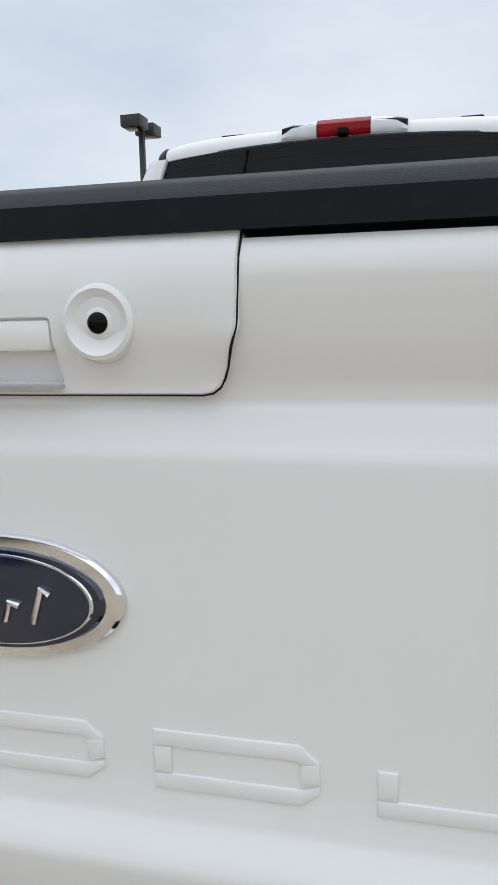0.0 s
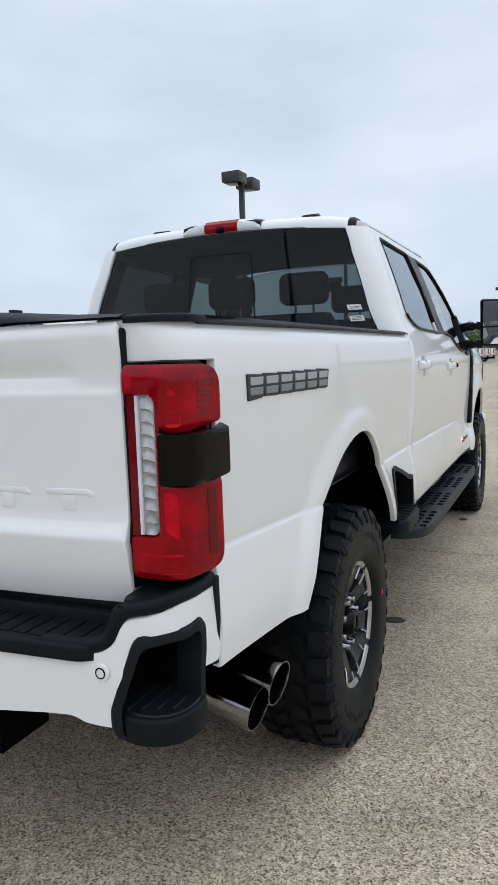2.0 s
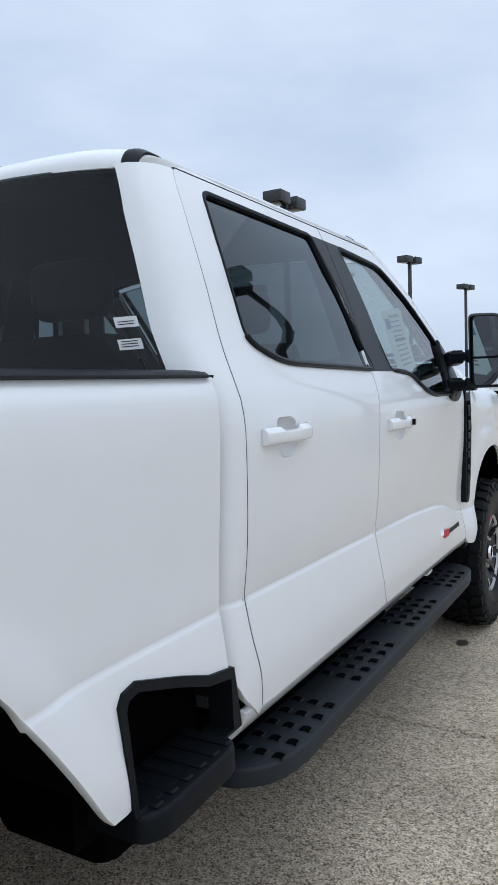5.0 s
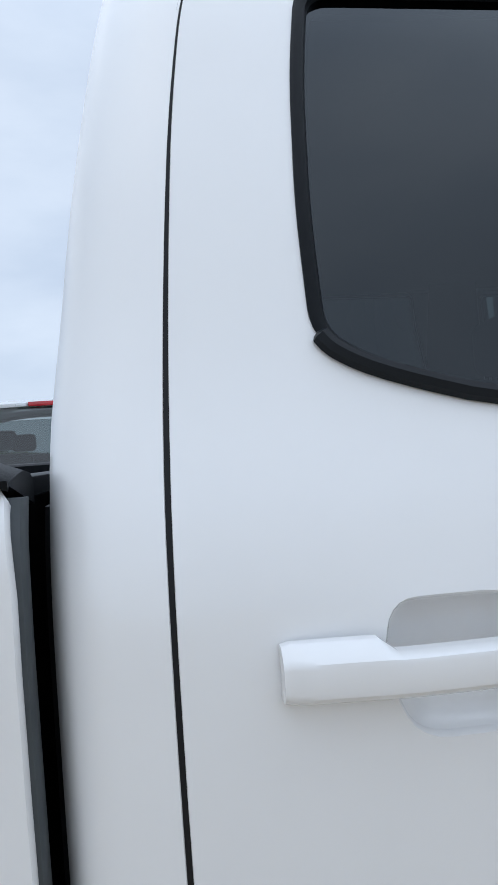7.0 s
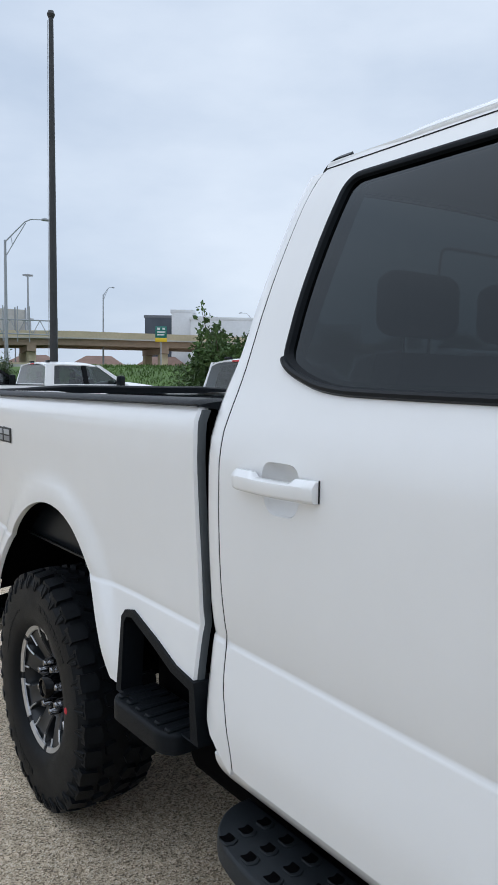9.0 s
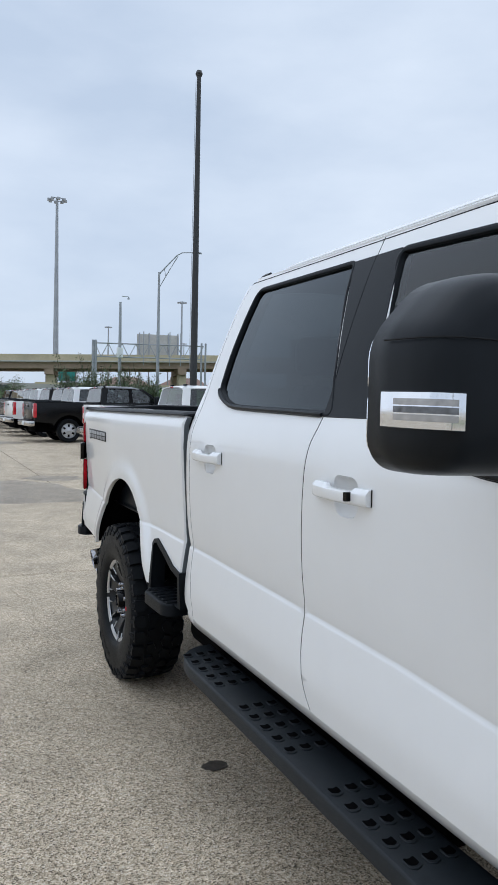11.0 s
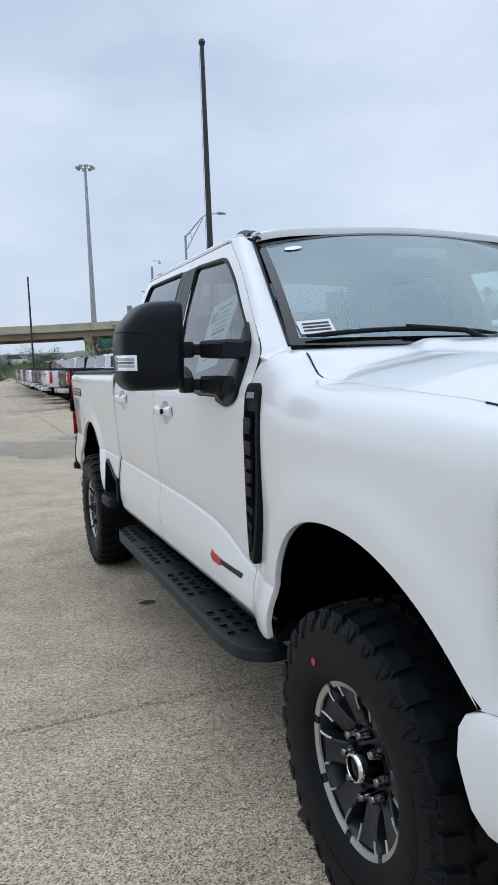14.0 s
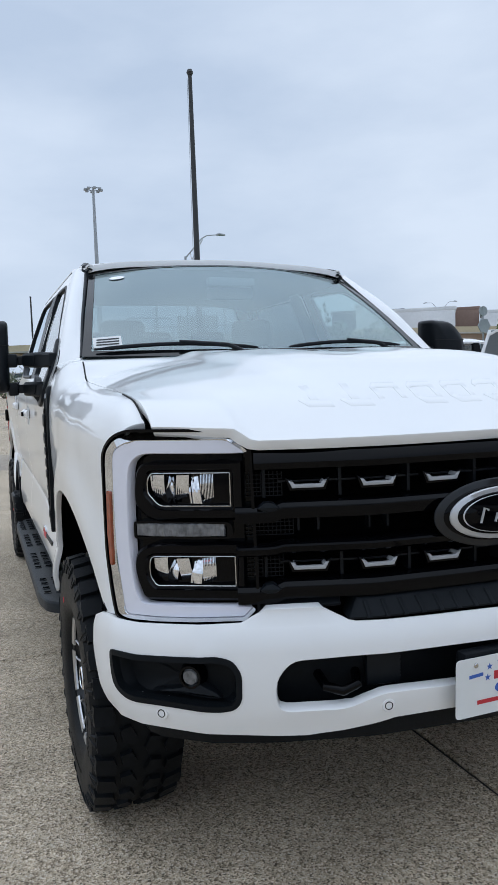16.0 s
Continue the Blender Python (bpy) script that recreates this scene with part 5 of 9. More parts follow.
bumper_rear = Plan([0, 0.4, 0.76, 0.845, 0.905, 0.942, 0.959, 0.963, 0.964], [-1.315, -1.306, -1.286, -1.268, -1.235, -1.19, -1.14, -1.09, -1.03], 0.03)
rear_at = lambda u, z, w=0.0: bumper_rear.at(u, z, w - 0.006 * max(0, (z - 0.75) / 0.1))
bumper = None
for s in (1, -1):
    white = [(0.30, 0.60), (0.36, 0.594), (0.42, 0.598), (0.52, 0.636), (0.662, 0.650), (0.736, 0.654), (0.767, 0.640), (0.828, 0.633), (0.826, 0.674), (0.876, 0.812), (0.888, 0.828), (1.005, 0.829), (1.050, 0.838), (1.069, 0.813), (1.056, 0.722), (1.120, 0.712), (1.134, 0.720), (1.137, 0.885), (0.989, 0.883), (0.930, 0.870), (0.866, 0.866), (0.848, 0.842), (0.834, 0.811), (0.792, 0.792), (0.32, 0.780), (0.302, 0.765)]
    white = rounded([(s * u, z) for u, z in white], [0.01, 0.02, 0.03, 0.03, 0.02, 0.02, 0.02, 0.003, 0.02, 0.012, 0.012, 0.02, 0.016, 0.016, 0.006, 0.01, 0.01, 0.005, 0.02, 0.02, 0.02, 0.012, 0.02, 0.03, 0.02, 0.012], 4)
    bumper = part("rear_bumper", panel([white], rear_at, 0.03, (), 0.03, (0, -1, 0)), WHITE, truck)
    frame_out = rounded([(s * u, z) for u, z in [(0.824, 0.633), (0.823, 0.674), (0.874, 0.815), (0.886, 0.831), (1.005, 0.832), (1.051, 0.841), (1.072, 0.815), (1.066, 0.765), (1.054, 0.715), (1.048, 0.61), (0.835, 0.61)]], 0.010, 2)
    frame_in = rounded([(s * u, z) for u, z in [(0.848, 0.633), (0.847, 0.677), (0.891, 0.795), (0.902, 0.806), (1.003, 0.806), (1.036, 0.814), (1.049, 0.803), (1.045, 0.765), (1.036, 0.74), (1.030, 0.62), (0.85, 0.615)]], 0.010, 2)
    rings = [[rear_at(u, z, w) for u, z in loop] for loop, w in ((frame_out, -0.03), (frame_out, 0.003), ([(a[0] * 0.7 + b[0] * 0.3, a[1] * 0.7 + b[1] * 0.3) for a, b in zip(frame_out, frame_in)], 0.007), (frame_in, 0.004), (frame_in, -0.06))]
    part("corner_step_frame", loft(rings, True, False), SATIN, bumper, sharp=35)
    part("corner_recess", boxes((min(s * 0.80, s * 0.88), max(s * 0.80, s * 0.88), -1.12, -1.0, 0.58, 0.87)), DARK, bumper)
    pad = rounded([(0.80, -1.09), (0.808, -1.235), (0.845, -1.268), (0.900, -1.276), (0.955, -1.252), (0.982, -1.20), (0.978, -1.13), (0.945, -1.09)], [0.01, 0.02, 0.02, 0.03, 0.03, 0.03, 0.02, 0.01], 4)
    corner_step = part("corner_step", prism(pad, 0.606, 0.662, lambda u, v, w: Vector((s * u, v, w)), 0.010, 3), BLACK, bumper)
    top_pad = [(0.885 + (u - 0.885) * 0.88, -1.175 + (v + 1.175) * 0.88) for u, v in pad]
    tread = part("step_tread", prism(top_pad, 0.660, 0.667, lambda u, v, w: Vector((s * u, v, w)), 0.003, 1), SATIN, corner_step)
    for k in range(4):
        x = 0.845 + 0.030 * k
        part("tread_ridge", prism(rounded([(x, -1.115), (x + 0.005, -1.115), (x + 0.005, -1.250 + 0.012 * k), (x, -1.252 + 0.012 * k)], 0.002, 2), 0.664, 0.6705, lambda u, v, w: Vector((s * u, v, w)), 0.002, 1), SATIN, tread)
    # parking sensors
    for u, z, mat in ((0.805, 0.754, WHITE), (0.265, 0.735, BLACK)):
        m = rear_at(s * u, z, 0.0)
        for name, profile, mm in (("parking_sensor", [(0.0, 0.0022), (0.013, 0.0022), (0.019, 0.002), (0.0205, -0.002)], mat), ("sensor_ring", [(0.0095, 0.0034), (0.0125, 0.0034), (0.0128, 0.001)], SEAL)):
            bm = spin(profile, 28)
            bmesh.ops.transform(bm, matrix=Matrix.Translation(m) @ Matrix.Rotation(radians(90), 4, "X"), verts=bm.verts)
            part(name, bm, mm, bumper)
# black centre and pads of the bumper
pad = part("bumper_step_pad", prism(rounded([(-0.80, -1.10), (0.80, -1.10), (0.805, -1.262), (0.77, -1.296), (0.30, -1.318), (0.22, -1.235), (-0.22, -1.235), (-0.30, -1.318), (-0.77, -1.296), (-0.805, -1.262)], [0, 0, 0.03, 0.03, 0.02, 0.02, 0.02, 0.02, 0.03, 0.03], 4), 0.780, 0.814, lambda u, v, w: Vector((u, v, w)), 0.010, 3), BLACK, truck, "black ribbed bumper step pad")
for s in (1, -1):
    rib = prism(rounded([(0.002, -1.155), (0.041, -1.155), (0.041, -1.272), (0.002, -1.272)], 0.006, 2), 0.812, 0.8185, lambda u, v, w: Vector((u, v, w)), 0.002, 1)
    first = part("pad_rib", rib, BLACK, pad)
    for k in range(11):
        one = first if k == 0 else first.copy()
        if k:
            scene.collection.objects.link(one)
        one.location = (s * (0.29 + 0.0455 * k) - (0.042 if s < 0 else 0), 0, 0)
    outline = rounded([(0.84, -1.03), (0.955, -1.03), (0.953, -1.13), (0.935, -1.185), (0.898, -1.228), (0.858, -1.246), (0.835, -1.23), (0.830, -1.10)], [0.0, 0.01, 0.03, 0.03, 0.03, 0.02, 0.02, 0.02], 3)
    rings = [[(s * (0.90 + (x - 0.90) * k), -1.15 + (y + 1.15) * k, z) for x, y in outline] for k, z in ((1.0, 0.874), (1.0, 0.900), (0.97, 0.906), (0.02, 0.905))]
    part("corner_pad", loft(rings, True, False), BLACK, truck)
    lip = [(0.66, 0.806), (0.785, 0.806), (0.815, 0.816), (0.832, 0.838), (0.842, 0.868), (0.856, 0.884), (0.885, 0.887), (0.93, 0.889), (0.989, 0.896), (1.06, 0.899), (1.134, 0.900)]
    part("pad_lip", tube([rear_at(s * u, z, -0.012) for u, z in soft_line(lip, 2)], 0.0175, 10), BLACK, truck)
    ramp = [[(s * x, y, z) for x, z in ((0.772, 0.800), (0.795, 0.812), (0.822, 0.850), (0.842, 0.900), (0.856, 0.895), (0.838, 0.825), (0.805, 0.775), (0.785, 0.768))] for y in (-1.10, -1.20, -1.258)]
    part("pad_ramp", loft(ramp), BLACK, truck, sharp=50)
part("bumper_centre", boxes((-0.31, 0.31, -1.305, -1.20, 0.60, 0.765), (-0.83, 0.83, -1.17, -1.05, 0.745, 0.845), (-0.82, 0.82, -1.155, -1.06, 0.84, 0.872), r=0.012), BLACK, truck)
part("bumper_backing", boxes((-0.82, 0.82, -1.27, -1.10, 0.64, 0.75)), DARK, truck)
# dealer plate
plate = part("dealer_plate", prism(rounded([(-0.152, -0.076), (0.152, -0.076), (0.152, 0.076), (-0.152, 0.076)], 0.01, 3), 0.0, 0.002, lambda u, v, w: Vector((u + 0.04, -1.245 - w + 0.1 * v, 0.83 + v))), PAPER, truck, "white dealer plate with red and blue print")


def plate_print(plate, put):
    """Bars, stars and an oval in the places of the print."""
    part("print_bar", prism([(-0.125, 0.024), (-0.082, 0.027), (-0.082, 0.036), (-0.125, 0.033)], 0.0022, 0.0028, put), INKBLUE, plate)
    part("print_bar", prism([(-0.048, 0.012), (0.085, 0.012), (0.085, 0.034), (-0.048, 0.034)], 0.0022, 0.0028, put), INKRED, plate)
    part("print_bar", prism([(-0.10, -0.048), (0.10, -0.048), (0.10, -0.037), (-0.10, -0.037)], 0.0022, 0.0028, put), INKRED, plate)
    part("print_oval", prism([(0.045 * math.cos(a), -0.012 + 0.019 * math.sin(a)) for a in np.linspace(0, 2 * math.pi, 28)[:-1]], 0.0022, 0.0028, put), INKBLUE, plate)
    for u, v in ((-0.062, 0.048), (-0.068, 0.020), (-0.030, 0.058), (0.03, 0.058), (0.068, 0.048)):
        star = [(u + (0.010 if k % 2 == 0 else 0.004) * math.sin(k * math.pi / 5), v + (0.010 if k % 2 == 0 else 0.004) * math.cos(k * math.pi / 5)) for k in range(10)]
        part("print_star", prism(star, 0.0022, 0.0028, put), INKBLUE, plate)
    for u, v in ((-0.105, 0.058), (0.105, 0.058)):
        part("plate_screw", prism([(u + 0.007 * math.cos(a), v + 0.007 * math.sin(a)) for a in np.linspace(0, 2 * math.pi, 13)[:-1]], 0.002, 0.006, put, 0.002, 1), STEEL, plate)


plate_print(plate, lambda u, v, w: Vector((u + 0.04, -1.245 - w + 0.1 * v, 0.83 + v)))

for s in (1, -1):
    # Dark strip that paints the shaded gap between bumper and bed side.
    part("bumper_gap_seal", tube([(s * 0.950, -1.038, 0.70), (s * 0.957, -1.034, 0.80), (s * 0.957, -1.034, 0.905)], 0.011, 8), SEAL, truck)
# Unseen dark masses added below the body to keep light off the ground.
light_block = spin([(0.20, -0.10), (0.36, -0.12), (0.41, -0.06), (0.41, 0.06), (0.36, 0.12), (0.20, 0.10)], 32)
bmesh.ops.transform(light_block, matrix=Matrix.Translation((0.0, -0.62, 0.50)), verts=light_block.verts)
part("spare_tyre", light_block, DARK, truck)
part("fuel_tank", box(0.50, 0.86, 0.75, 2.6, 0.42, 0.62, 0.05), DARK, truck)

# exhaust tips
for x, y, z in ((0.946, -0.780, 0.462), (0.982, -0.716, 0.510)):
    pipe = bmesh.new()
    join(pipe, spin([(0.048, -0.30), (0.050, -0.21), (0.060, -0.20), (0.0635, -0.01), (0.063, 0.0), (0.0595, 0.0), (0.058, -0.01), (0.055, -0.18)], 40))
    turn = Vector((0.95, -0.08, -0.20)).to_track_quat("Z", "Y").to_matrix().to_4x4()
    bmesh.ops.transform(pipe, matrix=Matrix.Translation((x, y, z)) @ turn, verts=pipe.verts)
    tip = part("exhaust_tip", pipe, PIPE, truck, "smoked chrome exhaust tip", sharp=50)
    inner = spin([(0.0, -0.15), (0.0575, -0.15), (0.0575, -0.012)], 30)
    bmesh.ops.transform(inner, matrix=Matrix.Translation((x, y, z)) @ turn, verts=inner.verts)
    part("pipe_bore", inner, DARK, tip)
    part("pipe_clamp", tube([Vector((x, y, z)) + turn.to_3x3() @ Vector((0, 0.05, -0.17)), Vector((x, y, z)) + turn.to_3x3() @ Vector((0, 0.09, -0.15))], 0.014, 8), DARK, tip)
part("tail_pipe", tube([(0.72, -0.52, 0.44), (0.68, -0.25, 0.48), (0.50, 0.35, 0.52)], 0.045, 14), DARK, truck)

# tail lamps
lamp_plan = Plan([0.822, 0.87, 0.915, 0.944, 0.955, 0.961, 0.966, 0.970], [-1.162, -1.166, -1.165, -1.150, -1.118, -1.082, -1.047, -1.013], 0.01)
LAMP_END = float(lamp_plan.u[-1])
for s in (1, -1):
    def lamp(u, z, w=0.0):
        p = lamp_plan.at(u - 0.0, z, w)
        return Vector((s * p.x, p.y, p.z))

    E = LAMP_END
    body = rounded([(0.0, 0.926), (E - 0.03, 0.926), (E - 0.002, 0.95), (E, 1.365), (E - 0.03, 1.399), (0.0, 1.400)], [0.004, 0.02, 0.02, 0.03, 0.03, 0.004], 3)
    tail = part("tail_lamp", panel([body], lambda u, z: lamp(u, z, -0.012), 0.03, (), 0.06, (s, -1, 0)), GLOSS, truck, "red tail lamp with a clear inner strip and black centre")
    upper = rounded([(0.006, 1.334), (0.070, 1.334), (0.084, 1.316), (0.086, 1.252), (0.155, 1.250), (E - 0.005, 1.266), (E - 0.004, 1.362), (E - 0.035, 1.392), (0.006, 1.396)], [0.003, 0.012, 0.01, 0.004, 0.01, 0.01, 0.02, 0.02, 0.004], 4)
    lower = rounded([(0.010, 0.932), (E - 0.035, 0.931), (E - 0.006, 0.955), (E - 0.006, 1.146), (0.15, 1.130), (0.086, 1.138), (0.085, 1.044), (0.074, 1.024), (0.010, 1.022)], [0.004, 0.02, 0.02, 0.01, 0.01, 0.004, 0.01, 0.012, 0.003], 4)
    part("red_lens", panel([upper], lambda u, z: lamp(u, z, 0.012 * smooth((z - 1.25) / 0.02) * smooth((1.40 - z) / 0.022)), 0.014, (), 0.02, (s, -1, 0)), RED, tail)
    part("red_lens", panel([lower], lambda u, z: lamp(u, z, 0.010 * smooth((z - 0.925) / 0.02) * smooth((1.15 - z) / 0.02)), 0.014, (), 0.02, (s, -1, 0)), RED, tail)
    part("lens_strip", panel([rounded([(0.078, 1.022), (0.0865, 1.022), (0.0865, 1.336), (0.078, 1.336)], 0.003, 2)], lambda u, z: lamp(u, z, 0.003), 0.02, (), 0.01, (s, -1, 0)), RED, tail)
    block = rounded([(0.089, 1.140), (0.140, 1.134), (E - 0.002, 1.148), (E - 0.002, 1.262), (0.16, 1.246), (0.089, 1.249)], [0.004, 0.01, 0.01, 0.01, 0.01, 0.004], 3)
    part("black_lens", panel([block], lambda u, z: lamp(u, z, 0.020 * smooth((z - 1.132) / 0.010) * smooth((1.262 - z) / 0.012) * smooth((u - 0.080) / 0.012) + 0.012 * smooth((u - 0.11) / 0.03)), 0.010, (), 0.02, (s, -1, 0)), BLACKLENS, tail)

    def cells(a, b):
        """Eleven scooped cells with fine upright ribs."""
        k = (b * 11 + 0.25 * a * a) % 1.0
        side = 0.0405 + 0.0355 * a
        end = 0.008 * max(0.0, (a - 0.7) / 0.3) ** 2
        return lamp(side, 1.031 + end + (0.299 - 2 * end) * b, 0.001 + 0.005 * (1 - k) ** 1.6 * math.sin(math.pi * min(max(a, 0.04), 0.96)) ** 0.5 + 0.0008 * abs(a * 14 % 1.0 - 0.5))

    part("clear_lens", sheet(28, 132, cells, 0.006, (s, -1, 0)), RIBLENS, tail, sharp=50)
    part("light_guide", sheet(2, 20, lambda a, b: lamp(0.0315 + 0.0065 * a, 1.030 + 0.300 * b, 0.006), 0.008, (s, -1, 0)), TUBE, tail)
    part("reflector", sheet(2, 20, lambda a, b: lamp(0.008 + 0.021 * a, 1.026 + 0.306 * b, 0.003), 0.006, (s, -1, 0)), DEEPRED, tail)
    for zone in ([(0.100, 1.262), (0.126, 1.262), (0.122, 1.340), (0.108, 1.346)], [(0.028, 0.948), (0.128, 0.946), (0.126, 0.988), (0.030, 0.992)], [(0.092, 1.04), (0.120, 1.02), (0.120, 1.12), (0.092, 1.126)], [(0.012, 1.346), (0.030, 1.346), (0.030, 1.376), (0.012, 1.376)]):
        part("lens_zone", panel([rounded(zone, 0.008, 3)], lambda u, z: lamp(u, z, 0.0126 if z > 1.2 else 0.0106), 0.014, (), 0.002, (s, -1, 0)), BRIGHTRED, tail)
    for k in range(6):
        z = 1.285 + 0.013 * k
        part("lens_rib", sheet(6, 1, lambda a, b: lamp(0.175 + 0.05 * a, z + 0.006 * b, 0.0132), 0.002, (s, -1, 0)), DEEPRED, tail)
    for u0, u1, z0, z1 in ((0.045, 0.125, 0.950, 0.985), (0.102, 0.124, 1.27, 1.33), (0.20, 0.235, 0.97, 1.12)):
        for k in range(int((z1 - z0) / 0.005)):
            part("lens_rib", sheet(5, 1, lambda a, b: lamp(u0 + (u1 - u0) * a, z0 + 0.005 * k + 0.003 * b, 0.0135 if z0 > 1.2 else 0.0115), 0.0012, (s, -1, 0)), DEEPRED if u0 > 0.18 else RED, tail)

# roof lamps
brake = part("high_brake_lamp", loft([[(x, 1.112 + y, roof_z(x, 1.22) + z) for y, z in ((-0.004, -0.054), (-0.012, -0.03), (-0.006, -0.008 + h * 0.5), (0.03, 0.004 + h * 0.6), (0.10, 0.006 + h * 0.6), (0.17, 0.002))] for x, h in ((-0.225, 0.0), (-0.19, 0.012), (-0.10, 0.018), (0.10, 0.018), (0.19, 0.012), (0.225, 0.0))]), SATIN, truck)
part("red_lens", loft([[(x, 1.107 + y, roof_z(x, 1.22) + z) for y, z in ((-0.006, -0.048), (-0.013, -0.030), (-0.008, -0.004), (0.02, 0.016), (0.06, 0.021), (0.06, -0.04))] for x in (-0.095, -0.05, 0.0, 0.05, 0.095)]), RED, brake)
for s in (1, -1):
    part("clear_lens", loft([[(s * x, 1.107 + y, roof_z(x, 1.22) - 0.052 + (z + 0.052) * k) for y, z in ((-0.006, -0.046), (-0.012, -0.030), (-0.007, -0.004), (0.02, 0.015), (0.06, 0.020), (0.06, -0.04))] for x, k in ((0.097, 1.0), (0.15, 0.97), (0.19, 0.85), (0.225, 0.45))]), CLEAR, brake)
part("camera_lens", box(-0.02, 0.02, 1.082, 1.117, roof_z(0, 1.22) - 0.05, roof_z(0, 1.22) - 0.022, 0.006), GLOSS, brake)
for x in (-0.45, 0.45):
    rings = []
    for t, h, half in ((0.0, 0.0, 0.036), (0.06, 0.026, 0.045), (0.3, 0.036, 0.048), (0.7, 0.030, 0.040), (1.0, 0.004, 0.025)):
        y = 1.225 + 0.17 * t
        z = roof_z(x, y) - 0.002
        rings.append([(x + a * half, y, z + b * h) for a, b in ((-1, 0.0), (-0.97, 0.72), (-0.8, 1.0), (0.8, 1.0), (0.97, 0.72), (1, 0.0))] if h else [(x + a * half, y, z + 0.002 * b) for a, b in ((-1, 0.0), (-0.97, 0.72), (-0.8, 1.0), (0.8, 1.0), (0.97, 0.72), (1, 0.0))])
    part("roof_light", loft(rings), SATIN, truck)

# ---------------------------------------------------------------- pickup truck: nose
nose = Plan([0, 0.36, 0.66, 0.80, 0.89, 0.94, 0.965, 0.985], [5.0, 4.965, 4.862, 4.80, 4.74, 4.69, 4.65, 4.60], 0.03)
prow = Plan([0, 0.36, 0.63, 0.80, 0.88, 0.94, 0.98, 1.0, 1.01], [5.06, 5.015, 4.935, 4.86, 4.795, 4.74, 4.67, 4.58, 4.50], 0.03)


def flip(pts, s):
    return [(s * u, v) for u, v in pts]


for s in (1, -1):
    n_at = lambda u, z, w=0.0: nose.at(s * u, z, w)
    out = (s, 1, 0)
    # C-shaped lamp with its light guide
    c_outer = [(0.676, 1.256), (0.729, 1.307), (1.002, 1.311), (1.054, 1.294), (1.092, 1.265), (1.105, 1.238), (1.107, 1.151), (1.105, 0.983), (1.088, 0.876), (1.072, 0.816), (1.037, 0.807), (0.697, 0.811), (0.666, 0.842)]
    corners = [0.004, 0.006, 0.03, 0.03, 0.03, 0.03, 0.04, 0.04, 0.03, 0.015, 0.015, 0.006, 0.004]
    housing = part("headlamp", panel([rounded(c_outer, corners, 3)], lambda u, z: n_at(u, z, -0.055), 0.03, (), 0.04, out), GLOSS, truck, "C-shaped headlamp with a frosted light bar")
    band_out = rounded([(0.681, 1.258), (0.733, 1.302), (1.002, 1.306), (1.052, 1.289), (1.089, 1.261), (1.101, 1.237), (1.103, 1.151), (1.101, 0.983), (1.084, 0.878), (1.068, 0.821), (1.037, 0.812), (0.699, 0.816), (0.671, 0.843)], corners, 3)
    band_in = rounded([(0.690, 1.257), (0.733, 1.288), (0.990, 1.290), (1.040, 1.272), (1.059, 1.259), (1.066, 1.240), (1.069, 1.154), (1.068, 1.001), (1.048, 0.884), (1.040, 0.828), (1.031, 0.822), (0.702, 0.825), (0.678, 0.848)], corners, 3)
    part("chrome_surround", panel([band_out + band_in[::-1]], lambda u, z: n_at(u, z, -0.004 - 0.9 * max(0.0, z - 1.287) * (1 - smooth((u - 1.0) / 0.08))), 0.02, (), 0.04, out), DARKCHROME, housing, "thin chrome outer band")
    bar_out = rounded([(0.690, 1.2555), (0.734, 1.2855), (0.989, 1.2875), (1.036, 1.270), (1.055, 1.257), (1.063, 1.240), (1.0655, 1.154), (1.0645, 1.001), (1.0445, 0.884), (1.036, 0.832), (1.029, 0.8255), (0.703, 0.828), (0.681, 0.849)], corners, 3)
    bar_in = rounded([(0.690, 1.2525), (0.735, 1.2525), (0.957, 1.256), (0.987, 1.242), (1.002, 1.222), (1.007, 1.200), (1.014, 1.157), (1.015, 1.007), (1.002, 0.900), (0.990, 0.872), (0.978, 0.856), (0.703, 0.853), (0.681, 0.851)], corners, 3)
    part("light_bar", panel([bar_out + bar_in[::-1]], lambda u, z: n_at(u, z, -0.006), 0.015, (), 0.03, out), TUBE, housing, "frosted white C-shaped light guide")
    rim_c = [tuple(p) for p in dense(rounded(c_outer, corners, 3), 0.03)]
    part("lamp_outline", ring_bar(grow(rim_c, 0.008), rim_c, n_at, -0.045, 0.0), GLOSS, housing)
    part("amber_marker", panel([rounded([(1.075, 1.150), (1.091, 1.152), (1.096, 1.040), (1.088, 0.950), (1.078, 0.950), (1.079, 1.040)], 0.005, 2)], lambda u, z: n_at(u, z, 0.001), 0.02, (), 0.006, out), AMBER, housing)
    inner = [(0.695, 1.247), (0.955, 1.250), (0.982, 1.237), (0.998, 1.217), (1.008, 1.157), (1.009, 1.007), (0.994, 0.898), (0.974, 0.861), (0.695, 0.858)]
    part("lamp_bezel", panel([inner], lambda u, z: n_at(u, z, -0.040), 0.03, (), 0.02, out), GLOSS, housing)
    # two bucket frames that lean in towards the turn signal between them
    upper_e = rounded([(0.690, 1.232), (0.958, 1.233), (0.984, 1.214), (0.993, 1.176), (0.996, 1.121), (0.952, 1.077), (0.690, 1.077)], [0.002, 0.03, 0.03, 0.02, 0.02, 0.03, 0.002], 4)
    lower_e = rounded([(0.690, 1.021), (0.935, 1.021), (0.980, 1.005), (1.001, 0.980), (1.003, 0.934), (0.976, 0.866), (0.690, 0.865)], [0.002, 0.03, 0.02, 0.03, 0.03, 0.02, 0.002], 4)
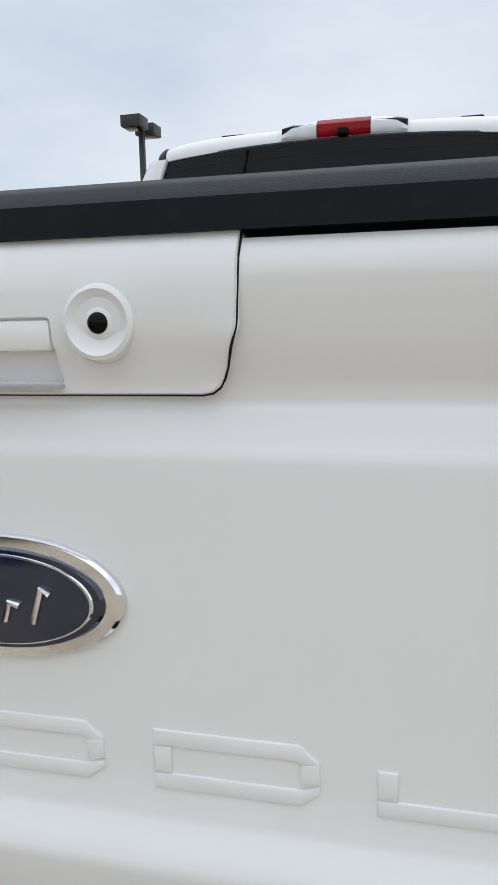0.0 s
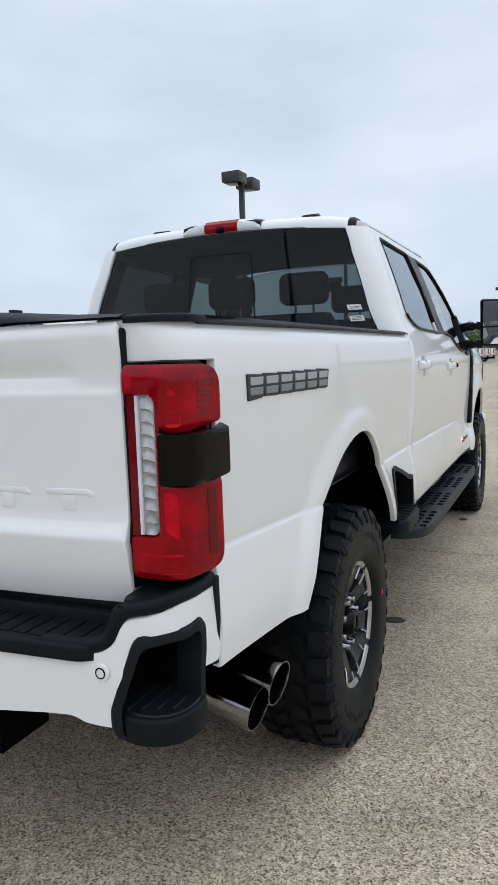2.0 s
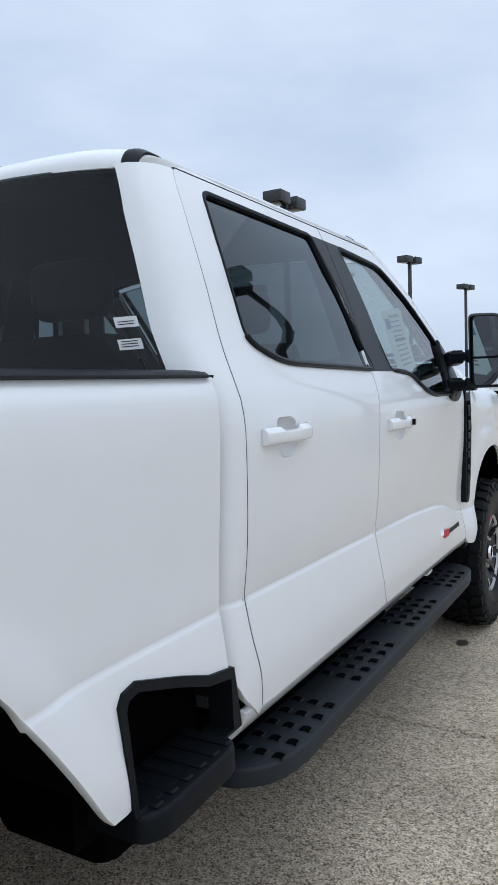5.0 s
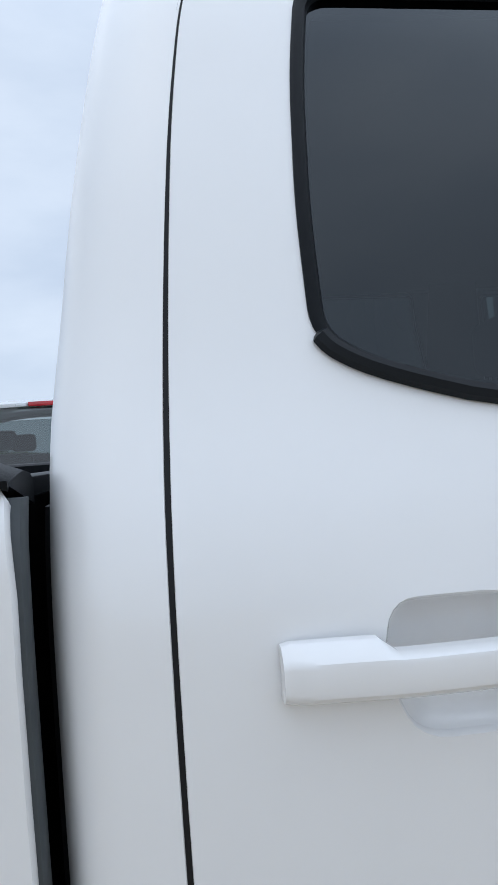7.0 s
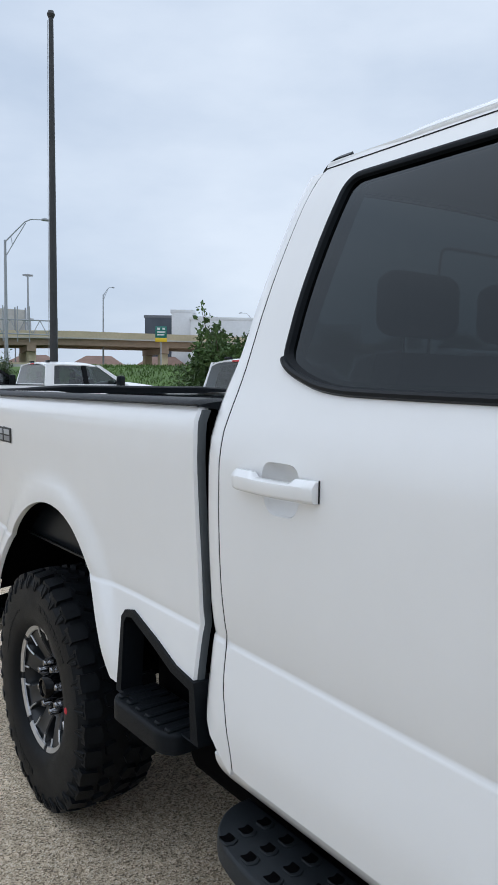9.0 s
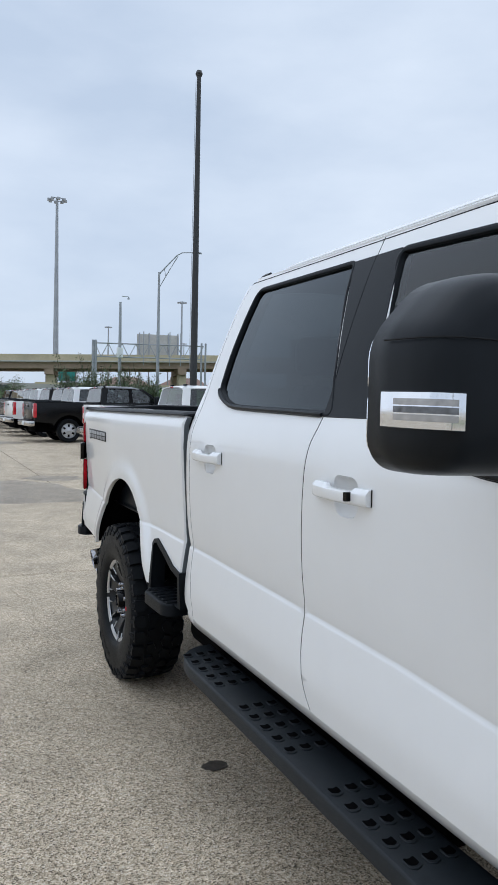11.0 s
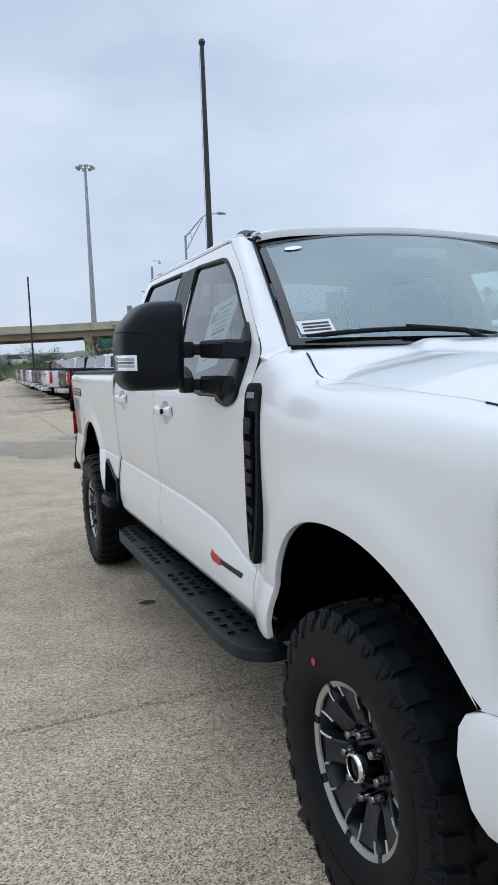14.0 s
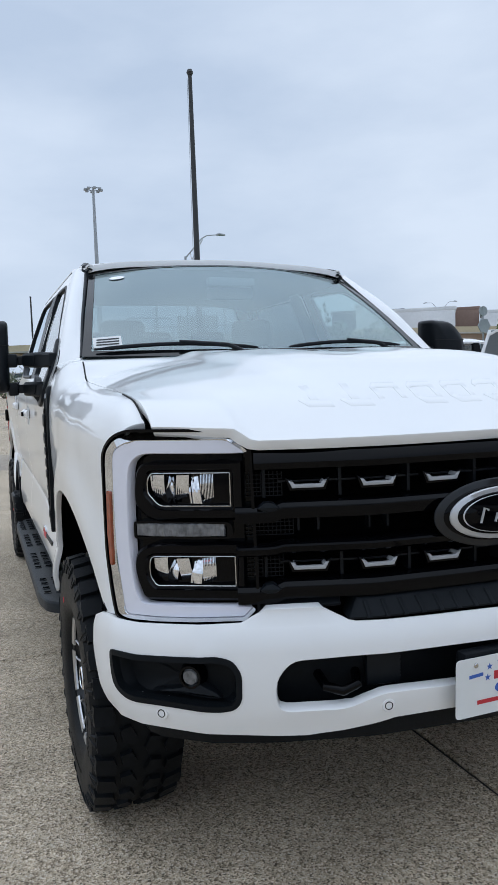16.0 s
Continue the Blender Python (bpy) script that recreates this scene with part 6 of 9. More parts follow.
    upper_h = rounded([(0.727, 1.200), (0.940, 1.202), (0.952, 1.186), (0.953, 1.165), (0.952, 1.148), (0.917, 1.116), (0.727, 1.114)], [0.002, 0.012, 0.008, 0.004, 0.010, 0.012, 0.002], 4)
    lower_h = rounded([(0.720, 0.982), (0.945, 0.983), (0.955, 0.972), (0.957, 0.950), (0.955, 0.927), (0.937, 0.905), (0.720, 0.904)], [0.002, 0.012, 0.008, 0.004, 0.010, 0.012, 0.002], 4)
    for frame_e, hole, top, low, fine in ((upper_e, upper_h, 1.196, 1.121, 0), (lower_e, lower_h, 0.977, 0.910, 1)):
        rings = [[n_at(u, z, w) for u, z in loop] for loop, w in ((frame_e, -0.040), (frame_e, -0.019), (grow(frame_e, -0.008), -0.009), (grow(hole, 0.010), -0.010), (grow(hole, 0.006), -0.016), (hole, -0.018), (hole, -0.056))]
        bucket = part("lamp_bucket", loft(rings, True, False), GLOSS, housing, sharp=30)
        part("lamp_floor", panel([grow(hole, 0.004)], lambda u, z: n_at(u, z, -0.054), 0.03, (), 0.002, out), GLOSS, bucket)
        part("bucket_edge", tube([n_at(u, z, -0.0165) for u, z in hole + hole[:1]], 0.0016, 5), STEEL, bucket)
        # mirror facets, each tilted its own way and ribbed
        facets = ((0.772, 0.806, 0.55, 0.2, 9), (0.806, 0.842, -0.5, -0.5, 3), (0.842, 0.874, 0.35, 0.9, 6), (0.874, 0.908, -0.9, -0.25, 2), (0.908, 0.944, 0.6, 0.6, 7))
        for k, (a0, a1, su, sz, ribs) in enumerate(facets):
            lean_z = 0.010 * (1 if (k + fine) % 2 else -1)

            def mirror_at(a, b):
                cut_z = 0.024 * max(0.0, (a0 + (a1 - a0) * a - 0.915) / 0.029)
                z = low + cut_z + (top - low - cut_z) * b
                u = a0 + (a1 - a0) * a + lean_z * (b - 0.5) * (1 if 0 < k < 4 else 0)
                return n_at(u, z, -0.036 + su * (a - 0.5) * 0.022 + sz * (b - 0.5) * 0.026 + 0.0022 * abs((a * ribs + 0.6 * fine * b) % 1.0 - 0.5) + 0.006 * math.sin(math.pi * b))

            part("lamp_reflector", sheet(ribs * 2, 10, mirror_at, 0.0, out), REFLECTOR, bucket, sharp=12)
    part("turn_signal", sheet(60, 2, lambda a, b: n_at(0.746 + 0.242 * a, 1.038 + 0.030 * b, -0.016 + 0.0022 * abs(a * 30 % 1.0 - 0.5) + 0.004 * abs(a * 6 % 1.0 - 0.5)), 0.01, out), SMOKED, housing, sharp=15)
    part("turn_frame", ring_bar(rounded([(0.722, 1.031), (0.996, 1.029), (0.996, 1.075), (0.735, 1.074), (0.724, 1.064)], 0.008, 3), rounded([(0.738, 1.036), (0.990, 1.034), (0.990, 1.070), (0.744, 1.069), (0.738, 1.062)], 0.004, 3), n_at, -0.04, -0.010), GLOSS, housing)
    # dark sheet painting the shade in the lamp's gaps to bumper and fender
    part("lamp_gasket", panel([[(0.60, 0.790), (1.10, 0.790), (1.112, 0.84), (1.112, 1.27), (1.05, 1.325), (0.64, 1.325), (0.60, 1.26)]], lambda u, z: n_at(u, z, -0.075), 0.05, (), 0.0, out), DARK, truck)

# grille
g_at = lambda u, z, w=0.0: nose.at(u, z, w)
grille = part("grille", panel([[(-0.72, 0.80), (0.72, 0.80), (0.72, 1.30), (-0.72, 1.30)]], lambda u, z: g_at(u, z, -0.10), 0.08, (), 0.0, (0, 1, 0)), DARK, truck, "gloss black grille with three cross bars")


def bar(points, name, mat, parent=grille, w0=-0.06, w1=0.008, r=0.006):
    return part(name, prism(points, w0, w1, g_at, r, 2), mat, parent, sharp=30)


def even(a, b, n=24):
    return [(a[0] + (b[0] - a[0]) * k / n, a[1] + (b[1] - a[1]) * k / n) for k in range(n + 1)]


def cross_bar(name, section, mat=GLOSS, half=0.715, drop=0.0):
    """A moulded bar across the grille; section is (depth, height), top to bottom."""
    rings = []
    for u in np.linspace(-half, half, 72):
        fall = drop * smooth((abs(u) - 0.600) / 0.02)
        rings.append([g_at(float(u), z - fall, w) for w, z in section])
    return part(name, loft(rings), mat, grille, sharp=24)


cross_bar("top_bar", [(-0.07, 1.256), (-0.028, 1.254), (-0.004, 1.250), (0.008, 1.230), (0.010, 1.224), (0.006, 1.208), (-0.03, 1.205), (-0.07, 1.205)], half=0.664)
# Near-black bar that paints the shade in the gap under the bonnet.
part("top_gap", prism(even((-0.70, 1.262), (0.70, 1.262)) + even((0.72, 1.280), (-0.72, 1.280)), -0.08, -0.030, g_at), DARK, grille)
cross_bar("upper_bar", [(-0.06, 1.124), (-0.012, 1.123), (-0.002, 1.120), (0.006, 1.111), (0.007, 1.106), (0.002, 1.080), (-0.02, 1.076), (-0.06, 1.076)], drop=0.010)
cross_bar("middle_bar", [(-0.06, 1.022), (-0.012, 1.020), (0.000, 1.018), (0.006, 1.014), (0.008, 1.009), (0.004, 0.994), (-0.002, 0.989), (-0.06, 0.988)], drop=0.006)
cross_bar("lower_bar", [(-0.06, 0.920), (-0.012, 0.918), (-0.002, 0.915), (0.006, 0.905), (0.007, 0.900), (0.002, 0.872), (-0.02, 0.868), (-0.06, 0.868)], drop=0.012)
for s in (1, -1):
    for z in (1.104, 0.893):
        knob = rounded([(s * 0.600, z + 0.006), (s * 0.622, z + 0.020), (s * 0.640, z + 0.020), (s * 0.660, z + 0.005), (s * 0.640, z - 0.004), (s * 0.620, z - 0.004)], 0.004, 2)
        bar(knob, "bar_knuckle", SATIN, w0=-0.02, w1=0.012, r=0.004)
    part("grille_ledge", sheet(8, 2, lambda a, b: g_at(s * (0.452 + 0.206 * a), 0.846 + 0.016 * b + 0.006 * (1 - a), -0.006 - 0.016 * b), 0.01, (0, 1, 0.5)), SATIN, grille)
for z0, z1, hook_z in ((1.130, 1.206, 1.156), (0.920, 0.988, 0.944)):
    for u in (-0.638, -0.440, -0.243, -0.045, 0.045, 0.243, 0.440, 0.638):
        bar([(u - 0.004, z0), (u + 0.004, z0), (u + 0.004, z1), (u - 0.004, z1)], "grille_slat", SATIN, w0=-0.07, w1=-0.035, r=0.0)
    bar(even((-0.60, hook_z + 0.012), (0.60, hook_z + 0.012)) + even((0.60, hook_z + 0.017), (-0.60, hook_z + 0.017)), "grille_rib", SATIN, w0=-0.07, w1=-0.04, r=0.0)
    for u in (-0.527, -0.343, -0.157, 0.157, 0.343, 0.527):
        hook = [(u - 0.050, hook_z + 0.020), (u - 0.039, hook_z + 0.017), (u - 0.033, hook_z + 0.010), (u + 0.033, hook_z + 0.010), (u + 0.039, hook_z + 0.017), (u + 0.050, hook_z + 0.020), (u + 0.040, hook_z), (u - 0.040, hook_z)]
        frame_h = [(u + (a - u) * 1.16, hook_z + 0.010 + (b - hook_z - 0.010) * 1.75) for a, b in hook]
        bar(frame_h, "hook_frame", GLOSS, w0=-0.05, w1=-0.010, r=0.003)
        bar(hook, "grille_hook", LIGHTGREY, w0=-0.04, w1=-0.004, r=0.002)
for u in (-0.55, -0.498, -0.358, -0.302, 0.302, 0.358, 0.498, 0.55):
    bar([(u - 0.003, 1.040), (u + 0.003, 1.040), (u + 0.003, 1.10), (u - 0.003, 1.10)], "grille_slat", SATIN, w0=-0.07, w1=-0.04, r=0.0)
for s in (1, -1):
    for u0, u1, z0, z1 in ((0.590, 0.704, 1.133, 1.196), (0.563, 0.708, 1.030, 1.070), (0.592, 0.692, 0.920, 0.975)):
        bm = bmesh.new()
        for k in range(int((u1 - u0) / 0.011) + 1):
            u = u0 + 0.011 * k
            join(bm, prism([(s * u - 0.001, z0), (s * u + 0.001, z0), (s * u + 0.001, z1), (s * u - 0.001, z1)], -0.05, -0.046, g_at))
        for k in range(int((z1 - z0) / 0.011) + 1):
            z = z0 + 0.011 * k
            join(bm, prism([(s * u0, z - 0.001), (s * u1, z - 0.001), (s * u1, z + 0.001), (s * u0, z + 0.001)], -0.049, -0.0455, g_at))
        part("grille_mesh", bm, SATIN, grille)
emblem(grille, 0.0, 5.0 + 0.004, 1.062, 0.205, 0.092, GLOSS, True, GUNMETAL)
emblem(grille, 0.0, 5.0 + 0.016, 1.062, 0.165, 0.070, GLOSS, True, SILVER)

# front bumper
b_at = lambda u, z, w=0.0: prow.at(u, z, w + 0.012 * math.sin(math.pi * min(max((z - 0.53) / 0.30, 0), 1)) - 0.010 * smooth((0.60 - z) / 0.07) - 0.022 * smooth((z - 0.785) / 0.06))
right_top = [(0.0, 0.815), (0.22, 0.815), (0.435, 0.818), (0.455, 0.822), (0.525, 0.856), (0.665, 0.856), (0.70, 0.840), (0.73, 0.825), (1.10, 0.812), (1.20, 0.806), (1.235, 0.79), (1.25, 0.76), (1.25, 0.70), (1.215, 0.60), (1.18, 0.56), (1.10, 0.545), (0.93, 0.543), (0.66, 0.532), (0.57, 0.528), (0.47, 0.536), (0.40, 0.548), (0.34, 0.562), (0.19, 0.564)]
outline = right_top + [(-u, z) for u, z in right_top[::-1][:-1]]
fog = rounded([(1.108, 0.726), (0.794, 0.741), (0.757, 0.731), (0.737, 0.702), (0.738, 0.636), (0.752, 0.616), (0.785, 0.610), (0.935, 0.617), (1.050, 0.616), (1.083, 0.630), (1.097, 0.660)], [0.014, 0.012, 0.012, 0.016, 0.014, 0.012, 0.016, 0.02, 0.016, 0.02, 0.02], 3)
mouth = rounded([(0.645, 0.690), (0.605, 0.732), (0.42, 0.737), (-0.42, 0.737), (-0.605, 0.732), (-0.645, 0.690), (-0.648, 0.625), (-0.630, 0.600), (-0.47, 0.598), (-0.37, 0.634), (-0.20, 0.630), (0.20, 0.630), (0.37, 0.634), (0.47, 0.598), (0.630, 0.600), (0.648, 0.625)], 0.025, 3)
front_bumper = part("front_bumper", panel([outline, fog, flip(fog, -1), mouth], b_at, 0.03, ([(-1.1, 0.79), (1.1, 0.79)], [(-1.1, 0.60), (1.1, 0.60)]), 0.035, (0, 1, 0)), WHITE, truck)
part("bumper_mouth", panel([[(-0.68, 0.57), (0.68, 0.57), (0.68, 0.76), (-0.68, 0.76)]], lambda u, z: prow.at(u, z, -0.09), 0.08, (), 0.0, (0, 1, 0)), BLACK, front_bumper)
part("bumper_backing", boxes((-0.80, 0.80, 4.62, 4.72, 0.55, 0.80), (-0.85, 0.85, 4.45, 4.60, 0.47, 0.56)), DARK, truck)
part("lower_valance", panel([[(-1.07, 0.475), (1.07, 0.475), (1.17, 0.56), (1.05, 0.555), (0.0, 0.60), (-1.05, 0.555), (-1.17, 0.56)]], lambda u, z: prow.at(u, z, -0.06 - 0.3 * max(0, 0.56 - z)), 0.05, (), 0.02, (0, 1, 0)), BLACK, front_bumper)
pad = part("bumper_top_pad", prism(even((-0.455, 0.822), (0.455, 0.822)) + [(0.425, 0.868)] + even((0.42, 0.868), (-0.42, 0.868)) + [(-0.425, 0.868)], -0.09, -0.008, lambda u, z, w: prow.at(u, z, w - 0.9 * max(0, z - 0.822)), 0.005, 1), BLACK, front_bumper, "black ribbed bumper top pad")
for i in range(17):
    u = -0.40 + 0.05 * i
    part("pad_rib", prism([(u - 0.006, 0.824), (u + 0.006, 0.824), (u + 0.012, 0.862), (u, 0.862)], -0.02, -0.004, lambda a, z, w: prow.at(a, z, w - 0.9 * max(0, z - 0.822)), 0.002, 1), BLACK, pad)
for s in (1, -1):
    f_at = lambda u, z, w=0.0: b_at(s * u, z, w)
    rings = []
    fog = [tuple(p) for p in dense(fog, 0.025)]
    c = (0.90, 0.672)
    for k, w in ((1.0, -0.002), (0.985, -0.010), (0.95, -0.022), (0.90, -0.052), (0.02, -0.060)):
        rings.append([f_at(c[0] + (u - c[0]) * k, c[1] + (z - c[1]) * k, w) for u, z in fog])
    pocket = part("fog_lamp_pocket", loft(rings, True, False), BLACK, front_bumper)
    part("fog_bezel", ring_bar(grow(fog, 0.007), grow(fog, -0.008), f_at, -0.03, 0.003), BLACK, pocket)
    m = f_at(0.873, 0.680, -0.040)
    d = (f_at(0.873, 0.680, 0.1) - m).normalized().to_track_quat("Z", "Y").to_matrix().to_4x4()
    for name, profile, mat in (("fog_lamp", [(0.0, 0.012), (0.018, 0.012), (0.023, 0.006), (0.024, -0.02)], SMOKED), ("fog_bezel", [(0.024, 0.012), (0.030, 0.012), (0.038, -0.02)], GLOSS)):
        bm = spin(profile, 24)
        bmesh.ops.transform(bm, matrix=Matrix.Translation(m) @ d, verts=bm.verts)
        part(name, bm, mat, pocket)
    part("fog_ledge", prism([(0.985, 0.634), (0.785, 0.626), (0.795, 0.640), (0.855, 0.668), (0.905, 0.650)], -0.058, -0.028, f_at, 0.008, 2), SATIN, pocket)
    for u, z in ((0.945, 0.588), (0.362, 0.600)):
        m = f_at(u, z, 0.0)
        d = (f_at(u, z, 0.1) - m).normalized().to_track_quat("Z", "Y").to_matrix().to_4x4()
        for name, profile, mat in (("parking_sensor", [(0.0, 0.0025), (0.011, 0.0025), (0.0165, 0.002), (0.018, -0.002)], WHITE), ("sensor_ring", [(0.0085, 0.0034), (0.0108, 0.0034), (0.011, 0.001)], SEAL)):
            bm = spin(profile, 26)
            bmesh.ops.transform(bm, matrix=Matrix.Translation(m) @ d, verts=bm.verts)
            part(name, bm, mat, front_bumper)
    hook = tube([prow.at(s * 0.525, 0.655, -0.09), prow.at(s * 0.515, 0.648, -0.02), prow.at(s * 0.475, 0.640, -0.006), prow.at(s * 0.435, 0.648, -0.02), prow.at(s * 0.425, 0.655, -0.09)], 0.013, 10)
    part("tow_hook", hook, GLOSS, front_bumper)
    part("mouth_panel", panel([[(s * 0.30, 0.63), (s * 0.40, 0.63), (s * 0.40, 0.735), (s * 0.30, 0.735)]], lambda u, z: prow.at(u, z, -0.055), 0.05, (), 0.03, (0, 1, 0)), SATIN, front_bumper)
put = lambda u, v, w: Vector((0.038 - u, 5.085 + w + 0.03 * v, 0.632 + v))
front_plate = part("dealer_plate", prism(rounded([(-0.165, -0.078), (0.165, -0.078), (0.165, 0.078), (-0.165, 0.078)], 0.012, 3), 0.0, 0.002, put), PAPER, truck, "white dealer plate with red and blue print")
plate_print(front_plate, put)
part("plate_bracket", box(-0.10, 0.17, 5.04, 5.082, 0.545, 0.72, 0.008), BLACK, front_bumper)

# cowl and wipers
part("cowl", sheet(24, 4, lambda a, b: Vector((0.845 * (2 * a - 1), 3.43 + 0.155 * (1 - (2 * a - 1) ** 2) + 0.07 * b, 1.552 - 0.018 * b)), 0.01, (0, 0, 1)), BLACK, truck)
for x0, x1, pivot in ((0.80, 0.10, 0.15), (-0.05, -0.70, -0.62)):
    def over(x, up, f):
        p = screen_at((x / 0.853 + 1) / 2, up)
        return p + Vector((0, 0.35, 0.9)) * f

    wiper = part("wiper", tube([over(x0 + (x1 - x0) * t, 0.035 + 0.03 * math.sin(math.pi * t), 0.018 + 0.006 * math.sin(math.pi * t)) for t in np.linspace(0, 1, 12)], [0.004] + [0.009] * 10 + [0.004], 6), SATIN, truck)
    part("wiper_arm", tube([over(pivot, -0.03, 0.02), over(pivot * 0.7 + (x0 + x1) * 0.15, 0.03, 0.035), over((x0 + x1) / 2, 0.065, 0.035)], [0.012, 0.010, 0.007], 8), SATIN, wiper)

# fender vent with raised bars
for s in (1, -1):
    edge_v = [(3.386, 1.345), (3.398, 1.372), (3.488, 1.374), (3.510, 1.346), (3.500, 1.20), (3.486, 1.03), (3.470, 0.955), (3.436, 0.838), (3.424, 0.824), (3.380, 0.832), (3.372, 0.92), (3.371, 1.05), (3.376, 1.25)]
    v_at = lambda u, v, w=0.0: fender_at(s)(u, v) + Vector((s * (w + 0.016 * smooth((1.20 - v) / 0.35)), 0, 0))
    vent = part("fender_vent", prism(rounded(edge_v, 0.012, 3), -0.030, 0.012, v_at, 0.006, 2), BLACK, truck, "tall black fender vent with raised bars")
    # Flat dark plate painting the shade of a recess behind the bars.
    part("vent_recess", prism(rounded([(3.394, 1.30), (3.476, 1.30), (3.472, 1.19), (3.457, 1.04), (3.442, 0.95), (3.418, 0.862), (3.392, 0.862), (3.386, 1.05)], 0.01, 3), 0.0118, 0.0128, v_at), DARK, vent)
    for k in range(5):
        z = 1.285 - 0.048 * k
        part("vent_bar", prism(rounded([(3.397 - 0.001 * k, z), (3.460 - 0.004 * k, z), (3.466 - 0.004 * k, z - 0.020), (3.450 - 0.004 * k, z - 0.034), (3.397 - 0.001 * k, z - 0.034)], 0.004, 2), 0.012, 0.018, v_at, 0.003, 1), BLACK, vent)
    for k in range(3):
        z = 1.03 - 0.055 * k
        part("vent_fin", prism(rounded([(3.392, z), (3.452 - 0.014 * k, z - 0.012), (3.438 - 0.014 * k, z - 0.036), (3.393, z - 0.022)], 0.004, 2), 0.012, 0.016, v_at, 0.003, 1), BLACK, vent)
    part("vent_print", prism([(3.408, 1.330), (3.474, 1.332), (3.472, 1.348), (3.410, 1.346)], 0.0122, 0.0135, v_at), SILVER, vent)

# side badges: plain bars in the shapes' sizes and colours
for s in (1, -1):
    b_side = lambda u, v, w=0.0: bed_at(s)(u, v) + Vector((s * w, 0, 0))
    for i in range(6):
        u0, wide, tilt = -0.850 + 0.0925 * i, 0.086, 0.010
        low = 1.294 if i == 0 else 1.302
        plate_b = part("badge_shape", prism(rounded([(u0, low), (u0 + wide, 1.300), (u0 + wide + tilt, 1.358), (u0 - tilt, 1.362)], 0.004, 2), 0.0005, 0.0045, b_side, 0.0015, 1), INKBLACK, bed_side if s < 0 else bpy.data.objects["bed_side"], "grey bar badge with black outline")
        for z0, z1, mat in ((1.308, 1.327, GREY), (1.333, 1.353, LIGHTGREY)):
            part("badge_stroke", prism([(u0 + 0.009, z0), (u0 + wide - 0.008, z0), (u0 + wide - 0.006, z1), (u0 + 0.006, z1)], 0.0044, 0.0062, b_side, 0.0012, 1), mat, plate_b)
    d_side = on_side(s)
    red = part("engine_badge", prism([(2.935, 0.745), (2.965, 0.728), (3.045, 0.728), (3.052, 0.758), (2.952, 0.770)], 0.0005, 0.005, d_side, 0.0015, 1), INKRED, truck, "red and black bar badge on the front door")
    part("badge_rim", prism([(2.930, 0.748), (2.938, 0.745), (2.954, 0.770), (3.055, 0.758), (3.055, 0.763), (2.950, 0.776)], 0.0005, 0.006, d_side), CHROME, red)
    part("badge_bar", prism([(3.050, 0.735), (3.262, 0.733), (3.270, 0.752), (3.055, 0.754)], 0.0005, 0.0045, d_side, 0.001, 1), INKBLACK, red)
    for k in range(9):
        part("badge_stroke", prism([(3.066 + 0.022 * k, 0.739), (3.080 + 0.022 * k, 0.739), (3.081 + 0.022 * k, 0.749), (3.067 + 0.022 * k, 0.749)], 0.0045, 0.006, d_side), GUNMETAL, red)

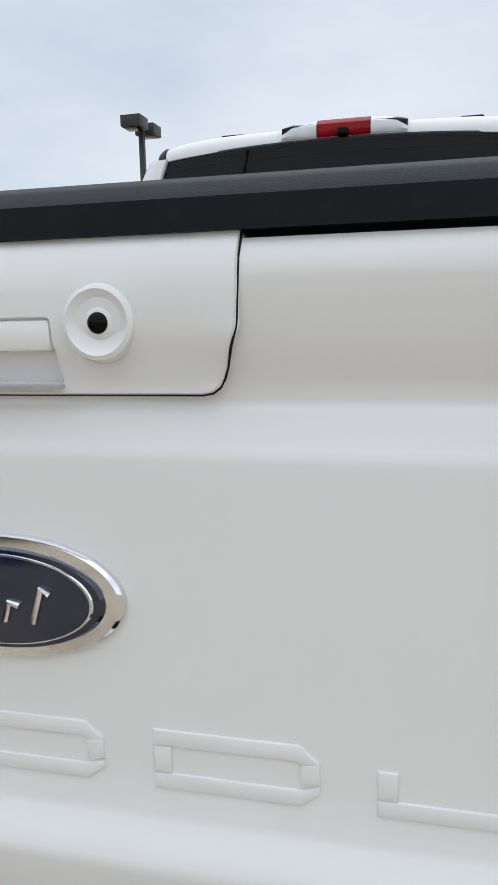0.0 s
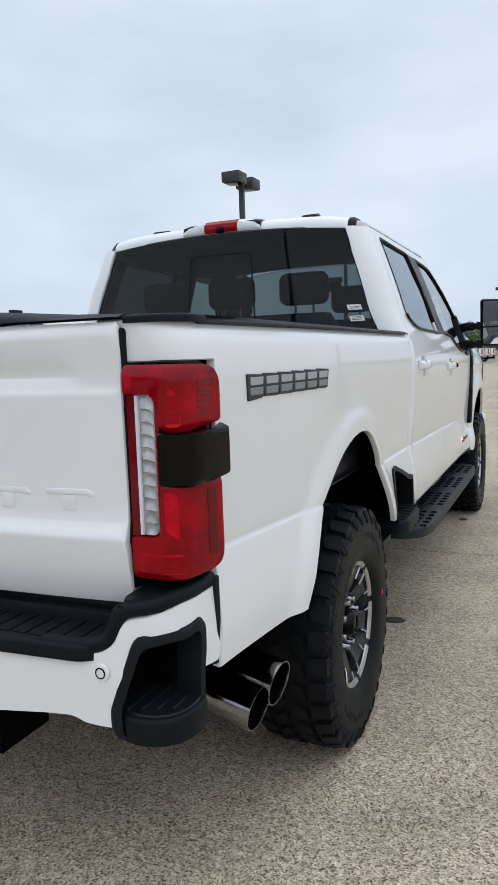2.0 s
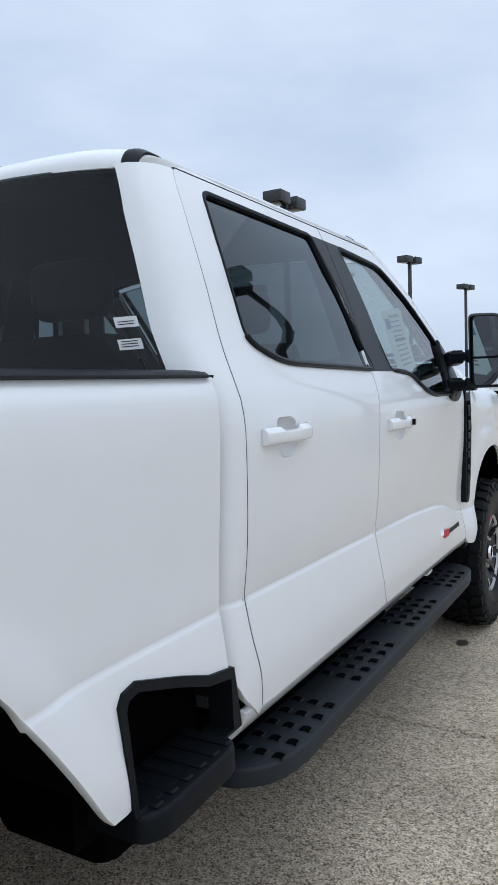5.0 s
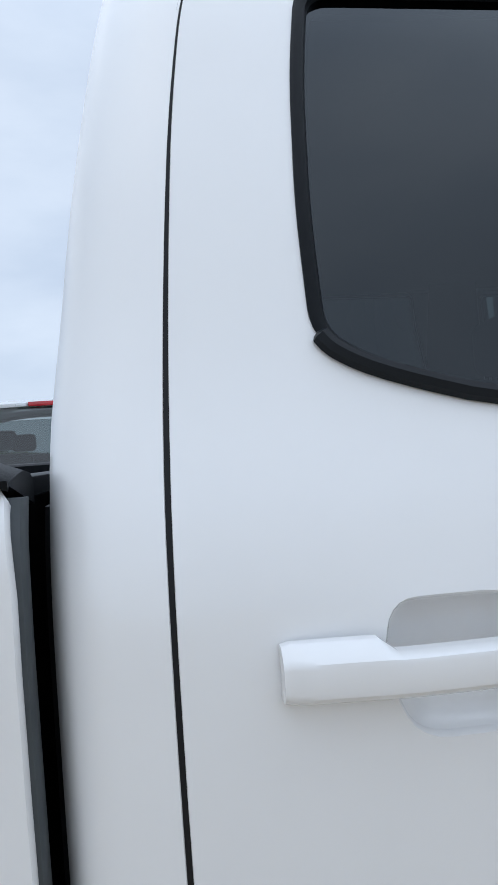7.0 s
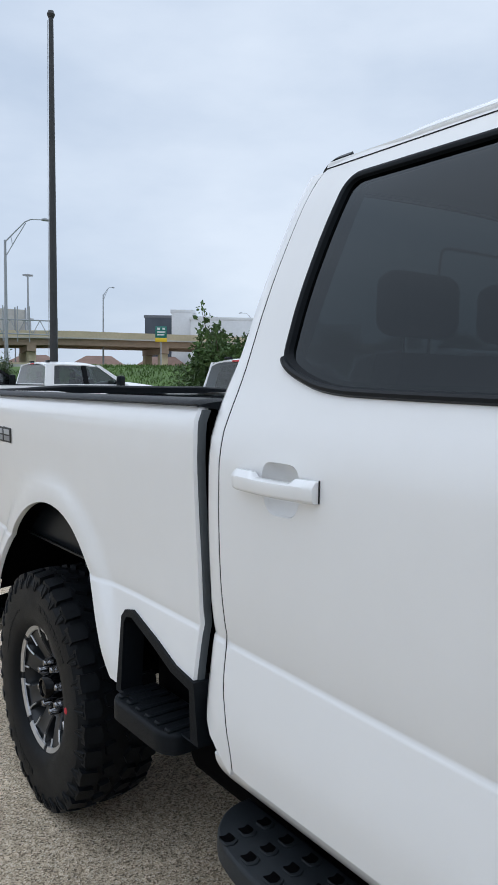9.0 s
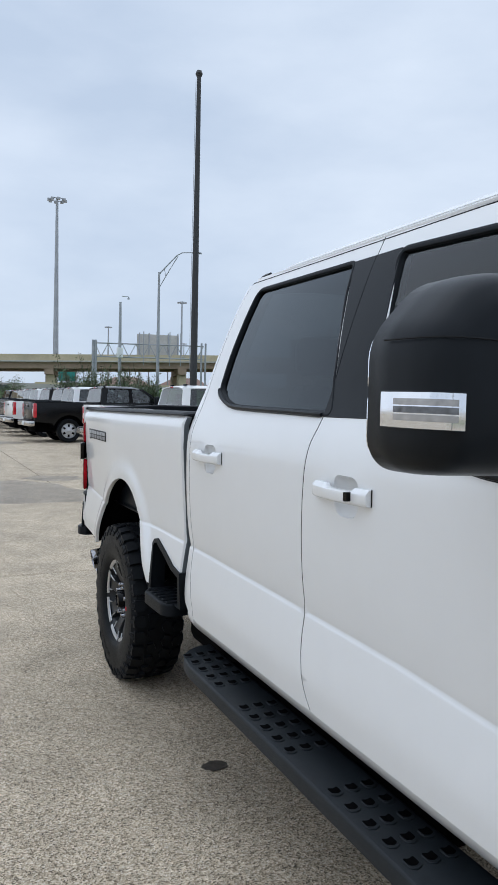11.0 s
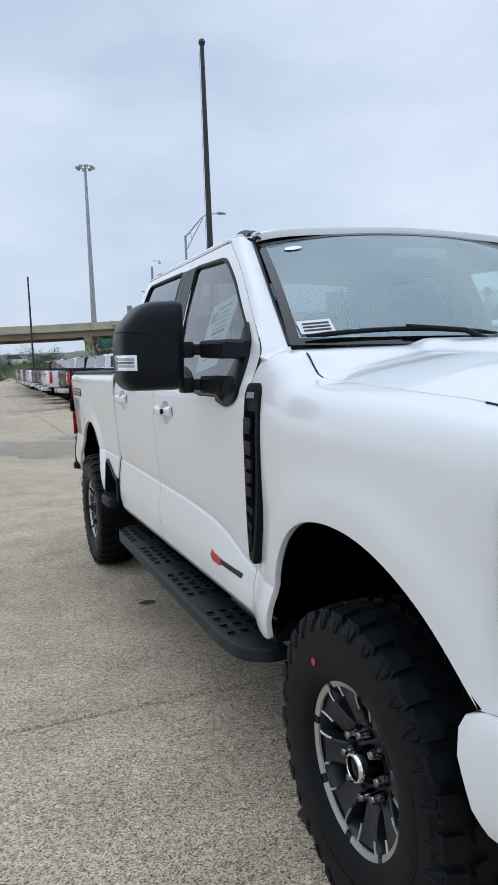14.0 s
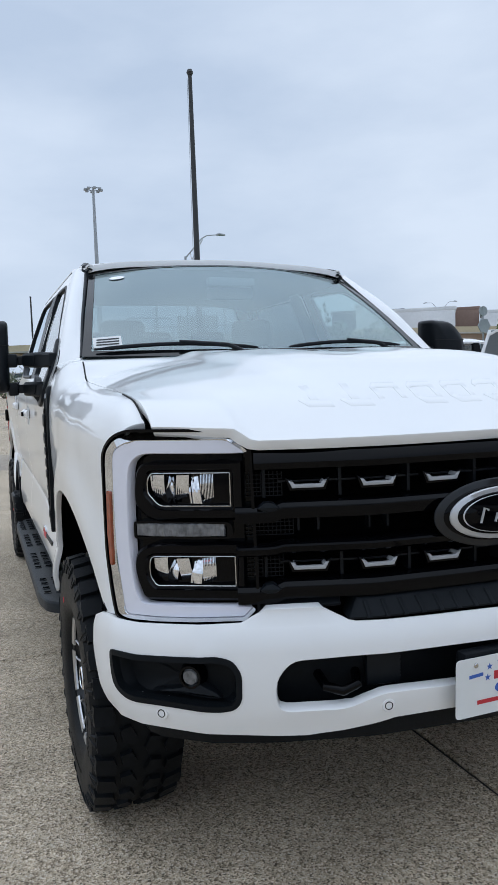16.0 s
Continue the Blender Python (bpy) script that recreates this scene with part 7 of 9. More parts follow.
# tow mirrors
for s in (1, -1):
    X = lambda x: s * x
    outline = rounded([(1.132, 1.420), (1.33, 1.422), (1.364, 1.455), (1.364, 1.645), (1.275, 1.746), (1.140, 1.752), (1.128, 1.738)], [0.03, 0.03, 0.03, 0.04, 0.05, 0.02, 0.01], 5)
    c = (1.248, 1.588)
    rings = []
    for k, y in ((0.93, 2.965), (1.0, 2.975), (1.0, 3.03), (0.985, 3.075), (0.94, 3.11), (0.84, 3.132), (0.6, 3.142), (0.3, 3.145), (0.001, 3.146)):
        rings.append([(X(c[0] + (x - c[0]) * k), y - 0.03 * (c[0] + (x - c[0]) * k - 1.1) / 0.26, c[1] + (z - c[1]) * k) for x, z in outline])
    mirror = part("tow_mirror", loft(rings, True, False), SATIN, truck, "large black tow mirror on two arms", sharp=60)
    part("mirror_back", prism([(c[0] + (x - c[0]) * 0.99, c[1] + (z - c[1]) * 0.99) for x, z in outline], 0.0, 0.01, lambda u, v, w: Vector((X(u), 3.002 - w - 0.050 * (u - 1.1) / 0.26, v))), SATIN, mirror)
    upper_g = rounded([(1.144, 1.560), (1.352, 1.560), (1.352, 1.640), (1.268, 1.732), (1.148, 1.738)], [0.01, 0.01, 0.03, 0.04, 0.015], 4)
    lower_g = rounded([(1.144, 1.434), (1.325, 1.434), (1.352, 1.460), (1.352, 1.550), (1.144, 1.550)], [0.015, 0.02, 0.02, 0.01, 0.01], 4)
    for g in (upper_g, lower_g):
        part("mirror_glass", prism(g, 0.010, 0.013, lambda u, v, w: Vector((X(u), 3.000 - w - 0.066 * (u - 1.1) / 0.26, v))), MIRROR, mirror)
    face_x = [1.266, 1.290, 1.311, 1.328, 1.342, 1.354, 1.360, 1.362, 1.361]
    face_y = [3.126, 3.124, 3.121, 3.113, 3.104, 3.081, 3.045, 3.010, 2.985]

    def signal(a, b, lift):
        k = a * (len(face_x) - 1)
        i = min(int(k), len(face_x) - 2)
        x, y = face_x[i] + (face_x[i + 1] - face_x[i]) * (k - i), face_y[i] + (face_y[i + 1] - face_y[i]) * (k - i)
        n = Vector((face_y[i] - face_y[i + 1], face_x[i + 1] - face_x[i])).normalized()
        return Vector((X(x + n.x * lift), y + n.y * lift, 1.496 + 0.055 * b + 0.004 * a))

    lamp_m = part("mirror_signal", sheet(16, 4, lambda a, b: signal(0.27 + 0.73 * a, b, 0.007), 0.012, (s, 1, 0)), CHROME, mirror, "clear turn signal lens")
    for q in (0.30, 0.52, 0.74):
        part("signal_bar", sheet(10, 1, lambda a, b: signal(0.34 + 0.5 * a, q - 0.09 + 0.17 * b, 0.0082), 0.002, (s, 1, 0)), SMOKED if q == 0.52 else RIBLENS, lamp_m)
    part("mirror_seam", tube([signal(a, 2.50, 0.0035) for a in np.linspace(0, 1, 14)] + [], 0.0016, 5), SEAL, mirror)
    part("mirror_seam", tube([(X(1.132 + 0.138 * t), 3.1275 + 0.008 * math.sin(math.pi * t), 1.6335) for t in np.linspace(0, 1, 10)], 0.0016, 5), SEAL, mirror)
    for zc, y0, long in ((1.567, 3.092, 0.225), (1.438, 3.076, 0.205)):
        start, along, side = Vector((1.052, y0)), Vector((-0.40, 0.9165)), Vector((0.9165, 0.40))
        part("mirror_arm", loft([[(X(x), y + dy, zc + dz) for dy, dz in ((-0.020, -0.020), (-0.024, -0.014), (-0.024, 0.014), (-0.020, 0.020), (0.016, 0.020), (0.022, 0.014), (0.022, -0.014), (0.016, -0.020))] for x, y in ((1.020, y0 + 0.01), (1.06, y0 - 0.004), (1.12, y0 - 0.022))]), SATIN, mirror, sharp=28)
        part("mirror_socket", box(X(1.098), X(1.142), y0 - 0.052, y0 + 0.020, zc - 0.030, zc + 0.030, 0.008), SATIN, mirror)
        rings = []
        for d, h, half in ((-0.004, 0.026, 0.020), (0.004, 0.031, 0.028), (0.10, 0.034, 0.031), (long - 0.05, 0.034, 0.032), (long, 0.028, 0.020)):
            p = start + along * d
            rings.append([(X((p + side * a * half).x), (p + side * a * half).y, zc + b * h - 0.03 * d) for a, b in ((-1, -0.75), (-1, 0.75), (-0.75, 1), (0.70, 1), (1, 0.70), (1, -0.80), (0.80, -1), (-0.75, -1))])
        bracket = part("arm_bracket", loft(rings), SATIN, mirror, sharp=24)

        def on_face(u, v, w):
            q = start + along * u + side * (0.0285 + 0.022 * min(u, 0.1) + w)
            return Vector((X(q.x), q.y, zc + v - 0.03 * u))
        part("arm_cover", prism(rounded([(0.008, -0.022), (0.115, -0.023), (0.132, 0.021), (0.008, 0.021)], 0.004, 2), 0.0015, 0.0050, on_face, 0.002, 1), SATIN, bracket)
    m_at = on_side(s)
    sail = rounded([(3.085, 1.375), (3.20, 1.352), (3.305, 1.385), (3.318, 1.50), (3.285, 1.590), (3.205, 1.662), (3.19, 1.61), (3.20, 1.53), (3.15, 1.44), (3.09, 1.42)], [0.02, 0.03, 0.04, 0.05, 0.03, 0.01, 0.02, 0.04, 0.03, 0.02], 4)
    part("mirror_base", prism(sail, -0.03, 0.014, m_at, 0.008, 2), SATIN, mirror)
    part("base_foot", loft([[(X(x), y, z) for x, y in ((0.94, 3.09), (1.03, 3.10), (1.04, 3.17), (1.0, 3.22), (0.94, 3.25))] for z in (1.425, 1.40)] + [[(X(0.94 + (x - 0.94) * 0.7), 3.17 + (y - 3.17) * 0.7, 1.355) for x, y in ((0.94, 3.09), (1.03, 3.10), (1.04, 3.17), (1.0, 3.22), (0.94, 3.25))]]), SATIN, mirror)

# ---------------------------------------------------------------- pickup truck: cabin
part("cabin_floor", box(-0.90, 0.90, 1.10, 3.5, 0.66, 0.70), CABIN, truck)
part("headliner", sheet(16, 16, lambda a, b: Vector((0.76 * (2 * a - 1), 1.20 + 1.55 * b, roof_z(0.76 * (2 * a - 1), min(max(1.20 + 1.55 * b, 1.2), 2.6)) - 0.06 - 0.02 * (1 - b))), 0.0, (0, 0, -1)), HEADLINER, truck)
for s in (1, -1):
    part("door_lining", panel([[(1.12, 0.70), (3.36, 0.70), (3.33, 1.40), (2.80, 1.385), (2.60, 1.475), (2.40, 1.495), (1.40, 1.50), (1.27, 1.58), (1.12, 1.58)]], on_side(s, -0.055), 0.1, (), 0.0, (-s, 0, 0)), CABIN, truck)
    part("pillar_lining", panel([[(2.08, 1.49), (2.32, 1.49), (2.22, 2.0), (2.06, 2.0)]], on_side(s, -0.07), 0.08, (), 0.0, (-s, 0, 0)), CABIN, truck)
    part("pillar_lining", panel([[(1.17, 1.49), (1.27, 1.56), (1.32, 1.99), (1.26, 1.99)]], on_side(s, -0.07), 0.08, (), 0.0, (-s, 0, 0)), CABIN, truck)
part("cabin_back", box(-0.90, 0.90, 1.10, 1.14, 0.70, 1.46), CABIN, truck)


def seat(x, y, wide, parent=truck, rest=True):
    body = part("seat", boxes((x - wide / 2, x + wide / 2, y, y + 0.52, 0.95, 1.10), r=0.05, seg=3), LEATHER, parent)
    rings = []
    for t in np.linspace(0, 1, 7):
        half = wide / 2 * (0.96 - 0.18 * t ** 3)
        yy = y + 0.02 - 0.16 * t
        rings.append([(x + a * half, yy + b * 0.065, 1.02 + 0.60 * t) for a, b in ((-1, -0.6), (-0.85, -1), (0.85, -1), (1, -0.6), (1, 0.8), (0.8, 1), (0, 0.75), (-0.8, 1), (-1, 0.8))])
    part("backrest", loft(rings), LEATHER, body)
    heads = (x,) if wide < 0.7 else (x - 0.42, x, x + 0.42)
    for hx in heads:
        part("headrest", box(hx - 0.135, hx + 0.135, y - 0.20, y - 0.10, 1.665, 1.835, 0.045, 4), LEATHER, body)
        for d in (-0.05, 0.05):
            part("headrest_post", tube([(hx + d, y - 0.15, 1.60), (hx + d, y - 0.15, 1.68)], 0.007, 6), STEEL, body)


seat(0.42, 2.30, 0.56)
seat(-0.42, 2.30, 0.56)
seat(0.0, 1.36, 1.40)
part("centre_console", box(-0.14, 0.14, 2.25, 3.1, 0.7, 1.16, 0.04, 3), CABIN, truck)
part("dashboard", loft([[(x, y, z) for y, z in ((3.46, 1.0), (3.42, 1.50), (3.30, 1.515), (3.02, 1.46), (2.95, 1.38), (2.98, 1.10), (3.1, 0.95))] for x in np.linspace(-0.86, 0.86, 9)]), CABIN, truck)
wheel_r = [( -0.42 + 0.19 * math.cos(a), 2.86 + 0.07 * math.sin(a), 1.36 + 0.175 * math.sin(a)) for a in np.linspace(0, 2 * math.pi, 33)]
steer = part("steering_wheel", tube(wheel_r, 0.016, 8, False), LEATHER, truck)
part("wheel_spoke", tube([(-0.60, 2.86, 1.36), (-0.42, 2.88, 1.34), (-0.24, 2.86, 1.36)], 0.02, 8), CABIN, steer)
part("wheel_boss", box(-0.50, -0.34, 2.85, 2.92, 1.28, 1.40, 0.03, 3), CABIN, steer)
part("interior_mirror", box(-0.13, 0.13, 2.90, 2.94, 1.87, 1.94, 0.02, 3), SATIN, truck)
part("camera_cover", box(-0.13, 0.13, 2.92, 2.97, 1.935, 1.98, 0.012), GREY, truck)
# papers on and behind the glass
w_at = lambda a, b, w: Vector((0.935 - 0.33 * (b - 1.55), a, b)) - Vector((0.022 - w, 0, 0))
sheet_p = part("price_sheet", prism([(2.58, 1.47), (2.86, 1.51), (2.92, 1.80), (2.62, 1.76)], 0.0, 0.001, w_at), PAPER, truck, "printed price sheet behind the front window")
for k in range(11):
    z = 1.735 - 0.021 * k
    part("print_bar", prism([(2.70 - 0.003 * k, z), (2.85 - 0.003 * k, z + 0.018), (2.85 - 0.003 * k, z + (0.030 if k in (0, 5) else 0.024)), (2.70 - 0.003 * k, z + (0.014 if k in (0, 5) else 0.008))], 0.0012, 0.0018, w_at), INKGREEN if k < 2 else (INKBLACK if k == 5 else GREY), sheet_p)
part("print_bar", prism([(2.63, 1.68), (2.69, 1.69), (2.70, 1.735), (2.635, 1.727)], 0.0012, 0.0018, w_at), INKBLUE, sheet_p)
ws_at = lambda a, b, w: screen_at(a, b) + Vector((0, 0.35, 0.9)) * (w - 0.012)
ticket = part("stock_ticket", prism([(0.948, 0.055), (1.018, 0.040), (1.022, 0.135), (0.951, 0.15)], 0.0, 0.002, lambda a, b, w: ws_at(a - 0.045, b + 0.03, w + 0.018)), PAPER, truck, "white ticket with black print inside the windscreen")
for k in range(3):
    part("print_bar", prism([(0.956, 0.068 + 0.024 * k), (1.012, 0.056 + 0.024 * k), (1.012, 0.068 + 0.024 * k), (0.956, 0.080 + 0.024 * k)], 0.003, 0.0036, lambda a, b, w: ws_at(a - 0.045, b + 0.03, w + 0.018)), INKBLACK, ticket)
part("screen_decal", prism([(0.905 + 0.026 * math.cos(a), 0.885 + 0.022 * math.sin(a)) for a in np.linspace(0, 2 * math.pi, 24)[:-1]], 0.016, 0.0165, ws_at), CLEAR, truck, "pale oval windscreen decal")

# dark sheet behind the panel gaps and tubes in them, painting the gaps' shade
for s in (1, -1):
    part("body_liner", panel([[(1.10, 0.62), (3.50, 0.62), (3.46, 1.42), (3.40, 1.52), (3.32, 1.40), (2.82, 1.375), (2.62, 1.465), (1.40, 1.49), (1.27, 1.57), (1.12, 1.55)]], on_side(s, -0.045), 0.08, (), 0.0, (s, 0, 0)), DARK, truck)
    for line, d in (([p for p in DOOR_REAR if p[1] < 2.036], -0.003), (soft_line(B_SEAM, 2), 0.0), ([p for p in DOOR_FRONT], 0.0035)):
        pts = [on_side(s, -0.0045)(u + d, v) for u, v in line]
        part("door_seal", tube(pts, 0.0042, 6), SEAL, truck)
    pts = [on_side(s, -0.0005)(float(y), 2.033) for y in np.linspace(1.232, 2.66, 40)]
    part("roof_seal", tube(pts, 0.0022, 6), SEAL, truck)


# ---------------------------------------------------------------- lot: materials
def aggregate(name, tones, rough=0.85, damp=0.0):
    """Exposed-aggregate concrete: small stones of mixed tones in paste, with broad stains."""
    m = bpy.data.materials.new(name)
    m.use_nodes = True
    n, l = m.node_tree.nodes, m.node_tree.links
    p = n["Principled BSDF"]
    p.inputs["Roughness"].default_value = rough
    p.inputs["Specular IOR Level"].default_value = 0.35
    where = n.new("ShaderNodeTexCoord")
    stones = n.new("ShaderNodeTexVoronoi")
    stones.inputs["Scale"].default_value = 185.0
    l.new(where.outputs["Object"], stones.inputs["Vector"])
    ramp = n.new("ShaderNodeValToRGB")
    ramp.color_ramp.interpolation = "LINEAR"
    while len(ramp.color_ramp.elements) < len(tones):
        ramp.color_ramp.elements.new(0.5)
    for e, (at, c) in zip(ramp.color_ramp.elements, tones):
        e.position, e.color = at, (*c, 1)
    cut = n.new("ShaderNodeSeparateColor")
    l.new(stones.outputs["Color"], cut.inputs["Color"])
    l.new(cut.outputs["Red"], ramp.inputs["Fac"])
    last = ramp.outputs["Color"]
    for scale, low, high in ((0.35, 0.88, 1.12), (2.6, 0.84, 1.16), (34.0, 0.80, 1.22)):
        t = n.new("ShaderNodeTexNoise")
        t.inputs["Scale"].default_value, t.inputs["Detail"].default_value = scale, 6.0
        l.new(where.outputs["Object"], t.inputs["Vector"])
        r = n.new("ShaderNodeMapRange")
        r.inputs["From Min"].default_value, r.inputs["From Max"].default_value = 0.3, 0.7
        r.inputs["To Min"].default_value, r.inputs["To Max"].default_value = low, high
        l.new(t.outputs["Fac"], r.inputs["Value"])
        mix = n.new("ShaderNodeVectorMath")
        mix.operation = "SCALE"
        l.new(last, mix.inputs[0])
        l.new(r.outputs["Result"], mix.inputs["Scale"])
        last = mix.outputs["Vector"]
    l.new(last, p.inputs["Base Color"])
    b = n.new("ShaderNodeBump")
    b.inputs["Distance"].default_value, b.inputs["Strength"].default_value = 0.003, 0.7
    l.new(stones.outputs["Distance"], b.inputs["Height"])
    l.new(b.outputs["Normal"], p.inputs["Normal"])
    return m


TONES = [(0.0, (0.085, 0.064, 0.042)), (0.2, (0.285, 0.222, 0.15)), (0.55, (0.49, 0.4, 0.286)), (0.85, (0.59, 0.498, 0.375)), (1.0, (0.68, 0.60, 0.485))]
CONCRETE = aggregate("exposed_aggregate_concrete", TONES)
DAMP = aggregate("damp_stained_concrete", [(a, tuple(0.62 * v for v in c)) for a, c in TONES], 0.55)
JOINT = material("dark_joint_filler", (0.05, 0.045, 0.04), 0.95, grain=(30.0, 0.3))
GRIME = material("dark_oil_spot", (0.055, 0.045, 0.035), 0.7, grain=(60.0, 0.3), stain=(20.0, 0.4))
BEIGE = material("beige_painted_concrete", (0.50, 0.43, 0.30), 0.85, stain=(0.25, 0.12), grain=(3.0, 0.06))
TANBEAM = material("tan_bridge_girder", (0.32, 0.24, 0.18), 0.85, stain=(0.2, 0.15), grain=(2.0, 0.08))
PALECONC = material("pale_weathered_concrete", (0.45, 0.44, 0.41), 0.9, stain=(0.1, 0.18), grain=(2.5, 0.08))
GALV = material("galvanised_steel", (0.34, 0.36, 0.38), 0.5, 0.4, stain=(0.6, 0.12), grain=(8.0, 0.06))
POLEBLACK = material("dark_bronze_pole_paint", (0.030, 0.032, 0.033), 0.45, stain=(1.2, 0.2), grain=(10.0, 0.1))
GRASS = material("mown_grass", (0.075, 0.135, 0.030), 0.95, stain=(0.25, 0.25), grain=(5.0, 0.35), bump=(20.0, 0.05))
LEAF = material("green_leaves", (0.062, 0.115, 0.030), 0.6, stain=(0.9, 0.35), grain=(5.0, 0.3))
LEAF2 = material("grey_green_leaves", (0.070, 0.105, 0.045), 0.6, stain=(0.9, 0.3), grain=(4.0, 0.3))
BARK = material("grey_brown_bark", (0.10, 0.08, 0.06), 0.95, grain=(9.0, 0.3), bump=(30.0, 0.02))
LIMESTONE = material("cut_limestone", (0.55, 0.52, 0.45), 0.9, stain=(1.5, 0.2), grain=(6.0, 0.15), bump=(9.0, 0.02))
ROADGREY = material("grey_road_surface", (0.30, 0.30, 0.29), 0.9, stain=(0.05, 0.15), grain=(0.8, 0.08))
STUCCO = material("white_stucco", (0.68, 0.69, 0.70), 0.9, stain=(0.15, 0.06), grain=(2.0, 0.04))
BROWN = material("brown_stucco", (0.22, 0.15, 0.12), 0.9, stain=(0.15, 0.12), grain=(2.0, 0.06))
CREAM = material("cream_cladding", (0.52, 0.50, 0.44), 0.8, stain=(0.2, 0.08), grain=(2.0, 0.05))
CURTAIN = material("dark_curtain_wall_glass", (0.035, 0.045, 0.060), 0.12, stain=(0.3, 0.2), spec=0.7)
MULLION = material("grey_mullion", (0.16, 0.17, 0.19), 0.5, 0.3, grain=(3.0, 0.05))
SIGNGREEN = material("green_sign_sheeting", (0.01, 0.16, 0.13), 0.5, stain=(0.8, 0.1))
SIGNYELLOW = material("yellow_sign_sheeting", (0.72, 0.50, 0.03), 0.5, stain=(0.8, 0.08))
SIGNWHITE = material("white_sign_legend", (0.72, 0.74, 0.74), 0.5)
RUST = material("brown_roof_tiles", (0.22, 0.14, 0.11), 0.9, stain=(0.3, 0.2), grain=(4.0, 0.12))
LOTWHITE = material("white_fleet_paint", (0.78, 0.78, 0.78), 0.3, coat=1.0, coat_rough=0.03, stain=(1.1, 0.02))
LOTBLACK = material("black_gloss_paint", (0.004, 0.0045, 0.0055), 0.2, stain=(1.1, 0.1), spec=0.3)
LOTGREY = material("dark_grey_metallic_paint", (0.06, 0.066, 0.075), 0.3, 0.4, coat=1.0, coat_rough=0.02, stain=(1.1, 0.08))
LOTGLASS = pane("parked_truck_glass", (0.84, 0.96, 0.97), 0.42)
LOTRED = material("parked_truck_tail_lens", (0.50, 0.012, 0.022), 0.2, coat=1.0, stain=(6.0, 0.2))


# ---------------------------------------------------------------- lot: the ground
def lie(x, y):
    """Height of the ground: the lot rises gently to the rear, then a grass bank climbs to the road."""
    rear = 0.008 * max(0.0, -y - 6.0) if y > -70 else 0.512
    bank = (-(x + 11.0) - 0.25 * (y + 18.0)) / 1.03
    return rear + 2.7 * smooth((bank - 4.0) / 20.0) * smooth((14.0 - y) / 30.0)


def ground_sheet():
    xs = [-900, -400, -200, -120, -80, -60, -50, -44, -38, -34, -30, -26, -22, -18, -14, -11, -8, -4, 0, 8, 20, 40, 90, 200, 400, 900]
    ys = [-900, -500, -300, -200, -150, -120, -100, -85, -70, -62, -54, -46, -40, -34, -28, -22, -16, -11, -6, -2, 4, 12, 30, 60, 80, 120, 200, 400, 900]
    bm = bmesh.new()
    g = [[bm.verts.new((x, y, lie(x, y) - 0.02)) for y in ys] for x in xs]
    for i in range(len(xs) - 1):
        for j in range(len(ys) - 1):
            bm.faces.new((g[i][j], g[i + 1][j], g[i + 1][j + 1], g[i][j + 1]))
    return bm


ground = tagged(part("ground", ground_sheet(), CONCRETE), "tan exposed-aggregate concrete lot with thin joints and stains", "ground", kind="structure")
part("joint_bed", sheet(2, 40, lambda a, b: Vector((-10.6 + 31 * a, -59 + 108 * b, lie(0, -59 + 108 * b) - 0.012)), 0, (0, 0, 1)), JOINT, ground)


def patch(cx, cy, rx, ry, mat, name, seed, turn=0.0, lift=0.003):
    rnd = random.Random(seed)
    k = 26
    wob = [1 + 0.22 * math.sin(2 * a + rnd.uniform(0, 6)) * rnd.uniform(0.4, 1) for a in range(k)]
    bm = bmesh.new()
    vs = []
    for i in range(k):
        a = 2 * math.pi * i / k
        u, v = rx * math.cos(a) * wob[i], ry * math.sin(a) * (wob[i] + wob[(i + 5) % k]) / 2
        x, y = cx + u * math.cos(turn) - v * math.sin(turn), cy + u * math.sin(turn) + v * math.cos(turn)
        vs.append(bm.verts.new((x, y, lie(x, y) + lift)))
    bm.faces.new(vs)
    bmesh.ops.triangulate(bm, faces=bm.faces[:])
    return part(name, bm, mat, ground)


patch(0.885, 1.183, 0.052, 0.042, GRIME, "tar_spot", 1, lift=0.004)
patch(0.93, 3.62, 0.034, 0.05, GRIME, "tar_spot", 2, lift=0.004)
patch(0.45, -8.7, 1.0, 2.1, DAMP, "damp_patch", 3, 0.35)
patch(-0.5, -10.6, 0.55, 0.5, DAMP, "damp_patch", 4)
patch(-1.2, -36.0, 1.1, 2.2, DAMP, "damp_patch", 5)
patch(1.6, -16.0, 0.5, 1.8, DAMP, "damp_patch", 6, 0.2)
patch(-0.6, -22.0, 0.9, 0.7, DAMP, "damp_patch", 7)
patch(3.1, 15.5, 0.5, 0.8, DAMP, "damp_patch", 8)
patch(4.5, 30.0, 1.5, 1.1, DAMP, "damp_patch", 9)


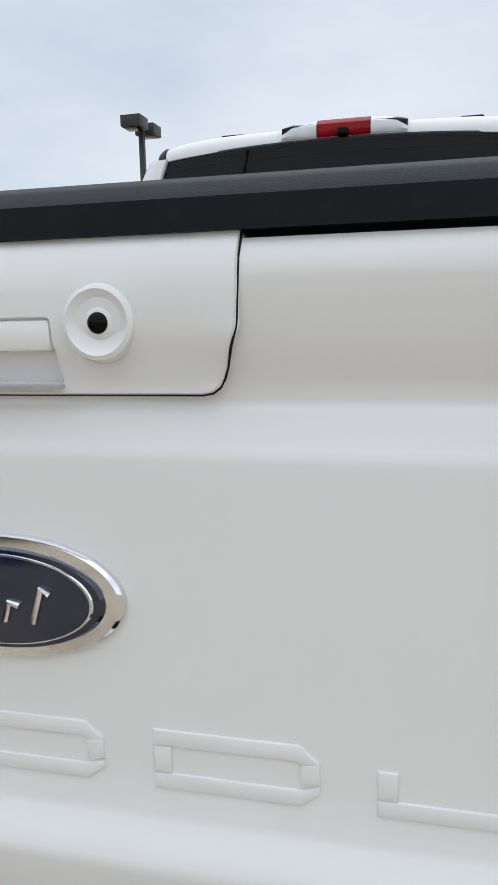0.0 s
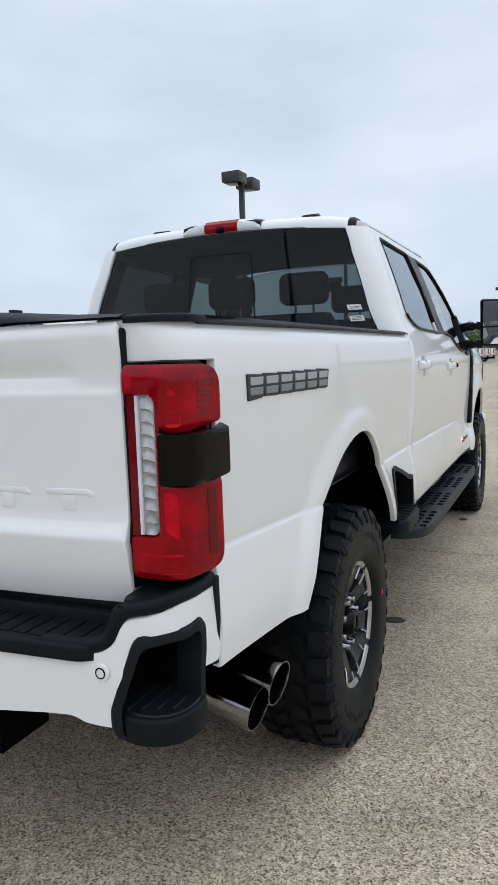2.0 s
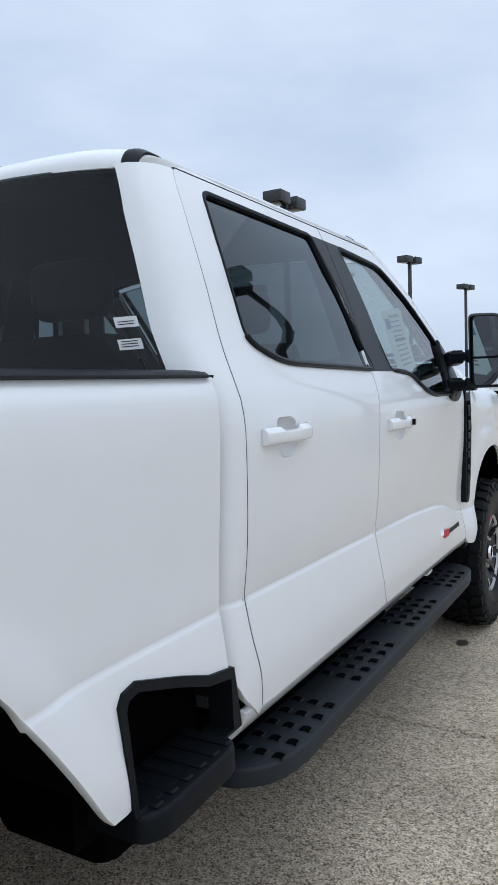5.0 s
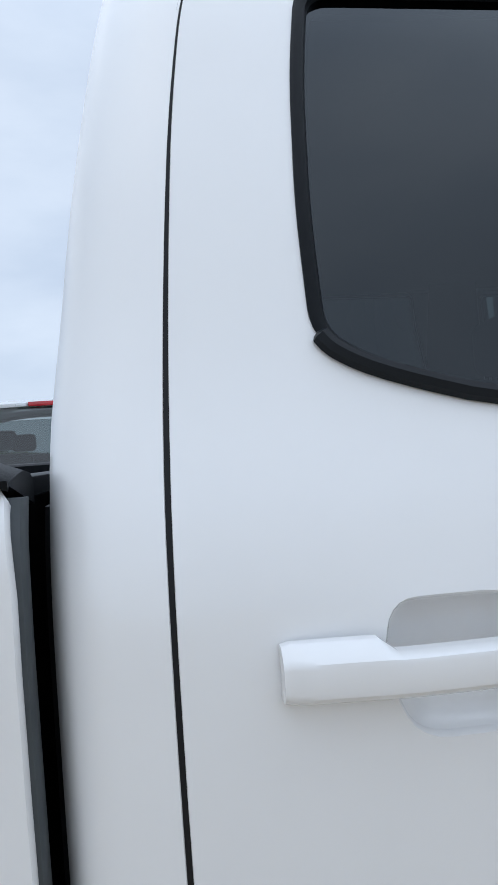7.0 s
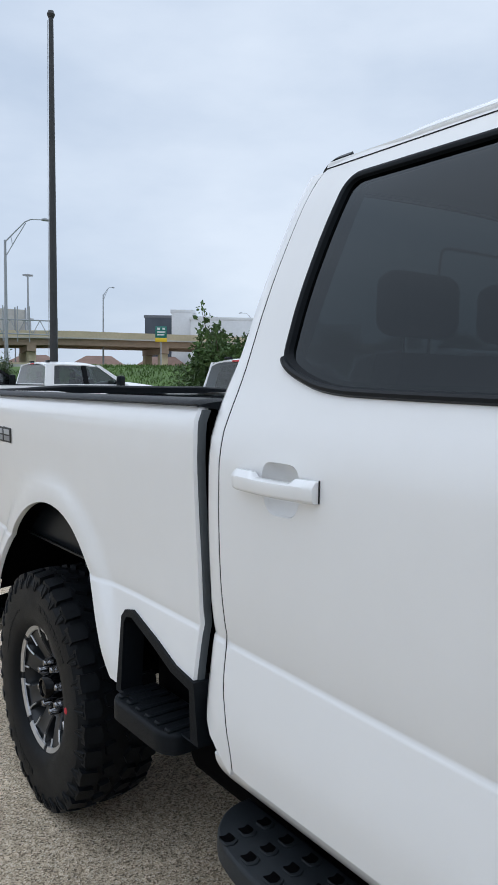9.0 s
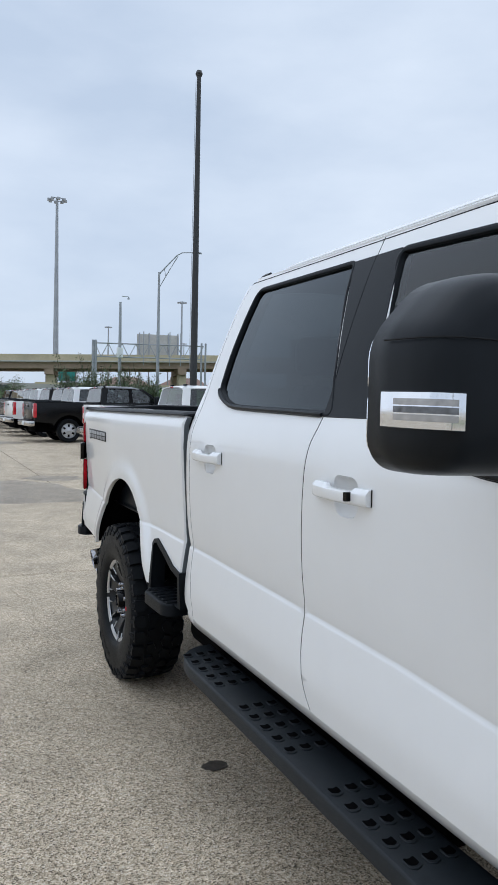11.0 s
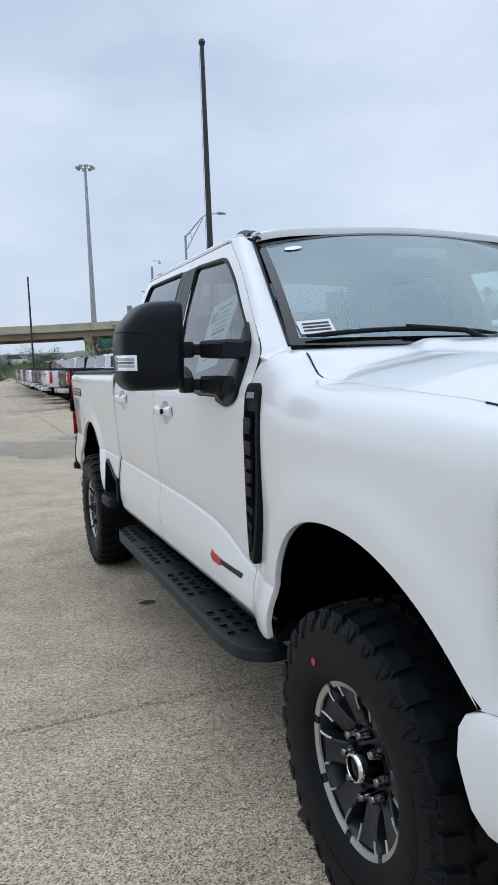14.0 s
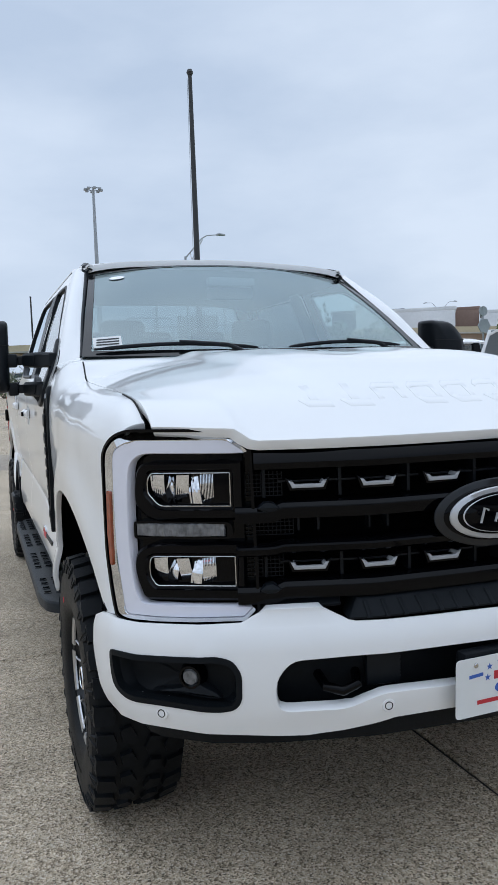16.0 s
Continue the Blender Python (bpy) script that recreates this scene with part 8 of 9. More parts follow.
# ---------------------------------------------------------------- trees and shrubs
def leaves(count, size, spots, seed, slim=0.5):
    """Many small bent leaves about the given clump balls (x, y, z, radius)."""
    rnd = np.random.default_rng(seed)
    w = np.array([s[3] ** 2 for s in spots])
    pick = rnd.choice(len(spots), count, p=w / w.sum())
    c = np.array(spots)[pick]
    d = rnd.normal(size=(count, 3))
    d /= np.linalg.norm(d, axis=1)[:, None]
    pos = c[:, :3] + d * (c[:, 3] * rnd.uniform(0.45, 1.08, count) ** 0.6)[:, None]
    axis = d * 0.5 + rnd.normal(size=(count, 3)) * 0.6 + np.array([0, 0, 0.15])
    axis /= np.linalg.norm(axis, axis=1)[:, None]
    side = np.cross(axis, rnd.normal(size=(count, 3)))
    side /= np.linalg.norm(side, axis=1)[:, None]
    n = np.cross(axis, side)
    s = size * rnd.uniform(0.6, 1.35, count)[:, None]
    tip, mid = pos + axis * s, pos + axis * s * 0.5 + n * s * 0.12
    v = np.stack([pos, mid + side * s * slim * 0.5, tip, mid - side * s * slim * 0.5], 1).reshape(-1, 3)
    mesh = bpy.data.meshes.new("leaves")
    mesh.from_pydata(v.tolist(), [], [(4 * i, 4 * i + 1, 4 * i + 2, 4 * i + 3) for i in range(count)])
    return mesh


def crown(mesh, mat, parent, name="crown"):
    mesh.materials.append(mat)
    ob = new(name, mesh)
    ob.parent = parent
    return ob


def tree(x, y, height, width, seed, label, count=5000, leaf=0.35, name="tree", mat=None, clear=0.3):
    rnd = random.Random(seed)
    top = thing(name, label, "tree", Matrix.Translation((x, y, lie(x, y))))
    r = height * 0.022
    part("trunk", tube([(0, 0, -0.1), (0.06, 0.02, height * 0.2), (-0.04, 0.07, height * 0.45), (0.05, 0, height * 0.75)], [r * 1.4, r, r * 0.75, r * 0.3], 8), BARK, top)
    spots = []
    for k in range(16):
        a, h = k * 2.4 + rnd.uniform(-0.4, 0.4), rnd.uniform(clear, 0.92)
        reach = width * 0.5 * rnd.uniform(0.45, 0.85) * (1.0 if h < 0.65 else 0.65)
        end = (reach * math.cos(a), reach * math.sin(a), height * h)
        root = (0, 0, height * (clear * 0.7 + 0.4 * (h - clear)))
        part("limb", tube([root, (end[0] * 0.5, end[1] * 0.5, (root[2] + end[2]) / 2 + 0.1), end], [r * 0.4, r * 0.28, r * 0.1], 6), BARK, top)
        spots.append((*end, width * rnd.uniform(0.13, 0.22)))
        spots.append((end[0] * 0.55, end[1] * 0.55, end[2] + rnd.uniform(-0.1, 0.12) * height * 0.5, width * rnd.uniform(0.12, 0.2)))
    spots.append((0, 0, height * 0.9, width * 0.14))
    crown(leaves(count, leaf, spots, seed), mat or LEAF, top)
    return top


def shrub(x, y, height, width, seed, label, count=5000, leaf=0.14, slim=0.4, shoots=14, mat=None):
    """A many-stemmed bush whose longest shoots stand out of the crown."""
    rnd = random.Random(seed)
    top = thing("bush", label, "bush", Matrix.Translation((x, y, lie(x, y))))
    spots = []
    for k in range(shoots):
        a, lean = k * 2.4 + rnd.uniform(-0.3, 0.3), rnd.uniform(0.1, 0.5)
        h = height * rnd.uniform(0.62, 0.86) if k else height
        end = (width * lean * math.cos(a), width * lean * math.sin(a), h)
        mid = (end[0] * 0.55, end[1] * 0.55, h * 0.5)
        part("stem", tube([(0.1 * math.cos(a), 0.1 * math.sin(a), -0.05), mid, end], [0.035, 0.025, 0.008], 5), BARK, top)
        for q in range(7):
            t = q / 6
            p = Vector(mid).lerp(Vector(end), t)
            spots.append((*p, width * (0.15 * (1 - t) + 0.035)))
    for k in range(14):
        a = k * 2.4
        spots.append((width * 0.36 * math.cos(a), width * 0.36 * math.sin(a), height * rnd.uniform(0.15, 0.5), width * 0.17))
    crown(leaves(count, leaf, spots, seed, slim), mat or LEAF, top)
    return top


# bush behind the parked row, oleanders by the bank
shrub(-12.3, -17.7, 3.95, 3.9, 11, "large leafy green bush with tall loose shoots", 12000, 0.19, 0.55, 18)
for k, (x, y, h, w) in enumerate([(-6.7, -40.4, 4.6, 2.6), (-8.3, -40.8, 4.8, 2.9), (-10.1, -40.6, 4.5, 2.8), (-11.6, -40.5, 4.2, 2.5), (-5.6, -66.0, 4.4, 5.0), (-2.2, -78.0, 4.4, 6.0), (1.5, -82.0, 4.2, 6.0)]):
    shrub(x, y, h - 0.4, w, 20 + k, "oleander bush with narrow grey-green leaves on the bank", 3600, 0.2, 0.22, 18, LEAF2)
for k, (x, y, h, w) in enumerate([(-2.2, 90.0, 6.6, 5.6), (1.2, 91.5, 8.2, 6.6), (-5.0, 93.0, 5.0, 5.0), (5.2, 92.0, 8.4, 7.0), (-9.0, 118.0, 5.0, 7.0), (-15.0, 132.0, 5.2, 9.0), (-22.0, 138.0, 5.0, 9.0), (10.5, 94.0, 7.6, 7.0)]):
    tree(x, y, h, w, 40 + k, "broad dark green oak at the edge of the lot", 4200, 0.36, clear=0.26)
for k, (x, y, h, w) in enumerate([(-68, -72, 6.6, 9), (-74, -66, 6.4, 9), (-80, -60, 6.2, 10), (-85, -54, 6.6, 10), (-84, -46, 5.6, 10), (-88, -38, 5.4, 10)]):
    tree(x, y, h - lie(x, y) * 0.5, w, 60 + k, "distant dark green tree beyond the road", 2400, 0.6, clear=0.2)


# ---------------------------------------------------------------- poles
def lot_lamp(x, y, h, turn=0.0, spread=0.55, label="dark bronze lot lamp with two box heads on a square pole"):
    top = thing("lot_lamp", label, "lamp post", Matrix.LocRotScale((x, y, lie(x, y)), Euler((0, 0, turn)), None), group="lot lamps")
    part("base", box(-0.3, 0.3, -0.3, 0.3, -0.1, 0.75, 0.03), PALECONC, top, "round-edged concrete pedestal")
    part("pole", box(-0.075, 0.075, -0.075, 0.075, 0.7, h + 0.05, 0.01), POLEBLACK, top)
    for s in (-1, 1):
        part("arm", box(min(s * 0.07, s * spread), max(s * 0.07, s * spread), -0.03, 0.03, h - 0.16, h - 0.10, 0.008), POLEBLACK, top)
        head = part("lamp_head", box(min(s * spread, s * (spread + 0.62)), max(s * spread, s * (spread + 0.62)), -0.3, 0.3, h - 0.22, h + 0.1, 0.025), POLEBLACK, top)
        part("lens", box(min(s * (spread + 0.06), s * (spread + 0.56)), max(s * (spread + 0.06), s * (spread + 0.56)), -0.24, 0.24, h - 0.235, h - 0.215, 0.006), GLOSS, head, "dull glass lens")
    return top


lot_lamp(-7.85, 19.4, 7.0, 1.55, 0.20)
lot_lamp(-9.6, 37.5, 7.9, 1.3, 0.12)
lot_lamp(-9.8, 51.0, 7.9, 1.3, 0.12)
lot_lamp(-4.4, 88.0, 8.3, 0.1, 0.9)
lot_lamp(-10.8, 7.4, 8.6, 0.5, 0.12)
lot_lamp(4.9, 12.5, 7.2, 0.9, 0.12)
round_pole = thing("light_pole", "slim black pole standing far across the lot", "pole", Matrix.Translation((-3.6, -54.9, lie(-3.6, -54.9))))
part("shaft", tube([(0, 0, 0), (0, 0, 4.0), (0, 0, 8.6)], [0.09, 0.08, 0.06], 8), POLEBLACK, round_pole)
part("cap", tube([(0, 0, 8.58), (0, 0, 8.66)], 0.075, 8), POLEBLACK, round_pole)

flag = thing("flagpole", "tall black tapered flagpole with a ball finial", "flagpole", Matrix.Translation((-7.06, -20.4, lie(-7.06, -20.4))))
part("shaft", tube([(0, 0, 0), (0, 0, 4), (0, 0, 12.9)], [0.135, 0.125, 0.075], 14), POLEBLACK, flag)
part("finial", spin([(0.001, 12.85), (0.09, 12.9), (0.13, 13.0), (0.09, 13.1), (0.001, 13.13)], 14), POLEBLACK, flag)
part("base_collar", spin([(0.28, 0.0), (0.28, 0.06), (0.16, 0.14), (0.13, 0.3)], 16), POLEBLACK, flag)
part("halyard", tube([(0.17, 0, 1.2), (0.15, 0.01, 7), (0.11, 0, 12.8)], 0.008, 5), GALV, flag)
part("cleat", box(0.12, 0.19, -0.015, 0.015, 1.15, 1.3, 0.006), GALV, flag)


def high_mast(x, y, h, label="tall grey high-mast light pole with a ring of lamps"):
    z = lie(x, y)
    top = thing("high_mast", label, "light mast", Matrix.Translation((x, y, z)), group="high masts")
    s = h / 40
    part("shaft", tube([(0, 0, 0), (0, 0, h / 2), (0, 0, h - z)], [0.62 * s, 0.42 * s, 0.24 * s], 10), GALV, top)
    ring = [(1.25 * s * math.cos(a), 1.25 * s * math.sin(a), h - z - 0.4) for a in (2 * math.pi * k / 16 for k in range(17))]
    part("ring", tube(ring, 0.08 * s, 6, False), GALV, top)
    for k in range(8):
        a = 2 * math.pi * k / 8
        c = (1.5 * s * math.cos(a), 1.5 * s * math.sin(a))
        part("floodlight", box(c[0] - 0.3 * s, c[0] + 0.3 * s, c[1] - 0.3 * s, c[1] + 0.3 * s, h - z - 0.75 * s, h - z - 0.3 * s, 0.06), GALV, top)
    return top


high_mast(-25.7, -153.6, 44.6)
high_mast(-84.8, -241.0, 38.4)
high_mast(-94.0, -384.0, 43.3)
high_mast(-150.0, -420.0, 40.0)
high_mast(-9.3, 148.0, 17.3, "tall thin grey mast with a ring of lamps")
high_mast(-28.6, 145.0, 9.8, "tall thin grey mast with a ring of lamps")


def street_light(x, y, h, out, reach, rise, label, twin=False):
    """A road lamp whose trussed arm rises from the pole; out is the arm's direction in the plan."""
    z = lie(x, y)
    top = thing("street_lamp", label, "street lamp", Matrix.Translation((x, y, z)), group="street lamps")
    ux, uy = out
    part("shaft", tube([(0, 0, 0), (0, 0, h / 2), (0, 0, h - z)], [0.15, 0.12, 0.09], 9), GALV, top)
    for s in ((1, -1) if twin else (1,)):
        def p(a, b):
            return (ux * reach * a * s, uy * reach * a * s, h - z + b * rise)
        part("arm", tube([p(0, -0.08), p(0.3, 0.45), p(0.52, 0.84), p(0.68, 0.98), p(1, 1)], [0.06, 0.055, 0.05, 0.045, 0.04], 7), GALV, top)
        if not twin:
            part("brace", tube([p(0, -0.75), p(0.3, 0.12), p(0.55, 0.8)], 0.035, 6), GALV, top)
            part("strut", tube([p(0.16, 0.15), p(0.19, -0.15)], 0.025, 6), GALV, top)
        part("lamp_head", tube([p(0.96, 1), p(1.05, 1.02), p(1.25, 0.98)], [0.06, 0.13, 0.07], 8), GALV, top)
    return top


street_light(-16.2, -53.2, 12.3, (-0.94, 0.33), 2.75, 1.7, "grey street lamp with a trussed curved arm")
street_light(-86.2, -115.2, 14.3, (-0.8, 0.6), 2.6, 1.9, "distant street lamp with a Y-shaped pair of arms", True)
street_light(-48.0, -104.0, 15.6, (-0.9, 0.3), 1.5, 1.2, "slender street lamp on the overpass")
camera_pole = thing("camera_pole", "thin grey traffic camera pole with a box half-way up", "pole", Matrix.Translation((-20.9, -83.0, lie(-20.9, -83))))
part("shaft", tube([(0, 0, 0), (0, 0, 6), (0, 0, 13.9 - lie(-20.9, -83))], [0.22, 0.19, 0.14], 9), GALV, camera_pole)
part("dome", tube([(-0.2, 0, 11.4), (-1.0, 0, 11.4), (-1.0, 0, 11.1)], [0.04, 0.05, 0.2], 8), GALV, camera_pole)
part("cabinet", box(-0.32, 0.32, -0.3, 0.3, 7.2 - lie(-20.9, -83), 8.4 - lie(-20.9, -83), 0.03), SIGNWHITE, camera_pole)


# ---------------------------------------------------------------- sign gantry, hoardings, highway signs
def gantry():
    a, b = Vector((-20.2, -93.5, 0)), Vector((-34.2, -89.2, 0))
    d = (b - a).normalized()
    top = thing("sign_gantry", "grey steel truss sign gantry over the road", "sign gantry", Matrix.Translation((a.x, a.y, lie(a.x, a.y))))
    z0 = lie(a.x, a.y)
    for q in (Vector((0, 0, 0)), b - a):
        for e in ((-0.28, 0.28) if q.length > 1 else (-0.15, 0.15)):
            part("post", tube([tuple(q + d * e + Vector((0, 0, -3))), tuple(q + d * e + Vector((0, 0, 10.1 - z0)))], 0.20 if q.length < 1 else 0.14, 8), GALV, top)
    n = 16
    for h in (7.9, 9.7):
        part("chord", tube([tuple(Vector((0, 0, h - z0))), tuple(b - a + Vector((0, 0, h - z0)))], 0.09, 6), GALV, top)
    for k in range(n):
        p, q = (b - a) * (k / n), (b - a) * ((k + 1) / n)
        h0, h1 = (7.9, 9.7) if k % 2 else (9.7, 7.9)
        part("web", tube([tuple(p + Vector((0, 0, h0 - z0))), tuple(q + Vector((0, 0, h1 - z0)))], 0.055, 5), GALV, top)
    for at in (0.22, 0.44, 0.56, 0.68, 0.78):
        p = (b - a) * at
        part("bracket", tube([tuple(p + Vector((0, 0.3, 6.9 - z0))), tuple(p + Vector((0, 0.3, 11.4 - z0)))], 0.07, 5), GALV, top)


gantry()


def slab_between(a, b, low0, high0, low1, high1, thick, shift=0.0):
    """A straight beam in the plan from a to b."""
    a, b = Vector((a[0], a[1], 0)), Vector((b[0], b[1], 0))
    n = Vector((-(b - a).y, (b - a).x, 0)).normalized()
    rings = []
    for p, lo, hi in ((a, low0, high0), (b, low1, high1)):
        f, g = p + n * (shift - thick / 2), p + n * (shift + thick / 2)
        rings.append([(f.x, f.y, lo), (g.x, g.y, lo), (g.x, g.y, hi), (f.x, f.y, hi)])
    return loft(rings)


hoarding = thing("billboard", "backs of grey sheet signs on steel uprights", "billboard", Matrix.Translation((0, 0, 0)))
part("sheet", slab_between((-34.0, -121), (-41.0, -118.8), 8.9, 14.0, 8.9, 13.9, 0.12), PALECONC, hoarding)
for k in range(5):
    x, y = -34.3 - 1.6 * k, -120.5 + 0.5 * k
    part("upright", tube([(x, y, 2.0), (x, y, 14.2)], 0.11, 6), GALV, hoarding)

sign = thing("highway_sign", "green highway sign over a yellow exit panel", "road sign", Matrix.LocRotScale((-52.5, -93.6, 9.2), Euler((0, 0, radians(-29))), None))
part("board", box(-0.85, 0.85, -0.05, 0.05, -0.55, 1.15, 0.03), SIGNGREEN, sign, "green board")
part("panel", box(-0.88, 0.88, -0.05, 0.05, -1.15, -0.58, 0.03), SIGNYELLOW, sign, "yellow panel")
for u0, u1, w0, w1 in ((-0.6, -0.2, 0.65, 0.95), (0.15, 0.6, 0.6, 0.95), (-0.65, 0.6, 0.2, 0.4), (-0.5, 0.55, -0.2, 0.0)):
    part("legend", box(u0, u1, 0.05, 0.062, w0, w1), SIGNWHITE, sign, "white legend bar")
part("post", tube([(0, -0.12, -7.5), (0, -0.12, 1.0)], 0.1, 6), GALV, sign)


# ---------------------------------------------------------------- overpass
def overpass():
    line = [(60, -132.0, 7.2), (24, -124.0, 8.0), (-10.4, -115.4, 8.57), (-43, -107.2, 9.5), (-75, -99, 9.6), (-112, -88, 8.8), (-150, -74, 7.6)]
    top = thing("overpass", "beige concrete highway overpass on square columns", "bridge", Matrix.Translation((0, 0, 0)))
    for (x0, y0, z0), (x1, y1, z1) in zip(line, line[1:]):
        part("parapet", slab_between((x0, y0), (x1, y1), z0 - 0.95, z0, z1 - 0.95, z1, 0.3, -6.0), BEIGE, top, "beige parapet")
        part("deck", slab_between((x0, y0), (x1, y1), z0 - 1.15, z0 - 0.952, z1 - 1.15, z1 - 0.952, 12.6), PALECONC, top)
        for s in (-5.4, -1.8, 1.8, 5.4):
            part("girder", slab_between((x0, y0), (x1, y1), z0 - 2.1, z0 - 1.152, z1 - 2.1, z1 - 1.152, 0.6, s), TANBEAM, top)
    for x, y, z in [(0.5, -117.5, 8.3), (-18, -113.6, 8.8), (-37.4, -108.6, 9.35), (-57, -103.6, 9.55), (-77, -98.4, 9.5), (-97, -92.5, 9.1)]:
        z -= 2.1
        part("pier_cap", slab_between((x + 1.3, y + 5.6), (x - 1.4, y - 5.6), z - 0.9, z, z - 0.9, z, 1.3), TANBEAM, top)
        for s in (-1, 1):
            part("column", box(x + 0.9 * s - 0.6, x + 0.9 * s + 0.6, y + 4.2 * s - 0.6, y + 4.2 * s + 0.6, -0.5, z - 0.9, 0.08), BEIGE, top)


overpass()
bank = thing("highway_embankment", "pale concrete ramps and retaining walls of the highway", "road", Matrix.Translation((0, 0, 0)), kind="structure")
part("ramp", slab_between((70, -190), (-150, -150), -1, 4.6, -1, 6.0, 24), PALECONC, bank)
part("ramp", slab_between((40, -240), (-190, -205), -1, 7.0, -1, 7.6, 20), ROADGREY, bank)
part("road", slab_between((20, -140), (-140, -112), -1, 2.9, -1, 3.0, 14), ROADGREY, bank)
part("barrier", slab_between((-8, -75), (-75, -50), 2.2, 3.45, 2.9, 3.5, 0.5), PALECONC, bank, "pale concrete road barrier")
part("barrier", slab_between((-12, -90), (-95, -66), 2.0, 4.1, 2.6, 4.1, 0.5), BEIGE, bank, "tan concrete wall")
far_signs = thing("highway_sign", "teal overhead sign far down the highway", "road sign", Matrix.Translation((-31, -176, 8.2)))
part("board", box(-3.6, 3.6, -0.1, 0.1, -1.3, 1.3, 0.05), SIGNGREEN, far_signs)
part("post", tube([(-3.2, -0.3, -5), (-3.2, -0.3, 1.2)], 0.16, 6), GALV, far_signs)
part("post", tube([(3.2, -0.3, -5), (3.2, -0.3, 1.2)], 0.16, 6), GALV, far_signs)


# ---------------------------------------------------------------- far buildings
def block(name, label, corner, along, length, deep, height, mat, floors, bays, glass, window=(0.55, 0.5), roof=None, low=0.0):
    """A block whose lit front runs from corner along the plan direction; every window is cut back and framed."""
    ux, uy = Vector(along).normalized()
    m = Matrix(((ux, -uy, 0, corner[0]), (uy, ux, 0, corner[1]), (0, 0, 1, low), (0, 0, 0, 1)))
    top = thing(name, label, "building", m)
    back = deep if deep > 0 else deep
    part("wall", box(0, length, min(0, back), max(0, back), -3, height, 0.05), mat, top)
    front = -0.02 if deep > 0 else 0.02
    part("parapet", box(-0.25, length + 0.25, min(front * 12, back), max(front * 12, back), height - 0.0, height + 0.7, 0.04), roof or mat, top)
    fh, bw = height / floors, length / bays
    for i in range(bays):
        for k in range(floors):
            cx, cz = (i + 0.5) * bw, (k + 0.52) * fh
            w, h = bw * window[0] / 2, fh * window[1] / 2
            f = part("window", box(cx - w - 0.08, cx + w + 0.08, -0.07, 0.07, cz - h - 0.08, cz + h + 0.08), MULLION, top)
            part("glass", box(cx - w, cx + w, -0.09, 0.09, cz - h, cz + h), glass, f)
    return top


# the hotel: white wings, brown middle; the office block of dark glass
block("hotel_wing", "white stucco three-storey hotel wing with small dark windows", (-81.5, -130.5), (-9.4, 6.7), 15.5, -12, 14.4, STUCCO, 4, 5, CURTAIN, (0.4, 0.5))
block("hotel_block", "brown hotel block with a flat roof and cream balconies", (-96.8, -132.4), (-8.2, 6.2), 9.5, -10, 15.2, BROWN, 4, 3, CREAM, (0.7, 0.45), BROWN)
block("hotel_wing", "white stucco hotel wing with dark windows", (-103.0, -124.0), (-9, 6.9), 14, -12, 13.9, STUCCO, 4, 5, CURTAIN, (0.4, 0.5))
block("hotel_tower", "white hotel stair tower with a dark name band", (-78.0, -133.0), (-9.4, 6.7), 4.5, -6, 16.4, STUCCO, 5, 1, CURTAIN, (0.8, 0.2))
block("office_building", "dark glass office building with a pale end bay", (-94.5, -173.5), (-9.0, 6.2), 13.0, -14, 18.5, CURTAIN, 6, 8, CURTAIN, (0.9, 0.8), MULLION)
block("office_annex", "cream clad end of the office building", (-105.2, -166.0), (-9.0, 6.2), 5.0, -14, 18.3, CREAM, 3, 2, CREAM, (0.6, 0.5), MULLION)
for k in range(4):
    x, y = -40 - 11 * k, -150 + 7.0 * k
    house = thing("house", "low building with a brown hipped roof beyond the overpass", "building", Matrix.LocRotScale((x, y, 2.0), Euler((0, 0, radians(-33))), None), group="low buildings")
    part("wall", box(-5, 5, -4, 4, -2, 3.2, 0.05), BROWN if k % 2 else CREAM, house)
    part("roof", loft([[(-5.6, -4.6, 3.2), (5.6, -4.6, 3.2), (5.6, 4.6, 3.2), (-5.6, 4.6, 3.2)], [(-2.5, -0.2, 5.4), (2.5, -0.2, 5.4), (2.5, 0.2, 5.4), (-2.5, 0.2, 5.4)]]), RUST, house)
    for s in (-3.2, 0, 3.2):
        part("window", box(s - 0.8, s + 0.8, 3.96, 4.06, 0.6, 2.2, 0.02), CURTAIN, house)
twin = thing("twin_signal", "grey two-headed sign on a thin pole", "sign", Matrix.Translation((-38.2, -42.6, lie(-38.2, -42.6))))
part("post", tube([(0, 0, -0.5), (0, 0, 7.0 - lie(-38.2, -42.6))], 0.07, 8), GALV, twin)
part("board", spin([(0.001, -0.04), (0.42, -0.04), (0.42, 0.04), (0.001, 0.04)], 8), GALV, twin).matrix_basis = Matrix.Translation((0, 0, 6.7 - lie(-38.2, -42.6))) @ Matrix.Rotation(radians(90), 4, "X")
part("board", spin([(0.001, -0.04), (0.62, -0.04), (0.62, 0.04), (0.001, 0.04)], 6), GALV, twin).matrix_basis = Matrix.Translation((0, 0.1, 5.5 - lie(-38.2, -42.6))) @ Matrix.Rotation(radians(90), 4, "X")

